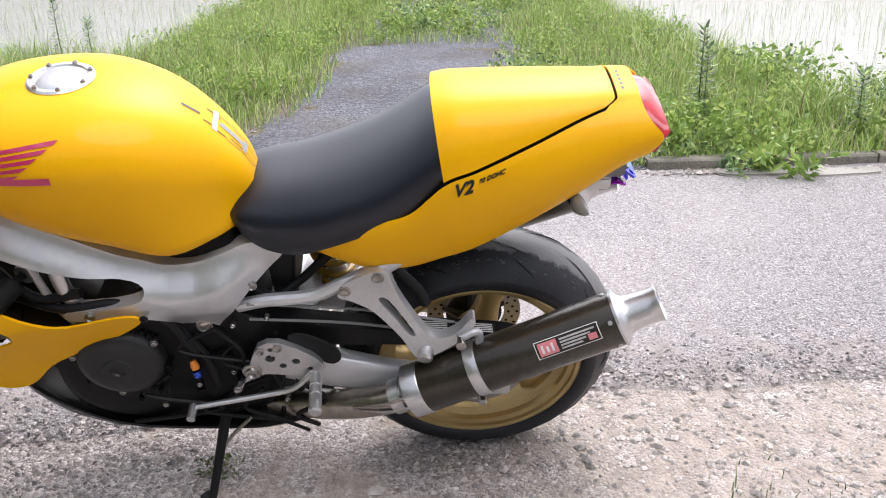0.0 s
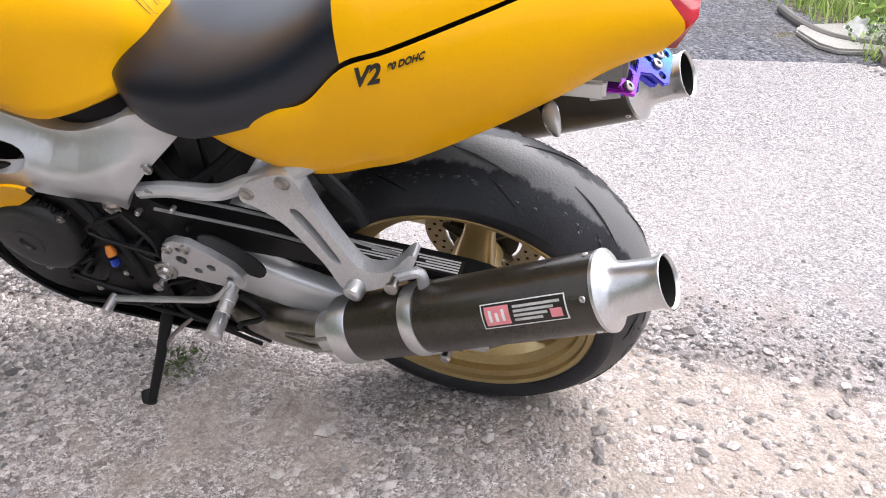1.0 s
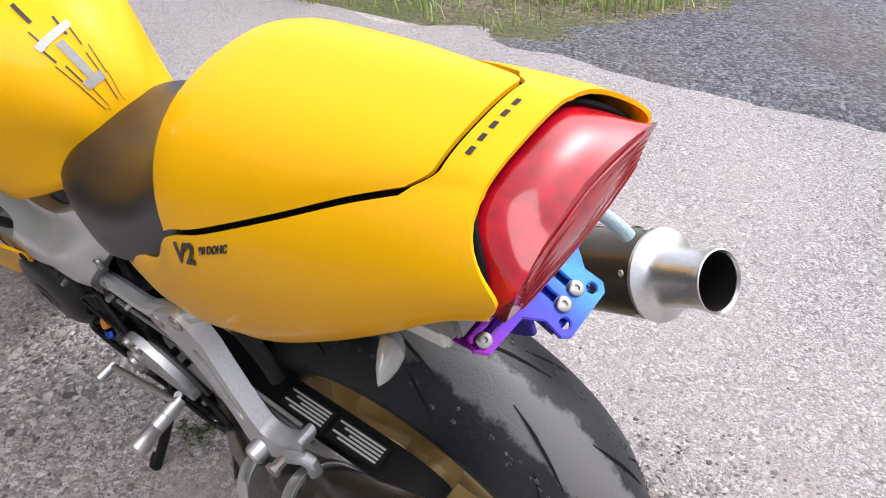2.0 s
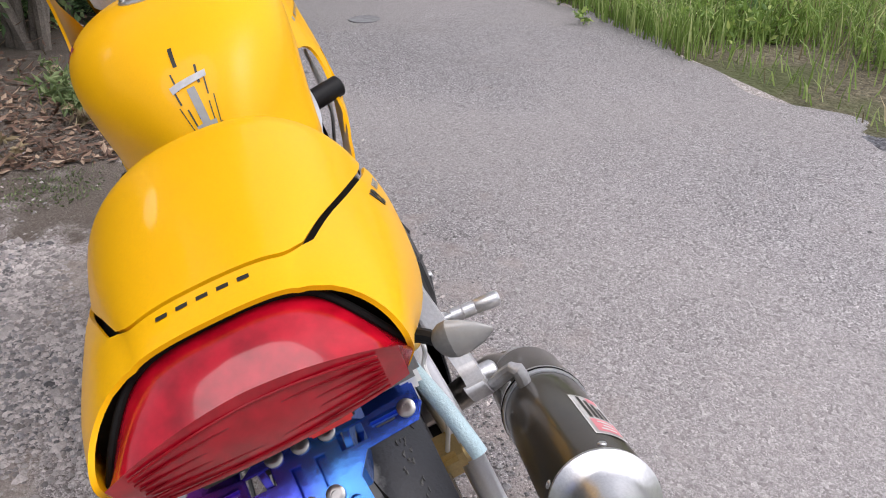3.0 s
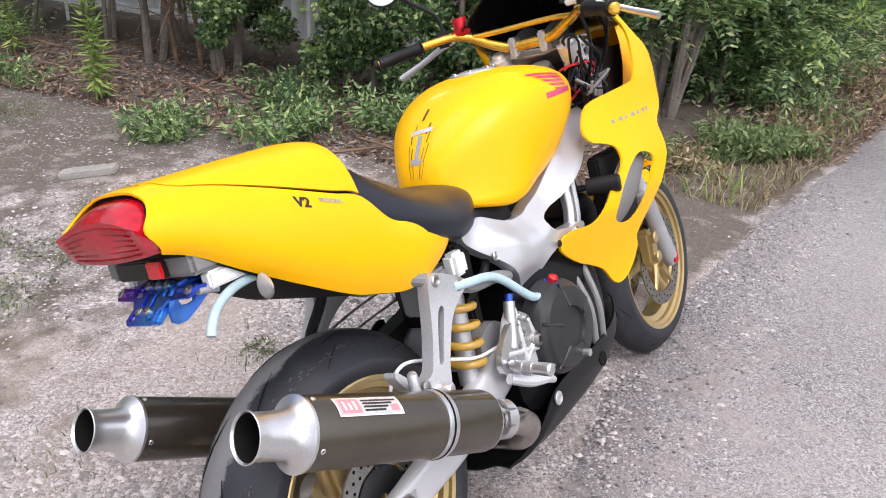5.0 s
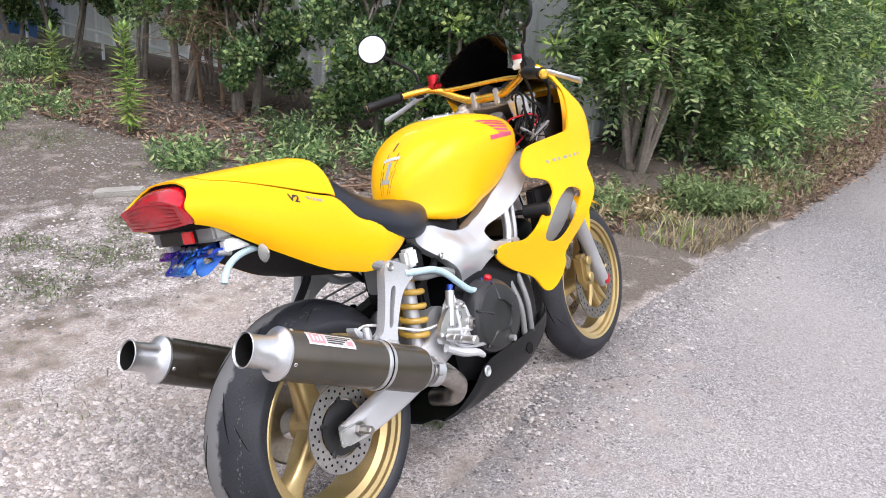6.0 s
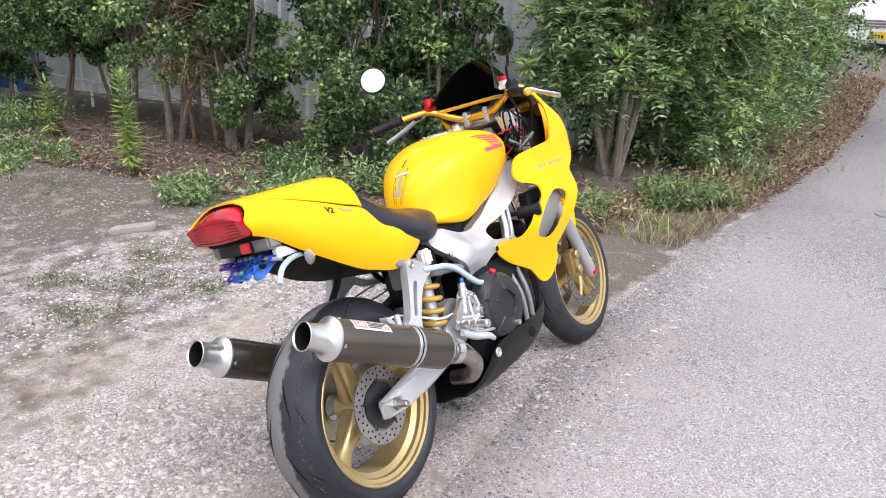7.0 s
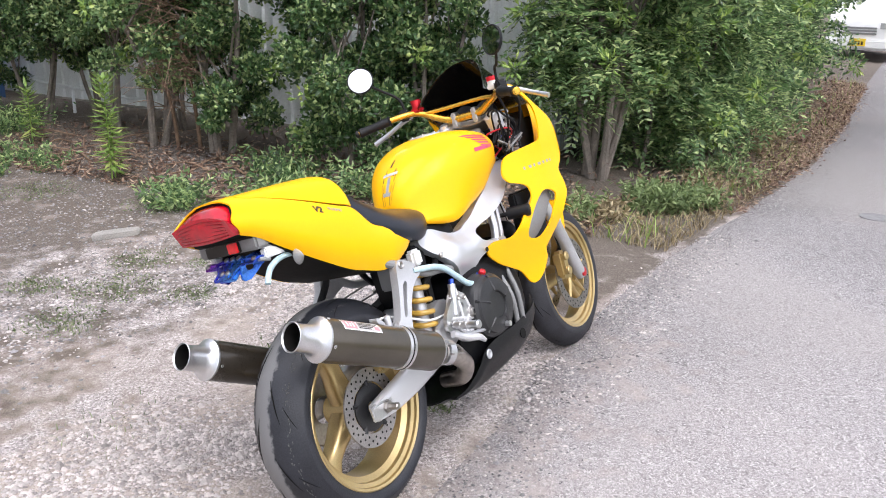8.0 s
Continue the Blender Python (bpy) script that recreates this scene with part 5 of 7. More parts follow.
for k in range(9):
    x, z = small.uniform(0.36, 0.7), small.uniform(0.34, 0.6)
    bm = bmesh.new()
    tube(bm, [(x, 0.15, z), (x + small.uniform(-0.08, 0.08), 0.16, z - 0.05), (x + small.uniform(-0.1, 0.1), 0.158, z - 0.1), (x + small.uniform(-0.12, 0.12), 0.14, z - 0.16)], small.uniform(0.003, 0.006), 7, 16)
    part("engine_hose", bm, PLASTIC, engine)
# thin pale tubes standing in for the highlight along the chain guard
for z in (0.585, 0.545):
    bm = bmesh.new()
    tube(bm, [(0.46, 0.148, z), (0.25, 0.15, z - 0.02), (0.06, 0.15, z - 0.065)], 0.003, 6, 12)
    part("guard_edge", bm, GREY_PLASTIC, guard)
# exhaust header and collector
bm = bmesh.new()
tube(bm, [(1.02, 0, 0.50), (1.03, 0.0, 0.42), (0.97, 0.0, 0.32), (0.88, 0.01, 0.27), (0.7, 0.04, 0.235), (0.45, 0.08, 0.235)], 0.022, 16, 40)
part("exhaust_header", bm, EXHAUST, bike)

# rear-set foot controls
def rearset(s):
    root = new("foot_control")
    root.parent = bike
    bm = bmesh.new()
    out = [(0.515, 0.368), (0.50, 0.366), (0.475, 0.43), (0.45, 0.495), (0.405, 0.505), (0.34, 0.462), (0.325, 0.425), (0.345, 0.405), (0.42, 0.415), (0.46, 0.412)]
    plate(bm, out, [dot(0.428, 0.462, 0.010), dot(0.405, 0.44, 0.007), dot(0.378, 0.452, 0.008), dot(0.425, 0.487, 0.005), dot(0.352, 0.428, 0.006), dot(0.502, 0.380, 0.004)], lambda x, z: 0.178, 0.014, 0, smooth=2, bevel=0.003, side=s)
    part("mount_plate", bm, ALU, root, "milled aluminium mounting plate")
    bm = bmesh.new()
    lathe(bm, [(0, 0.020), (0.005, 0.020), (0.007, 0.017), (0.007, 0.014), (0.013, 0.013), (0.014, 0.009), (0.009, 0.006)], (0.468, s * 0.176, 0.428), (0, s, 0), 18)
    part("pivot_bolt", bm, STEEL, root)
    for px, pz in ((0.445, 0.485), (0.41, 0.492), (0.505, 0.376)):
        bm = bmesh.new()
        lathe(bm, [(0, 0.009), (0.005, 0.009), (0.006, 0.007), (0.003, 0.004)], (px, s * 0.177, pz), (0, s, 0), 14)
        part("plate_bolt", bm, STEEL, root)
    bm = bmesh.new()
    lathe(bm, [(0, 0.009), (0.012, 0.009), (0.012, 0.0125), (0.03, 0.0125), (0.031, 0.011), (0.033, 0.0125), (0.052, 0.0125), (0.053, 0.011), (0.055, 0.0125), (0.092, 0.0135), (0.096, 0.010)], (0.34, s * 0.190, 0.425), (-0.05, s, -0.05), 18)
    part("footpeg", bm, ALU, root, "knurled aluminium footpeg")
    bm = bmesh.new()
    tube(bm, [(0.345, s * 0.188, 0.43), (0.39, s * 0.19, 0.385), (0.46, s * 0.19, 0.365), (0.60, s * 0.195, 0.342)], 0.006, 10, 16)
    part("lever", bm, ALU, root, "aluminium foot lever")
    bm = bmesh.new()
    tube(bm, [(0.60, s * 0.19, 0.342), (0.60, s * 0.225, 0.34)], 0.009, 12)
    part("toe_peg", bm, ALU, root)
    bm = bmesh.new()
    plate(bm, [(0.39, 0.50), (0.36, 0.515), (0.30, 0.475), (0.29, 0.44), (0.32, 0.43)], (), lambda x, z: 0.165, 0.004, 0, smooth=3, side=s)
    if s > 0:
        part("heel_guard", bm, PLASTIC, root, "black heel guard")
    if s < 0:
        bm = bmesh.new()
        tube(bm, [(0.415, -0.168, 0.535), (0.385, -0.172, 0.445)], 0.0125, 14)
        cyl = part("brake_cylinder", bm, ALU, root, "silver rear brake master cylinder")
        bm = bmesh.new()
        tube(bm, [(0.42, -0.168, 0.55), (0.414, -0.168, 0.533)], 0.009, 12)
        part("banjo_fitting", bm, BLUE, cyl, "blue fitting")
        bm = bmesh.new()
        tube(bm, [(0.385, -0.172, 0.445), (0.372, -0.176, 0.405)], 0.006, 10)
        part("push_rod", bm, STEEL, cyl)
        bm = bmesh.new()
        plate(bm, [(0.415, 0.522), (0.455, 0.48), (0.49, 0.452), (0.51, 0.41), (0.498, 0.352), (0.44, 0.34), (0.38, 0.372), (0.352, 0.42), (0.37, 0.47)], [dot(0.43, 0.47, 0.012), dot(0.462, 0.425, 0.015), dot(0.405, 0.43, 0.010), dot(0.43, 0.375, 0.012), dot(0.475, 0.375, 0.008)], lambda x, z: 0.172, 0.02, 0, smooth=2, bevel=0.003, side=-1)
        bracket = part("cast_bracket", bm, CAST_BRIGHT, root, "webbed cast bracket")
        for a, c in (((0.415, 0.52), (0.42, 0.35)), ((0.36, 0.44), (0.505, 0.40)), ((0.38, 0.375), (0.49, 0.45)), ((0.455, 0.48), (0.495, 0.355))):
            bm = bmesh.new()
            tube(bm, [(a[0], -0.175, a[1]), (c[0], -0.177, c[1])], 0.006, 8)
            part("bracket_web", bm, CAST_BRIGHT, bracket)
        for px, pz, r in ((0.462, 0.425, 0.010), (0.39, 0.40, 0.008), (0.485, 0.362, 0.008), (0.42, 0.505, 0.007)):
            bm = bmesh.new()
            lathe(bm, [(0, r), (0.006, r), (0.008, r * 0.7), (0.005, r * 0.4)], (px, -0.173, pz), (0, -1, 0), 12)
            part("bracket_bolt", bm, STEEL, bracket)
        bm = bmesh.new()
        tube(bm, [(0.33, -0.185, 0.40), (0.38, -0.2, 0.372), (0.44, -0.2, 0.352), (0.48, -0.19, 0.33)], [0.011, 0.012, 0.011, 0.008], 10, 14)
        part("brake_pedal", bm, CAST_BRIGHT, root, "cast brake pedal arm")


for s in (1, -1):
    rearset(s)
# side stand
stand = new("side_stand")
stand.parent = bike
bm = bmesh.new()
tube(bm, [(0.55, 0.125, 0.27), (0.56, 0.15, 0.235), (0.578, 0.195, 0.165), (0.597, 0.252, 0.09)], [0.013, 0.012, 0.010, 0.009], 12, 14)
part("stand_leg", bm, PLASTIC, stand, "black side stand leg")
bm = bmesh.new()
tube(bm, [(0.615, 0.235, 0.096), (0.592, 0.266, 0.087), (0.565, 0.29, 0.092)], [0.012, 0.016, 0.010], 10, 8, flat=0.4)
part("stand_foot", bm, PLASTIC, stand)
bm = bmesh.new()
tube(bm, [(0.50, 0.15, 0.25), (0.55, 0.17, 0.205), (0.575, 0.19, 0.17)], 0.004, 8, 12)
part("stand_spring", bm, STEEL, stand)

# belly pan
bm = bmesh.new()
rows = []
for x, zr, yr, zb, zl in keyed([(0.335, 0.196, 0.13, 0.180, 0.20), (0.38, 0.210, 0.15, 0.170, 0.21), (0.44, 0.248, 0.168, 0.165, 0.21), (0.52, 0.300, 0.178, 0.165, 0.21), (0.75, 0.308, 0.175, 0.18, 0.228), (0.88, 0.318, 0.155, 0.205, 0.27), (0.97, 0.33, 0.115, 0.245, 0.31), (1.01, 0.335, 0.085, 0.28, 0.325)], 26):
    sec = [(x, -yr, zr), (x, -yr * 0.97, zr * 0.6 + zb * 0.4), (x, -yr * 0.72, zb + 0.012), (x, -yr * 0.3, zb - 0.004), (x, yr * 0.3, zb - 0.004), (x, yr * 0.66, zb + 0.01), (x, yr * 0.84, zl)]
    rows.append(spline(sec, 26))
shell(bm, rows, 0.004)
pan = part("belly_pan", bm, PAN, bike, "dark carbon belly pan", 60)
bm = bmesh.new()
lathe(bm, [(0, 0.016), (0.003, 0.016), (0.005, 0.012), (0.002, 0.006)], (0.50, -0.178, 0.275), (0, -1, 0), 16)
part("pan_fastener", bm, ALU, pan)
bm = bmesh.new()
lathe(bm, [(0, 0.018), (0.003, 0.018), (0.0032, 0.006)], (0.74, -0.174, 0.262), (0, -1, 0), 20)
part("pan_hole", bm, BLACK_GAP, pan)

# ---- fairing ----
def fair_y(x, z):
    # widest beside the radiator, drawn in towards the nose and towards the bottom
    return 0.238 - 0.3 * max(0.0, (x - 1.22) / 0.3) ** 2 - 0.28 * max(0.0, 0.60 - z) - 0.055 * max(0.0, (1.0 - x) / 0.32) - 0.2 * max(0.0, z - 0.62) * min(1.0, max(0.0, (1.1 - x) / 0.18)) - 0.2 * max(0.0, z - 0.88) + 0.008 * math.sin((z - 0.55) * 16)


FAIR = [(0.878, 0.786), (0.888, 0.812), (0.93, 0.852), (1.0, 0.866), (1.075, 0.874), (1.113, 0.886), (1.138, 0.935), (1.14, 1.0), (1.095, 1.055), (1.068, 1.098), (1.085, 1.092), (1.16, 1.014), (1.255, 0.936), (1.298, 0.868), (1.27, 0.815), (1.225, 0.778), (1.19, 0.75), (1.20, 0.70), (1.195, 0.66), (1.145, 0.612), (1.08, 0.553), (1.01, 0.497), (1.025, 0.458), (0.985, 0.405), (0.945, 0.388), (0.908, 0.402), (0.862, 0.450), (0.80, 0.483),
        (0.745, 0.508), (0.685, 0.545), (0.658, 0.572), (0.668, 0.594), (0.71, 0.598), (0.785, 0.590), (0.835, 0.612), (0.89, 0.650), (0.937, 0.676), (0.962, 0.702), (0.96, 0.735), (0.925, 0.754), (0.893, 0.764)]
VENT = [(1.041, 0.701), (1.083, 0.691), (1.104, 0.668), (1.056, 0.622), (0.986, 0.558), (0.94, 0.548), (0.888, 0.566), (0.893, 0.608), (0.951, 0.658), (1.0, 0.690)]
for s in (1, -1):
    bm = bmesh.new()
    plate(bm, FAIR, [VENT], fair_y, 0.006, 0.03, smooth=3, bevel=0.0, side=s)
    fp = part("side_fairing", bm, YELLOW, bike, "yellow side fairing with a large vent", 50)
    bm = bmesh.new()
    big = [((x - 1.0) * 1.1 + 1.0, (z - 0.625) * 1.1 + 0.625) for x, z in VENT]
    plate(bm, big, (), lambda x, z: fair_y(x, z) - 0.03, 0.004, 0.03, smooth=3, side=s)
    part("vent_liner", bm, GREY_PLASTIC, fp, "dark grey vent liner")
    bm = bmesh.new()
    bolt(bm, (0.648, s * (fair_y(0.648, 0.585) + 0.001), 0.585), (0, s, 0), 0.008, 0.004)
    part("fairing_screw", bm, PLASTIC, fp)
    for k in range(7):
        bm = bmesh.new()
        x0 = 0.98 + 0.027 * k
        z0 = 0.795
        loft(bm, [[(x, s * (fair_y(x, z) + 0.0015), z) for z in (z0 - 0.004, z0 + 0.006)] for x in (x0, x0 + (0.016 if k % 2 else 0.01))], False)
        part("letter_bar", bm, DECAL_GREY, fp)
    # crash slider
    bm = bmesh.new()
    lathe(bm, [(0, 0.008), (0.05, 0.008), (0.05, 0.022), (0.128, 0.022), (0.132, 0.018)], (0.86, s * 0.11, 0.66), (0.35, s, -0.02), 20)
    slider = part("crash_slider", bm, PLASTIC, bike, "black crash slider")
    bm = bmesh.new()
    lathe(bm, [(0, 0.013), (0.012, 0.013), (0.012, 0.02), (0.03, 0.02)], (0.855, s * 0.10, 0.66), (0.35, s, -0.02), 16)
    part("slider_mount", bm, ALU, slider)
    # side radiators and pipes
    bm = bmesh.new()
    box(bm, 0.93, 1.12, s * 0.155 - 0.016, s * 0.155 + 0.016, 0.52, 0.72, 0.006)
    part("radiator", bm, PLASTIC, bike, "black side radiator")
    bm = bmesh.new()
    tube(bm, [(0.80, s * 0.135, 0.70), (0.79, s * 0.142, 0.62), (0.76, s * 0.14, 0.55)], 0.015, 12, 10)
    part("coolant_pipe", bm, ALU, bike)
    bm = bmesh.new()
    tube(bm, [(0.845, s * 0.135, 0.69), (0.82, s * 0.145, 0.60), (0.80, s * 0.13, 0.53)], 0.008, 10, 10)
    part("coolant_pipe", bm, ALU_DULL, bike)
# nose between the sides
bm = bmesh.new()
rows = []
for z, xf, w in keyed([(0.74, 1.40, 0.10), (0.82, 1.47, 0.13), (0.90, 1.47, 0.15), (0.97, 1.41, 0.155), (1.02, 1.33, 0.15)], 18):
    row = []
    for u in np.linspace(-1, 1, 21):
        row.append((1.22 + (xf - 1.22) * (1 - abs(u) ** 2.6), w * math.sin(u * math.pi / 2) * 1.05, z))
    rows.append(row)
loft(bm, rows, False)
nose = part("nose_fairing", bm, YELLOW, bike, "yellow nose fairing", 60)
bm = bmesh.new()
rings = []
for x, w, h in ((1.462, 0.11, 0.045), (1.478, 0.10, 0.04), (1.482, 0.05, 0.02)):
    rings.append([(x - 0.9 * abs(w * math.cos(a)) ** 2, w * math.cos(a), 0.86 + h * math.sin(a)) for a in np.linspace(0, 2 * math.pi, 24, endpoint=False)])
loft(bm, rings)
part("headlight", bm, LENS, nose, "clear headlight lens")
bm = bmesh.new()
box(bm, 1.12, 1.32, -0.13, 0.13, 0.78, 1.0, 0.03)
part("dash_panel", bm, PLASTIC, bike)
# smoked screen
bm = bmesh.new()
rows = []
for t in np.linspace(0, 1, 14):
    row = []
    for u in np.linspace(-1, 1, 25):
        k = 1 - 0.28 * t ** 2
        top = 1.02 + 0.215 * t * (1 - 0.6 * abs(u) ** 2.6)
        row.append((1.36 - 0.25 * t - 0.20 * abs(u) ** 2.2 * (1 - 0.2 * t), 0.205 * u * k, top))
    rows.append(row)
loft(bm, rows, False)
bmesh.ops.solidify(bm, geom=bm.faces[:], thickness=0.003)
screen = part("windscreen", bm, TINT, bike, "dark smoked windscreen", 60)

# ---- fork, bars, mirrors ----
fork = new("front_fork")
fork.parent = bike
for s in (1, -1):
    bm = bmesh.new()
    lathe(bm, [(-0.03, 0.018), (0.0, 0.026), (0.12, 0.027), (0.25, 0.029), (0.255, 0.032), (0.27, 0.032), (0.272, 0.022), (0.70, 0.0215), (0.74, 0.0215), (0.745, 0.018)], (1.422, s * 0.100, 0.305), (-0.43, 0, 0.9), 24)
    leg = part("fork_leg", bm, ALU_DULL, fork, "grey fork leg")
    bm = bmesh.new()
    lathe(bm, [(0, 0.022), (0.012, 0.022), (0.012, 0.014), (0.02, 0.014), (0.022, 0.02), (0.034, 0.019), (0.036, 0.008)], (1.43, s * 0.088, 0.297), (0, s, 0), 18)
    part("axle_slider", bm, RED, leg, "red anodised axle slider")
    bm = bmesh.new()
    box(bm, 1.29, 1.345, s * 0.084 - 0.024, s * 0.084 + 0.024, 0.31, 0.42, 0.012)
    for dz in (0.335, 0.395):
        lathe(bm, [(0, 0.018), (0.01, 0.018), (0.013, 0.014)], (1.318, s * 0.106, dz), (0, s, 0), 14)
    part("front_caliper", bm, GOLD, fork, "gold front brake caliper")
    bm = bmesh.new()
    tube(bm, [(1.33, s * 0.09, 0.42), (1.30, s * 0.09, 0.52), (1.25, s * 0.08, 0.65), (1.18, s * 0.07, 0.82)], 0.004, 8, 18)
    part("brake_hose", bm, PLASTIC, fork)
bm = bmesh.new()
plate(bm, [(-0.135, -0.03), (-0.13, 0.03), (-0.09, 0.045), (-0.03, 0.025), (0.03, 0.025), (0.09, 0.045), (0.13, 0.03), (0.135, -0.03), (0.06, -0.045), (0, -0.06), (-0.06, -0.045)], (), None, 0.022, 0, smooth=2, bevel=0.004,
      place=Matrix.Translation((1.075, 0, 0.985)) @ Matrix.Rotation(radians(-64), 4, "Y") @ Matrix.Rotation(radians(90), 4, "Z"))
part("top_yoke", bm, ALU, fork, "silver top yoke")
bm = bmesh.new()
rings = []
for a in np.linspace(radians(62), radians(128), 18):
    r = 0.318
    ring = []
    for u in np.linspace(-1, 1, 13):
        ring.append((1.43 + math.cos(a) * (r - 0.03 * abs(u) ** 2.5), 0.073 * u, 0.299 + math.sin(a) * (r - 0.03 * abs(u) ** 2.5)))
    rings.append(ring)
loft(bm, rings, False)
bmesh.ops.solidify(bm, geom=bm.faces[:], thickness=0.003)
for s in (1, -1):
    plate(bm, [(1.335, 0.47), (1.39, 0.38), (1.42, 0.39), (1.43, 0.46), (1.46, 0.56), (1.40, 0.585), (1.36, 0.54)], (), lambda x, z: 0.078, 0.004, 0, smooth=2, side=s)
part("front_mudguard", bm, YELLOW, bike, "yellow front mudguard", 50)

bars = new("handlebar")
bars.parent = bike
for s in (1, -1):
    bm = bmesh.new()
    dz = 0.0 if s > 0 else -0.013
    tube(bm, [(1.03, 0, 1.03), (1.03, s * 0.06, 1.032), (1.02, s * 0.11, 1.052), (0.99, s * 0.17, 1.088 + dz), (0.92, s * 0.215, 1.092 + dz), (0.815, s * 0.34, 1.071 + dz)], [0.0145, 0.0145, 0.013, 0.0115, 0.011, 0.011], 14, 30)
    part("bar", bm, GOLD_BAR, bars, "gold anodised bar")
    bm = bmesh.new()
    d = Vector((-0.088, s * 0.107, -0.018)).normalized()
    lathe(bm, [(0, 0.018), (0.004, 0.021), (0.008, 0.0165), (0.02, 0.0165), (0.07, 0.0155), (0.115, 0.0165), (0.12, 0.019), (0.124, 0.016)], Vector((0.896, s * 0.242, 1.088 + dz)), d, 20)
    part("grip", bm, PLASTIC, bars, "black rubber grip")
    bm = bmesh.new()
    lathe(bm, [(0, 0.014), (0.01, 0.014), (0.014, 0.009)], Vector((0.896, s * 0.242, 1.088 + dz)) + d * 0.126, d, 14)
    part("bar_end", bm, GOLD_BAR if s < 0 else PLASTIC, bars)
    bm = bmesh.new()
    box(bm, -0.018, 0.018, -0.02, 0.02, -0.022, 0.022, 0.006, Matrix.Translation((0.955, s * 0.215, 1.095)) @ Matrix.Rotation(s * radians(35), 4, "Z"))
    part("switch_block", bm, PLASTIC, bars, "black switch housing")
    bm = bmesh.new()
    tube(bm, [(0.985, s * 0.205, 1.088), (0.985, s * 0.26, 1.07), (0.975, s * 0.32, 1.045), (0.955, s * 0.385, 1.02)], [0.008, 0.006, 0.006, 0.007], 10, 16, flat=1.4)
    part("lever", bm, ALU, bars, "silver hand lever")
    bm = bmesh.new()
    box(bm, 0.965, 1.005, s * 0.17 - 0.018, s * 0.17 + 0.018, 1.095, 1.112, 0.004)
    tube(bm, [(0.985, s * 0.17, 1.10), (0.985, s * 0.17, 1.125)], 0.018, 16)
    res = part("fluid_reservoir", bm, WHITE if s < 0 else RED, bars, "red lever reservoir" if s > 0 else "white reservoir with red lid")
    bm = bmesh.new()
    tube(bm, [(0.985, s * 0.17, 1.125), (0.985, s * 0.17, 1.14)], 0.0195, 16)
    part("reservoir_lid", bm, RED, res)
    bm = bmesh.new()
    box(bm, 1.012, 1.048, s * 0.045 - 0.011, s * 0.045 + 0.011, 1.0, 1.056, 0.005)
    part("bar_clamp", bm, ALU, bars)
    # mirror
    bm = bmesh.new()
    mc = Vector((0.842, s * 0.287, 1.257 if s > 0 else 1.243))
    tube(bm, [(0.955, s * 0.205, 1.11), (0.945, s * 0.215, 1.16), (0.90, s * 0.25, 1.205 if s > 0 else 1.17), mc + Vector((0.012, -s * 0.03 if s > 0 else 0, -0.03))], 0.005, 10, 20)
    stem = part("mirror_stem", bm, PLASTIC, bars, "thin black mirror stem")
    ax = Vector((-0.86, -0.5, 0.26)).normalized() if s > 0 else Vector((-0.93, 0.36, 0.19)).normalized()
    bm = bmesh.new()
    lathe(bm, [(-0.016, 0.003), (-0.014, 0.03), (-0.006, 0.049), (0.002, 0.0505), (0.0045, 0.0485), (0.002, 0.045)], mc, ax, 36)
    shellm = part("mirror_housing", bm, PLASTIC, stem, "round black mirror housing")
    bm = bmesh.new()
    lathe(bm, [(0.001, 0.046), (0.0032, 0.0455), (0.0034, 0.001)], mc, ax, 36)
    gl = new("mirror_glass", finish("mirror_glass", bm, MIRROR))
    gl.parent = stem
    gl["label"] = "round mirror glass"
bm = bmesh.new()
tube(bm, [(1.0, 0.15, 1.082), (1.02, 0.08, 1.08), (1.02, -0.08, 1.078), (1.0, -0.15, 1.072)], 0.0075, 10, 12)
part("cross_bar", bm, GOLD_BAR, bars, "gold cross bar")
for k, pts in enumerate([[(0.96, 0.20, 1.09), (1.06, 0.15, 1.06), (1.14, 0.1, 0.98), (1.14, 0.08, 0.85)], [(0.96, -0.20, 1.09), (1.08, -0.20, 1.05), (1.16, -0.15, 0.98), (1.15, -0.1, 0.84)], [(0.97, -0.19, 1.09), (1.10, -0.16, 1.08), (1.20, -0.14, 1.0), (1.12, -0.12, 0.88)], [(0.97, -0.18, 1.09), (1.03, -0.17, 1.0), (1.06, -0.13, 0.9), (1.05, -0.1, 0.80)]]):
    bm = bmesh.new()
    tube(bm, pts, 0.0045, 8, 20)
    part("control_cable", bm, PLASTIC, bars)
wires = random.Random(5)
for k in range(14):
    bm = bmesh.new()
    q = Vector((1.02, -0.13, 0.93))
    tube(bm, [q + Vector((wires.uniform(-0.03, 0.10), wires.uniform(-0.04, 0.05), wires.uniform(-0.08, 0.09))) for _ in range(5)], wires.uniform(0.002, 0.0045), 6, 18)
    part("wiring_lead", bm, (PLASTIC, PLASTIC, ALU_DULL, PLASTIC, PLASTIC, GREY_PLASTIC, RED, PLASTIC, PLASTIC, BLUE, PLASTIC, ALU_DULL, PLASTIC, GREY_PLASTIC)[k % 14], bars)
for y, z in ((-0.105, 0.985), (0.105, 0.985)):
    bm = bmesh.new()
    lathe(bm, [(-0.03, 0.024), (-0.028, 0.03), (0.026, 0.03), (0.028, 0.018), (0.04, 0.016), (0.041, 0.004)], (1.045, y, z), (-0.4, 0, 0.92), 20)
    part("fork_clamp", bm, CAST_BRIGHT, bars, "bright fork clamp and cap")
bm = bmesh.new()
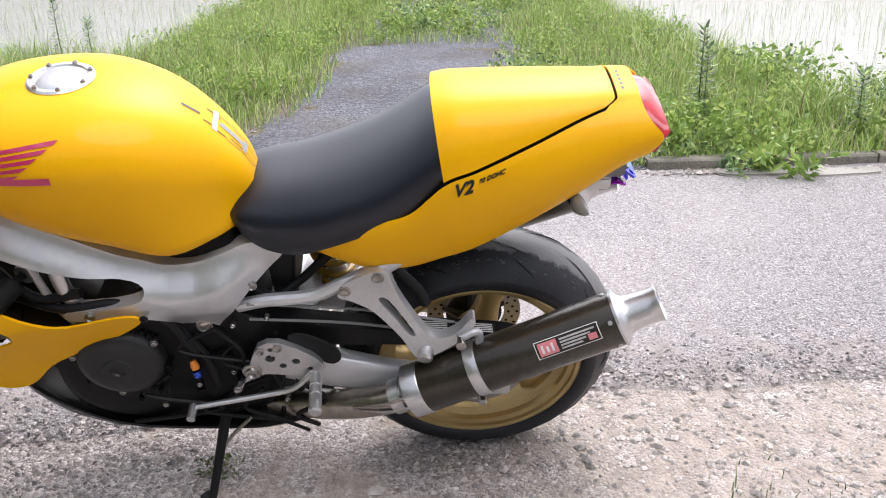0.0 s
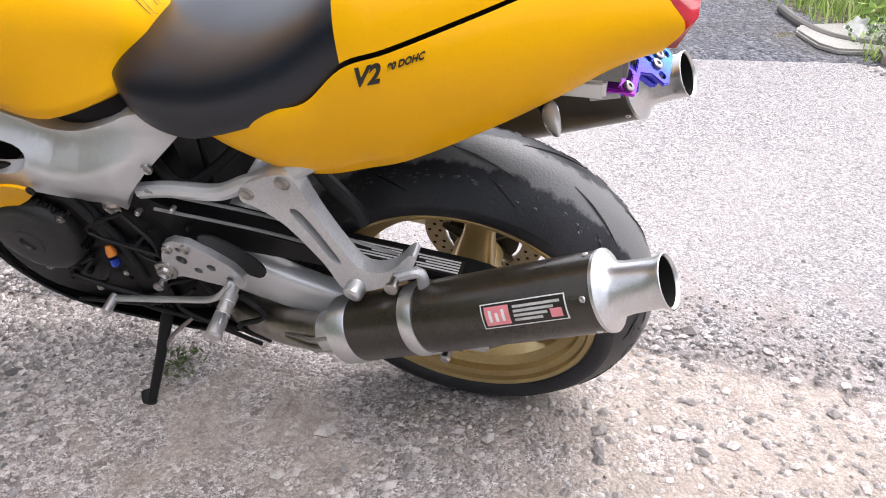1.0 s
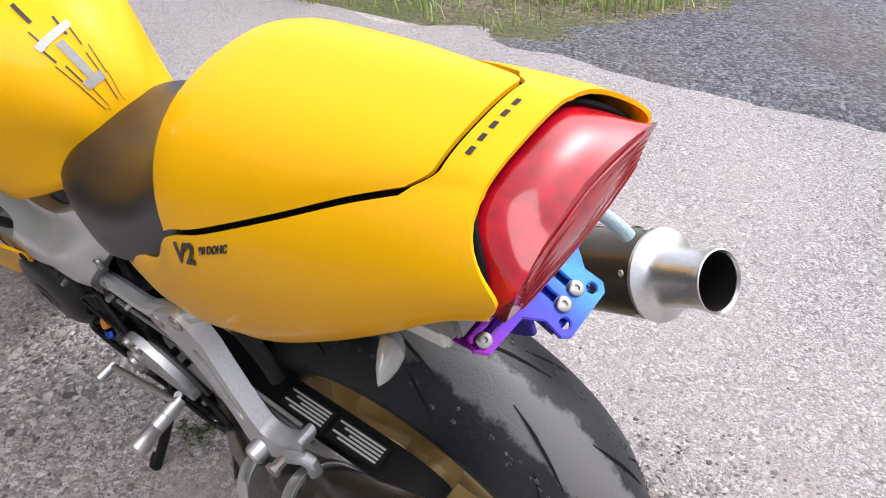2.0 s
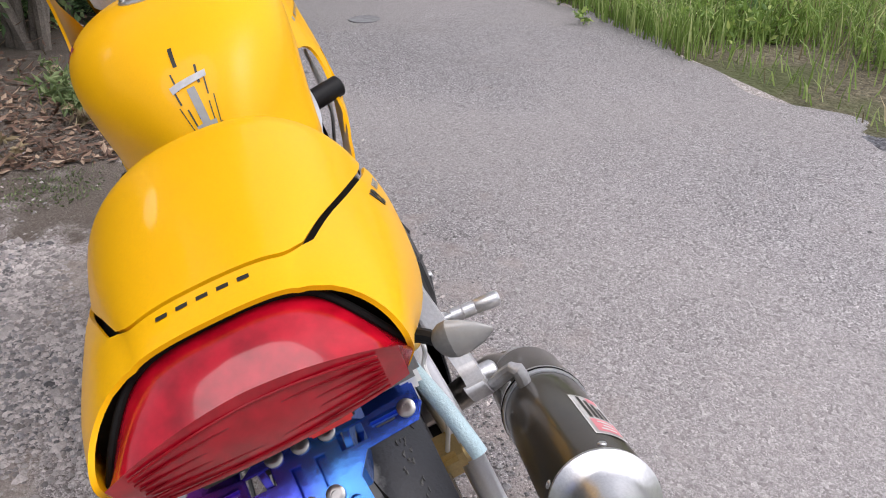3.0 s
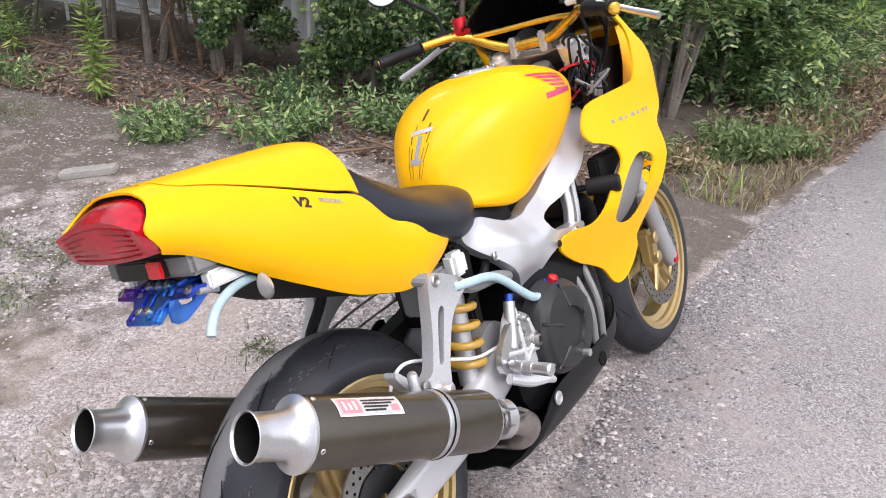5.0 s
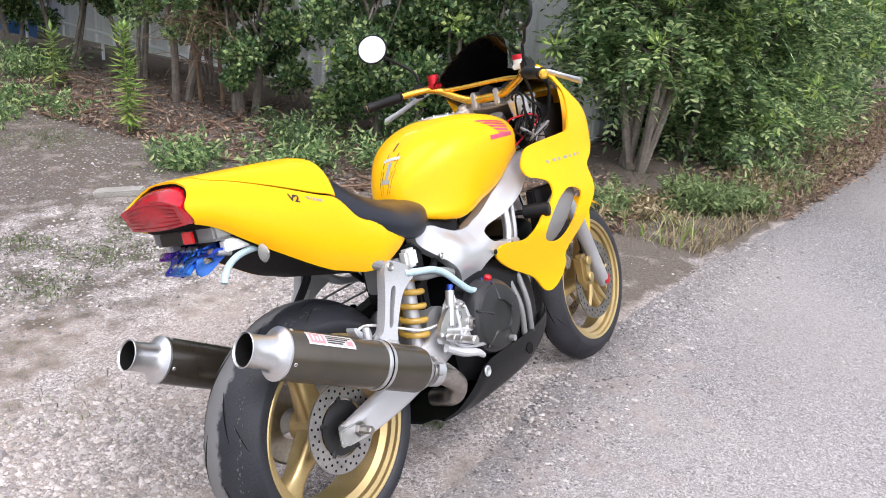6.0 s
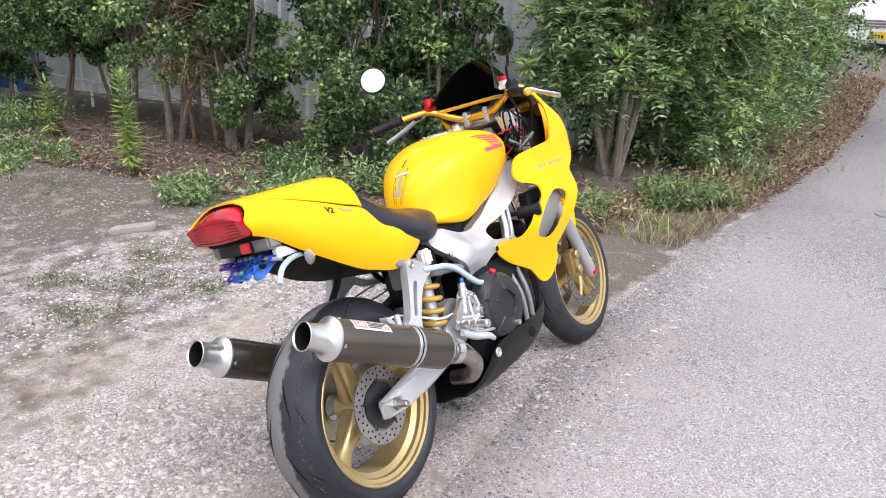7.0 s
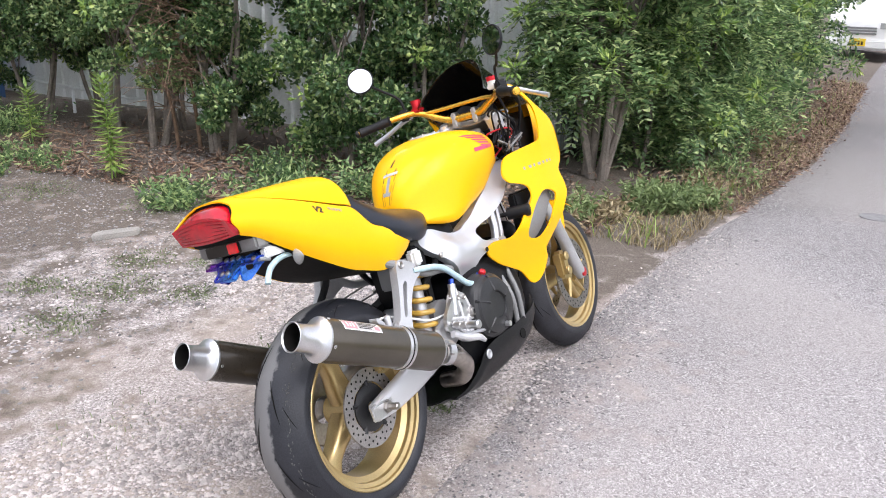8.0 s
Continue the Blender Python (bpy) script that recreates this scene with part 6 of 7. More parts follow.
lathe(bm, [(0, 0.038), (0.03, 0.042), (0.036, 0.04), (0.034, 0.036), (0.03, 0.002)], (1.12, 0.045, 1.02), (-0.8, 0, 0.5), 24)
lathe(bm, [(0, 0.038), (0.03, 0.042), (0.036, 0.04), (0.034, 0.036), (0.03, 0.002)], (1.12, -0.05, 1.02), (-0.8, 0, 0.5), 24)
part("instrument_dials", bm, PLASTIC, bike, "black instrument dials")


# ---- ground ----
rng = random.Random(11)


def edge(x):
    """Left edge of the road."""
    line = np.interp(x, [0.2, 1.6, 2.0, 3.0, 3.9, 5.3, 6.2, 8.9, 12.0, 14.0], [-0.12, 0.03, 0.045, 0.01, -0.075, -0.18, -0.22, -0.16, 0.03, 0.15])
    return float(line) + (0.03 * math.sin(x * 2.1) * math.sin(x * 0.77 + 1) + 0.02 * math.sin(x * 7.3)) * (0.35 if x > 1.5 else 1.0)


def path_left(y):
    return 1.15 + 0.1 * (y + 3) * 0.9 + 0.1 * math.sin(y * 1.7)


def path_right(y):
    return -0.75 + 0.05 * (y + 3) + 0.1 * math.sin(y * 1.3 + 1)


def sm(a, b, v):
    t = min(1, max(0, (v - a) / (b - a)))
    return t * t * (3 - 2 * t)


def paddy(x, y):
    """1 in the flooded fields, 0 on the causeway and the road side."""
    right = sm(-2.55, -3.05, x) * sm(-3.5, -4.0, y + 0.08 * (x + 3))
    left = sm(2.6, 3.1, x) * sm(-6.2, -6.9, y)
    return max(right, left)


def ground_z(x, y):
    h = -0.34 * paddy(x, y)
    d = math.hypot(x, y)
    if y < -2.4 and h > -0.02:
        h += 0.03 * noise.noise(Vector((x * 1.7, y * 1.7, 0)))
    if x > 2.2 and y > edge(x) + 0.15:
        h += 0.10 * sm(0.1, 1.2, y - edge(x) - 0.15) * sm(2.2, 3.2, x)
    return h


def axis_steps(lo, hi, fine, far):
    mid = list(np.arange(lo, hi + 1e-6, fine))
    a, b, s = lo, hi, fine
    left, right = [], []
    while a > -far:
        s *= 1.5
        a -= s
        left.append(a)
    s = fine
    while b < far:
        s *= 1.5
        b += s
        right.append(b)
    return left[::-1] + mid + right


xs, ys = axis_steps(-6, 9, 0.12, 420), axis_steps(-12, 8, 0.12, 420)
me = bpy.data.meshes.new("ground")
nx = len(xs)
me.from_pydata([(x, y, ground_z(x, y)) for y in ys for x in xs], [], [(j * nx + i, j * nx + i + 1, (j + 1) * nx + i + 1, (j + 1) * nx + i) for j in range(len(ys) - 1) for i in range(nx - 1)])
me.materials.append(GRAVEL)
me.materials.append(SOIL)


def mould(x, y):
    """How far the ground is leaf mould: under the hedge, along the lane, at the back."""
    under = 1.15 * sm(-0.3, 0.3, x - (2.45 - 0.1 * y)) if y > 0.5 else 0.0
    lane = 1.0 * sm(-0.3, 0.2, x - 1.65 - 0.3 * y) * sm(-0.05, 0.05, y - edge(min(x, 14)) + 0.02)
    return max(under, lane, sm(6.0, 7.5, y), 0.95 * sm(1.8, 3.2, y + 0.25 * (x - 1.3)), 0.62 * sm(0.9, 1.7, y - 0.2 * x))


def dusty(x, y):
    """How far the ground is smooth trodden dirt: behind the wheel, some spots in the yard, the lane's border."""
    d = sm(-0.42, -0.1, y) * sm(1.0, 0.6, y) * sm(0.12, -0.1, x) * 0.72
    for cx, cy, r in ((-0.15, 1.5, 0.35), (-0.4, 0.95, 0.4), (0.81, 1.36, 0.25), (1.2, 1.42, 0.3), (1.35, 2.25, 0.25), (0.2, 0.78, 0.22), (0.35, 0.3, 0.25), (0.6, 0.75, 0.16), (-0.5, 2.3, 0.35), (1.55, 0.6, 0.25)):
        d = max(d, 0.68 * sm(r * 1.3, r * 0.4, math.hypot((x - cx) * 0.7, y - cy)))
    return max(d, 0.5 * sm(0.42, 0.1, abs(y + 0.2)) * sm(2.4, 1.2, x))


mask = me.attributes.new("soil", "FLOAT", "POINT")
mask.data.foreach_set("value", [mould(v.co.x, v.co.y) for v in me.vertices])
mask = me.attributes.new("dust", "FLOAT", "POINT")
mask.data.foreach_set("value", [dusty(v.co.x, v.co.y) for v in me.vertices])
for f in me.polygons:
    f.material_index = 1 if f.center.y < -2.3 else 0
me.shade_smooth()
tagged(new("ground", me), "gravel yard and soil stretching away", "ground", kind="structure")


def strip(name, rows, mat, label, category):
    """A thin sheet laid over the ground from rows of points."""
    bm = bmesh.new()
    loft(bm, rows, False)
    ob = new(name, finish(name, bm, mat))
    return tagged(ob, label, category, kind="structure")


rows = []
for x in list(np.arange(-9, 14, 0.06)) + list(np.arange(14, 70, 1.0)):
    e = edge(x) if x < 14 else edge(14) + (x - 14) * 0.04
    far = -2.14 + 0.06 * math.sin(x * 3.1) + 0.04 * math.sin(x * 8.7)
    rows.append([(x, e + 0.01, -0.004), (x, e - 0.04, 0.007)] + [(x, e - 0.04 + (far + 0.04 - e) * t, 0.007 + 0.012 * math.sin(math.pi * t)) for t in np.linspace(0.1, 0.94, 9)] + [(x, far + 0.03, 0.009), (x, far - 0.12, 0.003), (x, far - 0.4, -0.02)])
road = strip("road", rows, ASPHALT, "worn pale grey asphalt lane", "road")
mask = road.data.attributes.new("dust", "FLOAT", "POINT")
mask.data.foreach_set("value", [dusty(v.co.x, v.co.y) for v in road.data.vertices])
rows = []
for y in list(np.arange(-2.0, -3.2, -0.03)) + list(np.arange(-3.2, -16, -0.12)):
    a, b = path_left(y) + 0.55 * sm(-3.2, -2.1, y), path_right(y) - 0.5 * sm(-3.2, -2.1, y)
    rows.append([(a + (b - a) * t, y, 0.004 + 0.02 * math.sin(math.pi * t) + 0.012 * noise.noise(Vector((a + (b - a) * t, y, 3)) * 3) + 0.006 * noise.noise(Vector((a + (b - a) * t, y, 9)) * 14) - 0.034 * sm(-2.32, -2.02, y)) for t in np.linspace(0, 1, 41)])
strip("gravel_path", rows, PATH_GRAVEL, "dark gravel path between the paddies", "path")
bm = bmesh.new()
bmesh.ops.create_grid(bm, x_segments=2, y_segments=2, size=1)
for v in bm.verts:
    v.co = Vector((v.co.x * 90, -60 + v.co.y * 57, -0.13))
tagged(new("water", finish("water", bm, WATER)), "shallow flooded paddy water", "water", kind="structure")


# loose stones
def stones(name, n, place, size, mat, label):
    vs, fs = [], []
    base = [(1, 0, 0), (0.3, 0.95, 0.05), (-0.8, 0.6, 0), (-0.85, -0.5, 0.05), (0.25, -0.9, 0), (0.1, 0.05, 0.75), (0.1, 0, -0.6)]
    tri = [(0, 1, 5), (1, 2, 5), (2, 3, 5), (3, 4, 5), (4, 0, 5), (1, 0, 6), (2, 1, 6), (3, 2, 6), (4, 3, 6), (0, 4, 6)]
    k = 0
    while k < n:
        x, y = place()
        if x is None:
            continue
        z = ground_z(x, y) + (0.010 if y < edge(x) and y > -2.2 and -9 < x < 14 else 0.0)
        s = size * rng.lognormvariate(0, 0.34)
        a, c0 = rng.uniform(0, 6.28), len(vs)
        ca, sa, ex = math.cos(a), math.sin(a), rng.uniform(0.6, 1.0)
        for p in base:
            px, py, pz = p[0] * rng.uniform(0.75, 1.2), p[1] * ex * rng.uniform(0.75, 1.2), p[2] * rng.uniform(0.6, 1.1)
            vs.append((x + s * (px * ca - py * sa), y + s * (px * sa + py * ca), z + s * (pz * 0.8 + 0.15)))
        fs += [tuple(c0 + i for i in t) for t in tri]
        k += 1
    ob = soup(name, vs, fs, mat)
    return tagged(ob, label, "gravel", kind="stuff")


def in_yard():
    x, y = rng.uniform(-1.6, 2.9), -0.3 + rng.random() ** 1.25 * 4.0
    if y < edge(x) - 0.1 and rng.random() > 0.15:
        return None, None
    damp = mould(x, y)
    if damp > 0.6 and rng.random() < (0.97 if x > 1.9 or y > 2.6 else 0.85):
        return None, None
    if y < 0.45 + 0.15 * x and rng.random() < (0.96 if x > 1.2 else 0.8):
        return None, None
    if damp > 0.3 and rng.random() < 0.5:
        return None, None
    if dusty(x, y) > rng.uniform(0.2, 0.8) and rng.random() < 0.85:
        return None, None
    if noise.noise(Vector((x * 1.1, y * 1.1, 7))) + rng.uniform(-0.25, 0.25) < -0.12:
        return None, None
    return x, y


def on_road():
    x = rng.uniform(-1.2, 3.4) if rng.random() < 0.75 else rng.uniform(-3, 6)
    return x, edge(x) - abs(rng.gauss(0, 0.62))


stones("gravel", 46000, in_yard, 0.0068, STONE, "loose pale gravel on the yard")
stones("coarse_gravel", 1600, in_yard, 0.0095, STONE, "larger pale stones lying on the gravel")


def in_mould():
    x, y = rng.uniform(-0.6, 3.2), rng.uniform(1.0, 5.0)
    return (x, y) if mould(x, y) > rng.uniform(0.3, 0.9) else (None, None)


def in_loose():
    x, y = in_yard()
    return (None, None) if x is None or dusty(x, y) > 0.15 else (x, y)


stones("mould_gravel", 12000, in_mould, 0.0068, DARK_STONE, "dark stones in the damp earth of the yard")
stones("dark_gravel", 12000, in_loose, 0.0062, DARK_STONE, "darker stones among the pale gravel")
stones("road_grit", 12000, on_road, 0.0044, DARK_STONE, "scattered dark grit on the asphalt")
stones("pale_grit", 17000, on_road, 0.0038, STONE, "scattered pale grit on the asphalt")


def on_path():
    y = -2.2 - rng.random() ** 1.4 * 6
    return rng.uniform(path_right(y) - 0.3, path_left(y) + 0.2), y


stones("path_gravel", 12000, on_path, 0.0068, DARK_STONE, "crushed dark gravel on the path")


# ---- roadside kerb ----
def kerb(x0, x1):
    bm = bmesh.new()
    rows = []
    for x in np.linspace(x0, x1, 14):
        w = 0.006 * noise.noise(Vector((x * 3, 0, 5)))
        rows.append([(x, -2.27 + w, -0.02), (x, -2.27 + w, 0.04), (x, -2.28 + w, 0.05), (x, -2.36, 0.05 + w), (x, -2.37, 0.04), (x, -2.37, -0.02)])
    loft(bm, rows)
    ob = new("kerb", finish("kerb", bm, KERB))
    return tagged(ob, "low weathered concrete kerb beside the grass", "kerb", "kerb stones")


for k in range(6):
    kerb(-1.06 - 1.2 * k - 1.19, -1.06 - 1.2 * k)


def slab(name, cx, cy, lx, ly, h, turn, mat, label, category, seed):
    r = random.Random(seed)
    bm = bmesh.new()
    outline = [(-lx, -ly), (-lx * 0.2, -ly * 1.15), (lx, -ly * 0.9), (lx * 1.05, ly * 0.2), (lx * 0.8, ly), (-lx * 0.3, ly * 0.95), (-lx * 1.1, ly * 0.7)]
    outline = [(x * r.uniform(0.85, 1.1), y * r.uniform(0.85, 1.1)) for x, y in outline]
    plate(bm, outline, (), None, h, 0, smooth=2, bevel=min(0.012, h * 0.3), place=Matrix.Translation((cx, cy, ground_z(cx, cy) - 0.004)) @ Matrix.Rotation(turn, 4, "Z") @ Matrix.Rotation(radians(90), 4, "X"))
    ob = new(name, finish(name, bm, mat))
    zs = [v.co.z for v in ob.data.vertices]
    shift = ground_z(cx, cy) - 0.004 - min(zs)
    for v in ob.data.vertices:
        v.co.z += shift
    return tagged(ob, label, category)


slab("flat_stone", 1.33, 2.84, 0.13, 0.05, 0.035, -0.4, CONCRETE, "pale flat stone lying on the gravel", "stone", 3)
for k, (x, y, a, b) in enumerate([(-1.55, -2.14, 0.16, 0.05), (-1.98, -2.11, 0.2, 0.06), (-2.45, -2.08, 0.18, 0.05)]):
    slab("concrete_patch", x, y, a, b, 0.022, 0.1 * k, CONCRETE, "pale crumbled concrete beside the kerb", "concrete", 20 + k)
bm = bmesh.new()
lathe(bm, [(-0.01, 0.10), (0.004, 0.10), (0.006, 0.094), (0.004, 0.088), (0.005, 0.03), (0.003, 0.002)], (4.4, -0.875, 0.018), (0, 0, 1), 28)
tagged(new("valve_cover", finish("valve_cover", bm, IRON)), "small round valve cover set in the asphalt", "manhole")


slab("broken_slab", -1.05, -2.62, 0.28, 0.2, 0.03, 0.5, CONCRETE, "broken grey concrete slab beside the path", "concrete", 31)
bm = bmesh.new()
tube(bm, [(-0.72, -3.0, 0.03), (-0.80, -2.75, 0.025), (-0.92, -2.55, 0.025), (-1.15, -2.46, 0.025), (-1.45, -2.44, 0.03)], 0.022, 10, 24)
tagged(new("old_hose", finish("old_hose", bm, material("grey_hose", (0.13, 0.12, 0.11), 0.8))), "old grey hose lying round the slab", "hose")
bm = bmesh.new()
rows = []
for i in range(9):
    rows.append([(-1.12 + 0.018 * i + 0.02 * math.sin(j), -2.80 + 0.04 * j + 0.02 * math.sin(i * 2), 0.02 + 0.05 * math.sin(i * 0.39) * math.sin(j * 0.52) * (1 + 0.4 * math.sin(i * 2.1 + j * 1.7)) + 0.01) for j in range(7)])
loft(bm, rows, False)
bmesh.ops.solidify(bm, geom=bm.faces[:], thickness=0.003)
tagged(new("plastic_bag", finish("plastic_bag", bm, WHITE, 80)), "crumpled white plastic bag on the verge", "bag")


# ---- plants ----
def leaf_quads(vs, fs, p, d, side, L, W):
    """One leaf: base, two sides, tip, folded along its rib."""
    b0 = len(vs)
    up = d.cross(side)
    vs += [p, p + d * L * 0.45 + side * W + up * W * 0.35, p + d * L, p + d * L * 0.45 - side * W + up * W * 0.35]
    fs += [(b0, b0 + 1, b0 + 2), (b0, b0 + 2, b0 + 3)]


def rand_dir(r, zmin=-1.0):
    while True:
        v = Vector((r.uniform(-1, 1), r.uniform(-1, 1), r.uniform(zmin, 1)))
        if 0.05 < v.length < 1:
            return v.normalized()


def shrub(x, y, height, spread, leaves, mat, seed, low=0.5, leaf=0.05, stems=4, clumps=34, label="dense evergreen shrub with bare lower stems", thick=0.035, width=0.35, young=0, spray=False):
    """Several leaning stems that fork into twigs, and a crown of leaf clumps with gaps."""
    r = random.Random(seed)
    z0 = ground_z(x, y)
    root = thing("shrub", label, "shrub", "hedge shrubs")
    root.location = (x, y, z0)
    centres = []
    for _ in range(clumps):
        v = rand_dir(r)
        q = r.random() ** 0.4
        zc = low + (height - low) * r.random() ** 0.9
        k = 1.0 if zc > low + 0.25 else 0.85
        centres.append(Vector((v.x * spread * q * k, v.y * spread * q * k, zc)))
    for k in range(stems):
        bm = bmesh.new()
        a = r.uniform(0, 6.28)
        base = Vector((0.12 * math.cos(a) * r.random(), 0.12 * math.sin(a) * r.random(), -0.03))
        top = Vector((spread * 0.45 * math.cos(a), spread * 0.45 * math.sin(a), height * r.uniform(0.55, 0.8)))
        m1 = base.lerp(top, 0.35) + Vector((r.uniform(-0.07, 0.07), r.uniform(-0.07, 0.07), 0))
        m2 = base.lerp(top, 0.7) + Vector((r.uniform(-0.09, 0.09), r.uniform(-0.09, 0.09), 0))
        tube(bm, [base, m1, m2, top], [thick, thick * 0.75, thick * 0.5, thick * 0.25], 8, 12)
        for c in r.sample(centres, min(len(centres), 7)):
            s = base.lerp(top, r.uniform(0.3, 0.8))
            mid = s.lerp(c, 0.5) + Vector((r.uniform(-0.06, 0.06), r.uniform(-0.06, 0.06), r.uniform(-0.02, 0.06)))
            tube(bm, [s, mid, c], [thick * 0.35, thick * 0.22, thick * 0.1], 5, 6)
        part("stem", bm, BARK, root, "crooked grey-brown stem")
    vs, fs = [], []
    n = leaves // clumps
    for c in centres:
        rad = r.uniform(0.10, 0.2) * (0.6 + spread * 0.6)
        if spray:
            # arching shoots that carry pairs of long leaflets
            for _ in range(n // 15):
                v = rand_dir(r)
                p = c + Vector((v.x, v.y, v.z * 0.8)) * rad * r.random() ** 0.5
                out = (v + Vector((0, 0, 0.25)) + rand_dir(r) * 0.3).normalized()
                reach = leaf * r.uniform(2.2, 3.8)
                side = out.cross(Vector((0, 0, 1)) + rand_dir(r) * 0.3).normalized()
                for k in range(15):
                    t = (k // 2 + 1) / 8
                    q = p + out * reach * t + Vector((0, 0, -0.45 * reach * t * t))
                    lean = side * (1 if k % 2 else -1) if k < 14 else out * 2
                    d = (out * 0.55 + lean + Vector((0, 0, -0.3 * t)) + rand_dir(r) * 0.25).normalized()
                    leaf_quads(vs, fs, q, d, d.cross(out.cross(side) + rand_dir(r) * 0.3).normalized(), leaf * r.uniform(0.75, 1.15), leaf * width * r.uniform(0.85, 1.15))
            continue
        for _ in range(n):
            v = rand_dir(r)
            p = c + Vector((v.x, v.y, v.z * 0.8)) * rad * r.random() ** 0.5
            d = (v * 0.7 + rand_dir(r) * 0.8 + Vector((0, 0, 0.15))).normalized()
            leaf_quads(vs, fs, p, d, d.cross(rand_dir(r)).normalized(), leaf * r.uniform(0.6, 1.3), leaf * width * r.uniform(0.8, 1.2))
    cr = soup("crown", vs, fs, mat, root)
    # bright shoots; the lane hedge has more, standing in for its highlights
    if young:
        vs, fs = [], []
        for _ in range(young):
            c = r.choice(centres)
            c = c + Vector((c.x, c.y, 0)).normalized() * r.uniform(0.1, 0.28) + rand_dir(r) * 0.06
            for _ in range(26):
                v = rand_dir(r)
                d = (v + Vector((0, 0, 0.2))).normalized()
                leaf_quads(vs, fs, c + v * 0.08 * r.random(), d, d.cross(rand_dir(r)).normalized(), leaf * r.uniform(0.8, 1.4), leaf * width)
        part_ob = soup("young_growth", vs, fs, LEAF_BRIGHT, root)
        part_ob["label"], part_ob["kind"] = "bright young shoots, extra ones standing for highlights", "stuff"
    return root


HEDGE = [(3.35, 7.5, 2.6, 0.85, LEAF_DARK, 0.3), (3.2, 6.35, 2.4, 0.7, LEAF_DARK, 0.6), (3.3, 5.5, 2.5, 0.62, LEAF_MID, 0.8), (3.05, 4.5, 2.6, 0.66, LEAF_MID, 0.5), (3.2, 3.85, 2.6, 0.62, LEAF_DARK, 0.25), (3.3, 2.6, 2.6, 0.55, LEAF_DARK, 0.12), (3.55, 2.05, 2.4, 0.42, LEAF_DARK, 0.1),
         (3.7, 3.2, 2.5, 0.35, LEAF_DARK, 0.9), (3.75, 4.95, 2.5, 0.4, LEAF_DARK, 0.6), (3.6, 6.0, 2.5, 0.45, LEAF_DARK, 0.5),
         ]
LANE_HEDGE = [(4.1, 1.0, 2.7, 0.68, LEAF_MID, 0.62), (4.75, 0.86, 2.6, 0.62, LEAF_MID, 0.2), (5.4, 0.80, 2.5, 0.6, LEAF_MID, 0.12), (6.2, 0.78, 2.6, 0.7, LEAF_MID, 0.08), (7.2, 0.72, 2.6, 0.75, LEAF_MID, 0.08), (8.4, 0.75, 2.6, 0.8, LEAF_MID, 0.08), (9.8, 0.85, 2.6, 0.85, LEAF_DARK, 0.08), (11.4, 1.0, 2.6, 0.9, LEAF_DARK, 0.08), (13.2, 1.25, 2.6, 0.9, LEAF_DARK, 0.08), (15.2, 1.75, 2.6, 0.8, LEAF_DARK, 0.08),
              ]
BACK_HEDGE = [(2.0, 9.5, 3.9, 1.3, LEAF_DARK, 0.2), (0.2, 9.8, 4.6, 1.5, LEAF_DARK, 0.2), (-1.8, 9.6, 4.2, 1.4, LEAF_DARK, 0.2), (-3.8, 9.8, 4.8, 1.5, LEAF_DARK, 0.2), (-5.9, 9.6, 4.4, 1.4, LEAF_DARK, 0.2)]
for k, (x, y, h, s, mat, low) in enumerate(HEDGE + LANE_HEDGE + BACK_HEDGE):
    broad = 10 <= k < 20
    shrub(x, y, h, s, ((36000 if broad else 26000) if x < 7 else 9000) if y < 9 else 9000, mat, 100 + k, low, (0.062 if x < 7 else 0.08) if broad else 0.043 if y < 9 else 0.13, 7 if k == 10 else 3, 84, thick=0.034 if k in (3, 4, 10) else 0.022, width=0.2 if broad else 0.36, spray=broad and x < 9, young=26 if k in (10, 11, 12, 13, 14, 3) else 8,
          label="leafy shrub with long drooping leaves" if broad else "dense evergreen shrub with bare lower stems")


def herb(x, y, h, n, seed, name="tall_weed", label="upright weed with narrow whorled leaves", mat=LEAF_BRIGHT, L=0.12):
    r = random.Random(seed)
    z = ground_z(x, y)
    root = thing(name, label, "weed", "weeds")
    root.location = (x, y, z)
    bm = bmesh.new()
    tube(bm, [(0, 0, -0.02), (0.01, 0.01, h * 0.5), (0.01, 0.01, h)], [0.007, 0.005, 0.002], 6, 8)
    part("stem", bm, mat, root)
    vs, fs = [], []
    for k in range(n):
        t = 0.12 + 0.88 * k / n
        a = k * 2.4
        d = Vector((math.cos(a), math.sin(a), 0.95 * t * t - 0.22 + r.uniform(-0.25, 0.25))).normalized()
        leaf_quads(vs, fs, Vector((0.01, 0.01, h * t)), d, d.cross(Vector((0, 0, 1))).normalized(), L * (1.15 - 0.45 * t) * r.uniform(0.45, 1.25), L * 0.1)
    soup("leaves", vs, fs, mat, root)
    return root


herb(2.22, 4.05, 0.76, 130, 1, L=0.16)
herb(2.30, 4.12, 0.5, 70, 4, L=0.14)
herb(2.66, 5.7, 0.48, 80, 2, L=0.16)


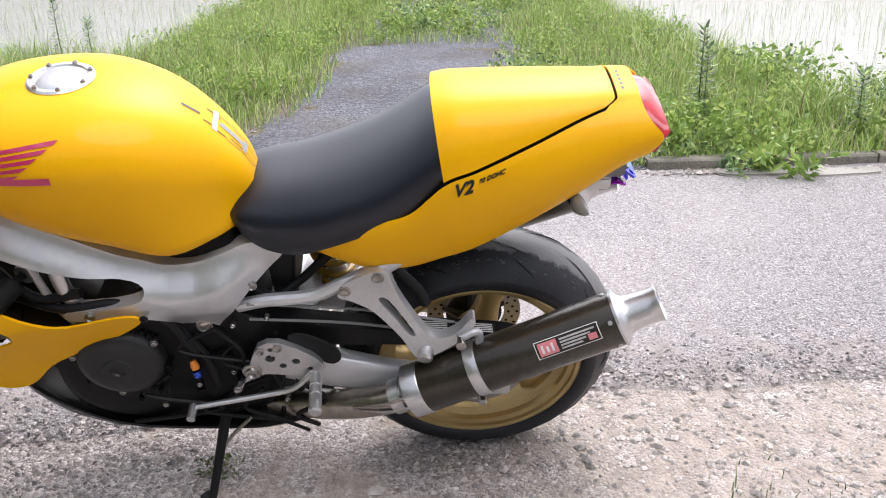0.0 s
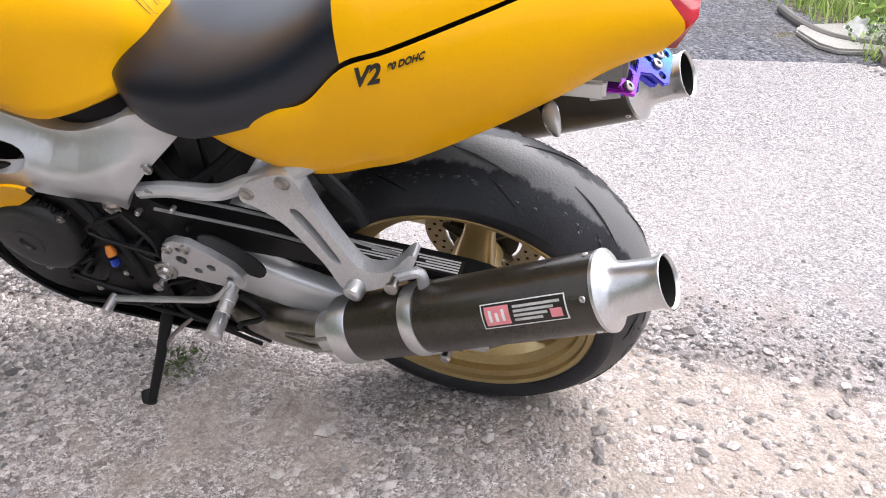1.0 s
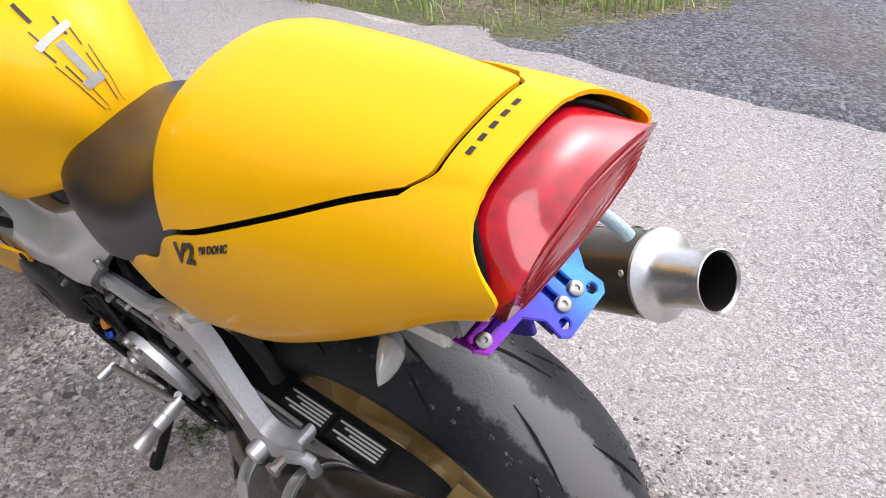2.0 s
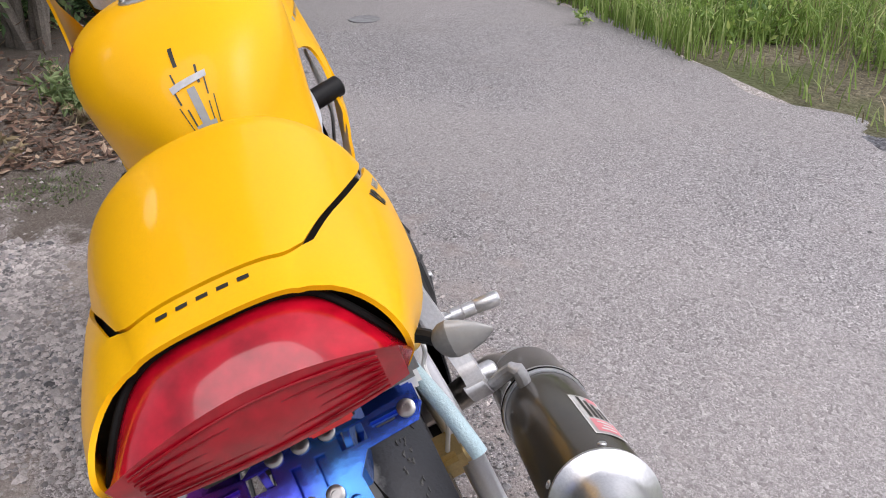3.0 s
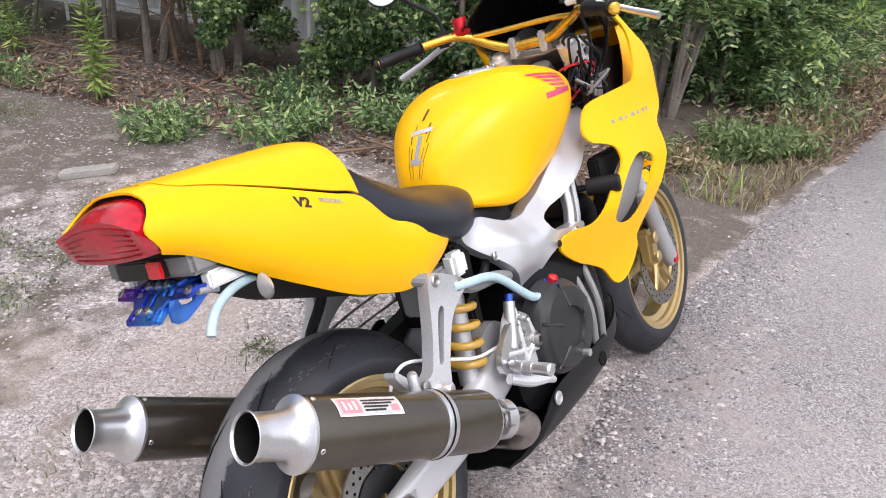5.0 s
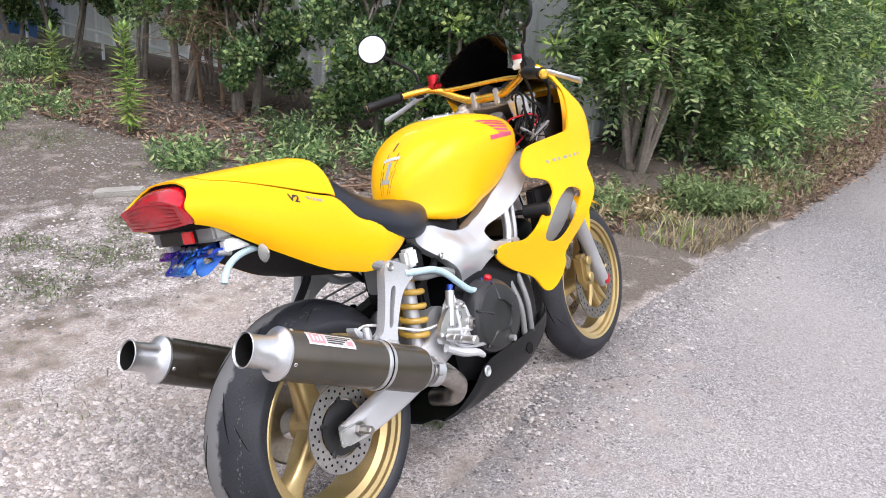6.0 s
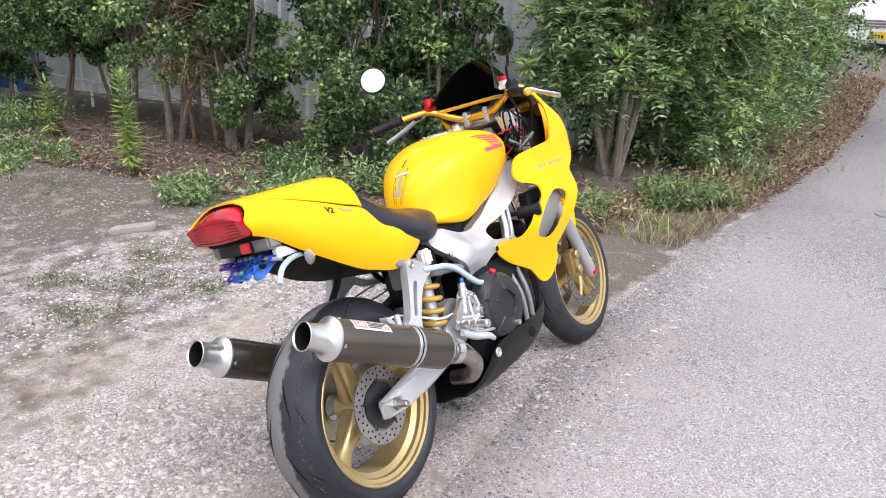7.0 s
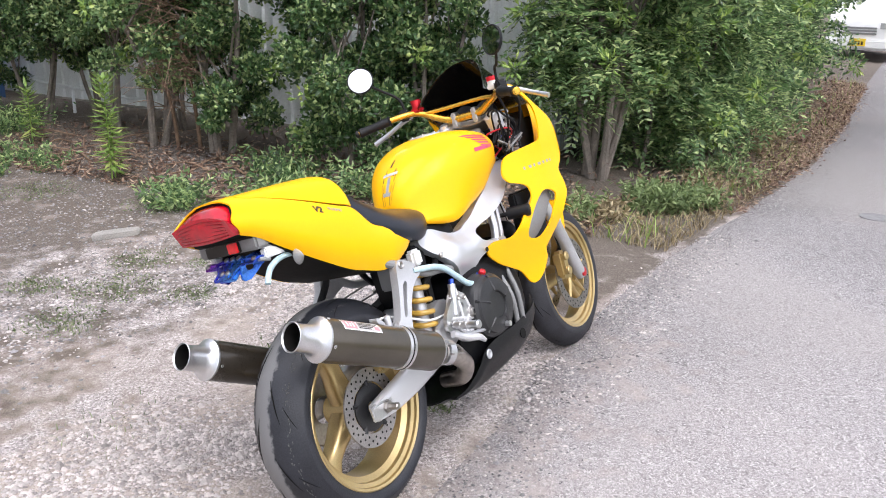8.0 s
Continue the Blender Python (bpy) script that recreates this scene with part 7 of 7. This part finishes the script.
def ground_cover(x, y, r0, h, n, mat, seed, label, name="low_plant", leaf=0.058, narrow=0.15):
    r = random.Random(seed)
    z = ground_z(x, y)
    vs, fs = [], []
    spots = [Vector((r.gauss(0, r0 * 0.6), r.gauss(0, r0 * 0.6), 0)) for _ in range(8)]
    for _ in range(n // 8):
        base = r.choice(spots) + Vector((r.gauss(0, r0 * 0.2), r.gauss(0, r0 * 0.2), 0))
        a, rise = r.uniform(0, 6.28), h * r.uniform(0.35, 1.25)
        reach = Vector((math.cos(a), math.sin(a), 0)) * rise * r.uniform(0.3, 1.3)
        for k in range(12):
            t = (k + r.random()) / 12
            p = base + reach * t + Vector((0, 0, rise * (1.7 * t - 0.8 * t * t)))
            d = (reach.normalized() * 0.5 + rand_dir(r) * 0.9).normalized()
            leaf_quads(vs, fs, p, d, d.cross(rand_dir(r)).normalized(), leaf * r.uniform(0.5, 1.2), leaf * narrow)
    ob = soup(name, vs, fs, mat)
    ob.location = (x, y, z)
    return tagged(ob, label, "plant", "low plants", kind="stuff")


COVER = [(1.98, 3.08, 0.2, 0.17, 700, LEAF_MID), (2.05, 4.95, 0.42, 0.16, 1500, LEAF_MID), (2.75, 6.3, 0.4, 0.25, 1200, LEAF_MID), (2.45, 2.55, 0.3, 0.2, 1000, LEAF_MID), (2.75, 1.9, 0.3, 0.22, 1000, LEAF_MID), (2.75, 2.95, 0.25, 0.2, 700, LEAF_DARK), (3.72, 0.33, 0.17, 0.2, 1300, LEAF_PALE), (3.98, 0.24, 0.13, 0.15, 600, LEAF_PALE), (4.9, 0.45, 0.2, 0.22, 600, LEAF_MID),
         (5.9, 0.5, 0.2, 0.25, 500, LEAF_MID), (8.2, 0.6, 0.3, 0.25, 500, LEAF_MID), (10.5, 0.9, 0.3, 0.25, 600, LEAF_MID), (4.4, 0.3, 0.25, 0.14, 500, STRAW), (5.2, 0.25, 0.3, 0.16, 500, LEAF_PALE), (6.4, 0.25, 0.35, 0.18, 500, STRAW), (7.4, 0.3, 0.35, 0.18, 500, LEAF_PALE), (3.2, 0.62, 0.22, 0.1, 420, STRAW), (3.3, 0.7, 0.22, 0.12, 420, LEAF_PALE), (2.7, 1.2, 0.25, 0.08, 300, STRAW)]
for k, c in enumerate(COVER):
    ground_cover(*c, 300 + k, "low leafy plant at the foot of the hedge")


def blades(name, n, place, h, mat, label, w=0.004, droop=0.45, category="grass"):
    vs, fs = [], []
    k = 0
    while k < n:
        q = place()
        if q is None:
            continue
        x, y, hh = q
        z = ground_z(x, y)
        a = rng.uniform(0, 6.28)
        L = h * hh * rng.uniform(0.5, 1.25)
        lean = rng.uniform(0.05, droop) * L
        ww = w * rng.uniform(0.7, 1.5)
        dx, dy = math.cos(a), math.sin(a)
        b0 = len(vs)
        vs += [(x - dy * ww, y + dx * ww, z - 0.01), (x + dy * ww, y - dx * ww, z - 0.01), (x + dx * lean * 0.35 + dy * ww * 0.7, y + dy * lean * 0.35 - dx * ww * 0.7, z + L * 0.6), (x + dx * lean * 0.35 - dy * ww * 0.7, y + dy * lean * 0.35 + dx * ww * 0.7, z + L * 0.6), (x + dx * lean, y + dy * lean, z + L * 0.97)]
        fs += [(b0, b0 + 1, b0 + 2, b0 + 3), (b0 + 3, b0 + 2, b0 + 4)]
        k += 1
    return tagged(soup(name, vs, fs, mat), label, category, kind="stuff")


def bank():
    y = -2.35 - rng.random() ** 1.5 * 11
    x = rng.uniform(-5.5, 7.5)
    if paddy(x, y) > 0.75:
        return None
    lo, hi = path_right(y) - 0.35 * sm(-3.4, -2.3, y), path_left(y) + 0.45 * sm(-3.6, -2.3, y)
    edge_d = min(abs(x - lo), abs(x - hi))
    if lo < x < hi and y > -7.2 and not (edge_d < 0.12 and rng.random() < 0.5):
        return None
    if y > -2.75 and -1.05 < x < 1.6 or y > -2.95 and 1.0 < x < 3.2 and rng.random() < 0.88:
        return None
    hh = 0.45 + 0.55 * sm(0.0, 0.8, edge_d) + 0.35 * noise.noise(Vector((x * 1.3, y * 1.3, 1)))
    if y > -2.8:
        hh *= 0.6
    if y < -7.2 and lo < x < hi:
        hh *= 0.5
    return x, y, max(0.2, hh)


blades("roadside_grass", 42000, bank, 0.3, GRASS, "tall green grass on the banks", 0.0036, 1.3)
blades("straw_grass", 5000, bank, 0.34, STRAW, "pale straw and seed heads among the grass", 0.003, 1.1)
for k in range(200):
    q = None
    while q is None:
        q = bank()
    w = ground_cover(q[0], q[1], rng.uniform(0.12, 0.3), rng.uniform(0.12, 0.34), 260, rng.choice((LEAF_BRIGHT, LEAF_BRIGHT, GRASS, LEAF_MID)), 900 + k, "leafy green weed among the grass", "bank_weed", rng.uniform(0.035, 0.07), 0.22)
    w["kind"] = "stuff"


def kerb_side():
    x = rng.uniform(-7, -1.0)
    return x, -2.3 - rng.random() * 0.14, rng.uniform(0.3, 1.0) * (0.5 + noise.noise(Vector((x * 2.1, 0, 6))))


blades("kerb_grass", 3500, kerb_side, 0.2, GRASS, "short grass leaning over the kerb", 0.0035, 1.8)


def at_kerb():
    return rng.uniform(-6, -1.0), -2.13 - abs(rng.gauss(0, 0.07))


stones("kerb_crumbs", 900, at_kerb, 0.011, STONE, "crumbled concrete bits along the kerb")


def verge():
    x = rng.uniform(2.9, 16)
    return x, -2.25 - rng.random() ** 2 * 1.2, 0.8


blades("verge_grass", 6000, verge, 0.3, GRASS, "green grass along the lane")


def hedge_foot():
    x = 2.9 + rng.random() ** 1.2 * 11
    return x, edge(x) + 0.05 + abs(rng.gauss(0, 0.25)), rng.uniform(0.3, 1.0)


blades("dry_grass", 5000, hedge_foot, 0.09, STRAW, "dry straw grass at the foot of the hedge", 0.003, 3.0)


def foot_green():
    x, y, q = hedge_foot()
    return (x, y + 0.1, q) if noise.noise(Vector((x * 1.5, y * 1.5, 4))) > 0.0 else None


blades("hedge_grass", 350, foot_green, 0.2, GRASS, "green grass at the foot of the hedge", 0.0035, 1.5)


def tufts():
    x, y = rng.choice([(0.62, 0.98), (0.3, 1.9), (0.75, 2.05), (1.05, 2.3), (-0.75, 0.75), (-0.65, 0.35), (2.3, 0.75), (1.6, 2.1), (0.9, 1.75), (-0.05, 1.0), (1.9, 1.4), (0.55, 2.4), (-2.4, -2.2), (-1.3, -2.2)])
    return x + rng.gauss(0, 0.09), y + rng.gauss(0, 0.09), rng.uniform(0.4, 1.0)


blades("yard_weeds", 900, tufts, 0.035, OLIVE, "sparse small weeds in the gravel", 0.0016, 1.4, "weeds")
for k, (x, y, q) in enumerate([(0.62, 0.98, 0.06), (0.35, 1.95, 0.2), (0.75, 2.1, 0.22), (1.1, 2.35, 0.18), (0.9, 1.75, 0.12), (1.6, 2.15, 0.2), (1.95, 1.5, 0.18), (2.3, 0.8, 0.2), (0.55, 2.45, 0.15), (-0.72, 0.72, 0.05), (1.3, 2.0, 0.15), (2.1, 2.4, 0.25), (2.0, 3.2, 0.3), (1.7, 4.2, 0.3), (0.6, 0.15, 0.05)]):
    r0 = random.Random(700 + k)
    vs, fs = [], []
    for _ in range(int(2200 * q)):
        a, e = r0.uniform(0, 6.28), q * r0.random() ** 0.7
        d = (Vector((math.cos(a * 3), math.sin(a * 3), 0.6)) + rand_dir(r0) * 0.6).normalized()
        leaf_quads(vs, fs, Vector((e * math.cos(a), e * math.sin(a), 0.012 * r0.random())), d, d.cross(rand_dir(r0)).normalized(), r0.uniform(0.008, 0.022), 0.0035)
    ob = soup("creeping_weed", vs, fs, OLIVE)
    ob.location = (x, y, 0.001)
    tagged(ob, "low creeping weed patch in the gravel", "weed", "creeping weeds", kind="stuff")


def rice():
    side = rng.random() < 0.5
    i, j = rng.randrange(0, 60), rng.randrange(0, 70)
    x = -3.2 - i * 0.3 if side else 3.3 + i * 0.3
    y = (-4.3 if side else -7.2) - j * 0.2
    if paddy(x, y) < 0.9:
        return None
    return x + rng.gauss(0, 0.02), y + rng.gauss(0, 0.02), 1.0


blades("rice_seedlings", 16000, rice, 0.42, RICE, "thin rice seedlings standing in water", 0.0025, 0.3, "rice")

for k, (x, y, h) in enumerate([(-1.55, -3.0, 0.62), (-1.62, -3.1, 0.5), (-2.35, -2.7, 0.4), (-2.75, -2.75, 0.42), (3.4, -6.3, 0.7), (3.1, -6.25, 0.45), (1.9, -3.5, 0.45)]):
    herb(x, y, h, 110, 40 + k, "dark_weed", "dark bushy weed standing in the grass", LEAF_DARK if k in (0, 1, 4) else LEAF_MID, 0.1)


def dead_leaves():
    x = 3.9 + rng.random() ** 0.8 * 9.5
    y = edge(x) + abs(rng.gauss(0.02, 0.3)) + (0.0 if rng.random() < 0.95 else -0.1)
    if rng.random() < 0.5:
        y = 0.55 + rng.random() ** 1.1 * 5.6
        x = 2.55 - 0.1 * y + abs(rng.gauss(0, 0.75))
    return x, y


vs, fs = [], []
for _ in range(17000):
    x, y = dead_leaves()
    z = ground_z(x, y) + 0.004 + rng.random() * (0.02 if x < 3.9 else 0.14 * min(1.0, max(0.0, (y - edge(x)) / 0.5)) + 0.02)
    d = (rand_dir(rng) * Vector((1, 1, 0.35))).normalized()
    leaf_quads(vs, fs, Vector((x, y, z)), d, d.cross(Vector((rng.uniform(-0.4, 0.4), rng.uniform(-0.4, 0.4), 1))).normalized(), rng.uniform(0.03, 0.075), rng.uniform(0.006, 0.014))
tagged(soup("leaf_litter", vs, fs, LITTER), "brown fallen leaves along the lane edge", "leaves", kind="stuff")

def dry_branches(x, y, z, seed):
    """A tangle of dead brown twigs caught in the hedge."""
    r = random.Random(seed)
    root = thing("dry_branches", "tangle of dead brown twigs caught in the hedge", "branches")
    root.location = (x, y, 0)
    bm = bmesh.new()
    tube(bm, [(0.25, 0.1, 0), (0.15, 0.05, z * 0.6), (0, 0, z)], [0.018, 0.014, 0.008], 7, 8)
    part("main_stem", bm, TWIG, root)
    bm = bmesh.new()
    for _ in range(90):
        a, e = r.uniform(0, 6.28), r.uniform(-0.5, 0.5)
        s = Vector((r.gauss(0.05, 0.06), r.gauss(0, 0.07), z + r.uniform(-0.35, 0.5)))
        d = Vector((math.cos(a), math.sin(a), e)).normalized() * r.uniform(0.2, 0.5)
        tube(bm, [s, s + d * 0.5 + rand_dir(r) * 0.04, s + d + Vector((0, 0, -0.08))], [0.004, 0.003, 0.0012], 5, 6)
    ob = part("twig_tangle", bm, TWIG, root)
    ob["kind"] = "stuff"


dry_branches(2.85, 3.95, 1.05, 5)
dry_branches(2.8, 4.15, 0.8, 6)

# fallen twigs
for k in range(46):
    x, y = rng.uniform(2.0, 3.3), rng.uniform(1.0, 5.6)
    a, L = rng.uniform(0, 6.28), rng.uniform(0.25, 0.8)
    z = ground_z(x, y)
    bm = bmesh.new()
    tube(bm, [(0, 0, 0.006), (L * 0.5 * math.cos(a), L * 0.5 * math.sin(a), 0.03 + 0.03 * rng.random()), (L * math.cos(a + 0.2), L * math.sin(a + 0.2), 0.012)], [0.008, 0.006, 0.002], 6, 8)
    ob = new("twig", finish("twig", bm, TWIG))
    ob.location = (x, y, z)
    tagged(ob, "dry brown twig fallen under the hedge", "twig", "fallen twigs")


# ---- siding wall behind the hedge ----
def siding(name, p0, p1, h):
    p0, p1 = Vector(p0), Vector(p1)
    d = (p1 - p0).normalized()
    nrm = Vector((d.y, -d.x, 0))
    L = (p1 - p0).length
    root = thing(name, "pale corrugated steel siding wall behind the hedge", "wall")
    tagged(root, kind="structure")
    n = int(L / 0.30)
    for k in range(n):
        bm = bmesh.new()
        w = L / n
        prof = [(0.0, 0.0), (0.02, 0.018), (0.05, 0.018), (0.07, 0.0), (w * 0.5, 0.0), (w * 0.5 + 0.02, 0.01), (w * 0.5 + 0.04, 0.0), (w - 0.003, 0.0)]
        rows = [[p0 + d * (k * w + a) + nrm * b + Vector((0, 0, z)) for a, b in prof] + [p0 + d * (k * w + a) - nrm * 0.03 + Vector((0, 0, z)) for a, b in prof[::-1]] for z in (0.12, h)]
        loft(bm, rows)
        part("panel", bm, SIDING, root)
    bm = bmesh.new()
    loft(bm, [[p + nrm * a + Vector((0, 0, z)) for a, z in ((0.03, -0.05), (0.03, 0.12), (-0.06, 0.12), (-0.06, -0.05))] for p in (p0, p1)])
    part("footing", bm, CONCRETE, root, "concrete footing")
    return root


siding("wall_back", (4.2, 12.0, 0), (4.55, 1.55, 0), 3.2)
siding("wall_side", (4.56, 1.56, 0), (16.0, 2.4, 0), 3.2)
# rail and blue sheet at the far end of the yard
bm = bmesh.new()
tube(bm, [(3.75, 8.4, 0.42), (3.72, 6.5, 0.36), (3.7, 4.9, 0.30)], 0.018, 10, 6)
for y, z in ((8.0, 0.4), (6.6, 0.36), (5.2, 0.31)):
    tube(bm, [(3.73, y, -0.02), (3.73, y, z)], 0.016, 8)
tagged(new("pipe_rail", finish("pipe_rail", bm, SIDING)), "low white pipe rail along the wall", "rail")
bm = bmesh.new()
rows = []
for z in np.linspace(0, 1.9, 10):
    rows.append([(4.0 + 0.04 * math.sin(y * 9 + z * 2), y, z) for y in np.linspace(8.2, 10.5, 24)])
loft(bm, rows, False)
bmesh.ops.solidify(bm, geom=bm.faces[:], thickness=0.004)
tagged(new("blue_sheet", finish("blue_sheet", bm, TARP)), "blue plastic sheet hanging at the wall", "tarp")


# ---- white van down the lane ----
def van(m):
    root = thing("parked_van", "small white van parked facing down the lane", "van", m=m)
    bm = bmesh.new()
    rings = []
    for x, z0, z1, w in keyed([(0.0, 0.35, 0.86, 0.66), (0.05, 0.28, 0.95, 0.70), (0.2, 0.25, 1.12, 0.73), (0.45, 0.25, 1.45, 0.735), (0.75, 0.25, 1.78, 0.735), (1.0, 0.25, 1.86, 0.735), (3.1, 0.25, 1.88, 0.735), (3.25, 0.28, 1.8, 0.72)], 30):
        ring = []
        for a in np.linspace(0, 2 * math.pi, 36, endpoint=False):
            c, s = math.cos(a), math.sin(a)
            k = 1 - 0.1 * max(0, s)
            ring.append((x, w * k * math.copysign(abs(c) ** 0.35, c), (z0 + z1) / 2 + (z1 - z0) / 2 * math.copysign(abs(s) ** 0.35, s)))
        rings.append(ring)
    loft(bm, rings)
    part("body", bm, VAN_WHITE, root, "white painted body", 40)
    bm = bmesh.new()
    rows = [[(x - 0.012, y, z) for y in np.linspace(-w, w, 9)] for x, z, w in ((0.235, 1.12, 0.60), (0.45, 1.42, 0.57), (0.66, 1.68, 0.54))]
    loft(bm, rows, False)
    bmesh.ops.solidify(bm, geom=bm.faces[:], thickness=0.01)
    part("windscreen", bm, GLASS_DARK, root, "dark windscreen")
    for s in (1, -1):
        bm = bmesh.new()
        box(bm, 0.55, 1.3, s * 0.725 - 0.01, s * 0.725 + 0.01, 1.15, 1.62, 0.03)
        part("side_window", bm, GLASS_DARK, root)
        bm = bmesh.new()
        box(bm, -0.02, 0.08, s * 0.5 - 0.13, s * 0.5 + 0.13, 0.68, 0.86, 0.03)
        part("headlight", bm, LENS, root, "clear headlight")
        bm = bmesh.new()
        box(bm, 0.42, 0.5, s * 0.82 - 0.06, s * 0.82 + 0.06, 1.2, 1.42, 0.02)
        part("door_mirror", bm, PLASTIC, root)
        for x in (0.55, 2.55):
            bm = bmesh.new()
            lathe(bm, [(-0.07, 0.17), (-0.07, 0.26), (-0.05, 0.28), (0.05, 0.28), (0.07, 0.26), (0.07, 0.17)], (x, s * 0.66, 0.28), (0, 1, 0), 28)
            wh = part("tyre", bm, RUBBER, root)
            bm = bmesh.new()
            lathe(bm, [(0, 0.17), (0.02, 0.16), (0.03, 0.08), (0.04, 0.02)], (x, s * 0.70, 0.28), (0, s, 0), 20)
            part("wheel_cover", bm, ALU_DULL, wh)
    for z in (0.60, 0.66, 0.72):
        bm = bmesh.new()
        box(bm, -0.022, 0.04, -0.34, 0.34, z - 0.018, z + 0.018, 0.004)
        part("grille_bar", bm, GREY_PLASTIC, root)
    bm = bmesh.new()
    box(bm, -0.06, 0.10, -0.71, 0.71, 0.26, 0.5, 0.05)
    part("bumper", bm, VAN_WHITE, root)
    bm = bmesh.new()
    box(bm, -0.075, -0.058, -0.165, 0.165, 0.34, 0.5, 0.004)
    pl = part("number_plate", bm, material("plate_yellow", (0.7, 0.5, 0.03), 0.4), root, "yellow number plate with dark bars")
    for k in range(4):
        bm = bmesh.new()
        box(bm, -0.079, -0.0745, -0.12 + 0.065 * k, -0.08 + 0.065 * k, 0.37, 0.44, 0.001)
        part("plate_bar", bm, DECAL_BLACK, pl)
    return root


van(pose(18.9, 0.9, 0.0, 0, 0, -8))
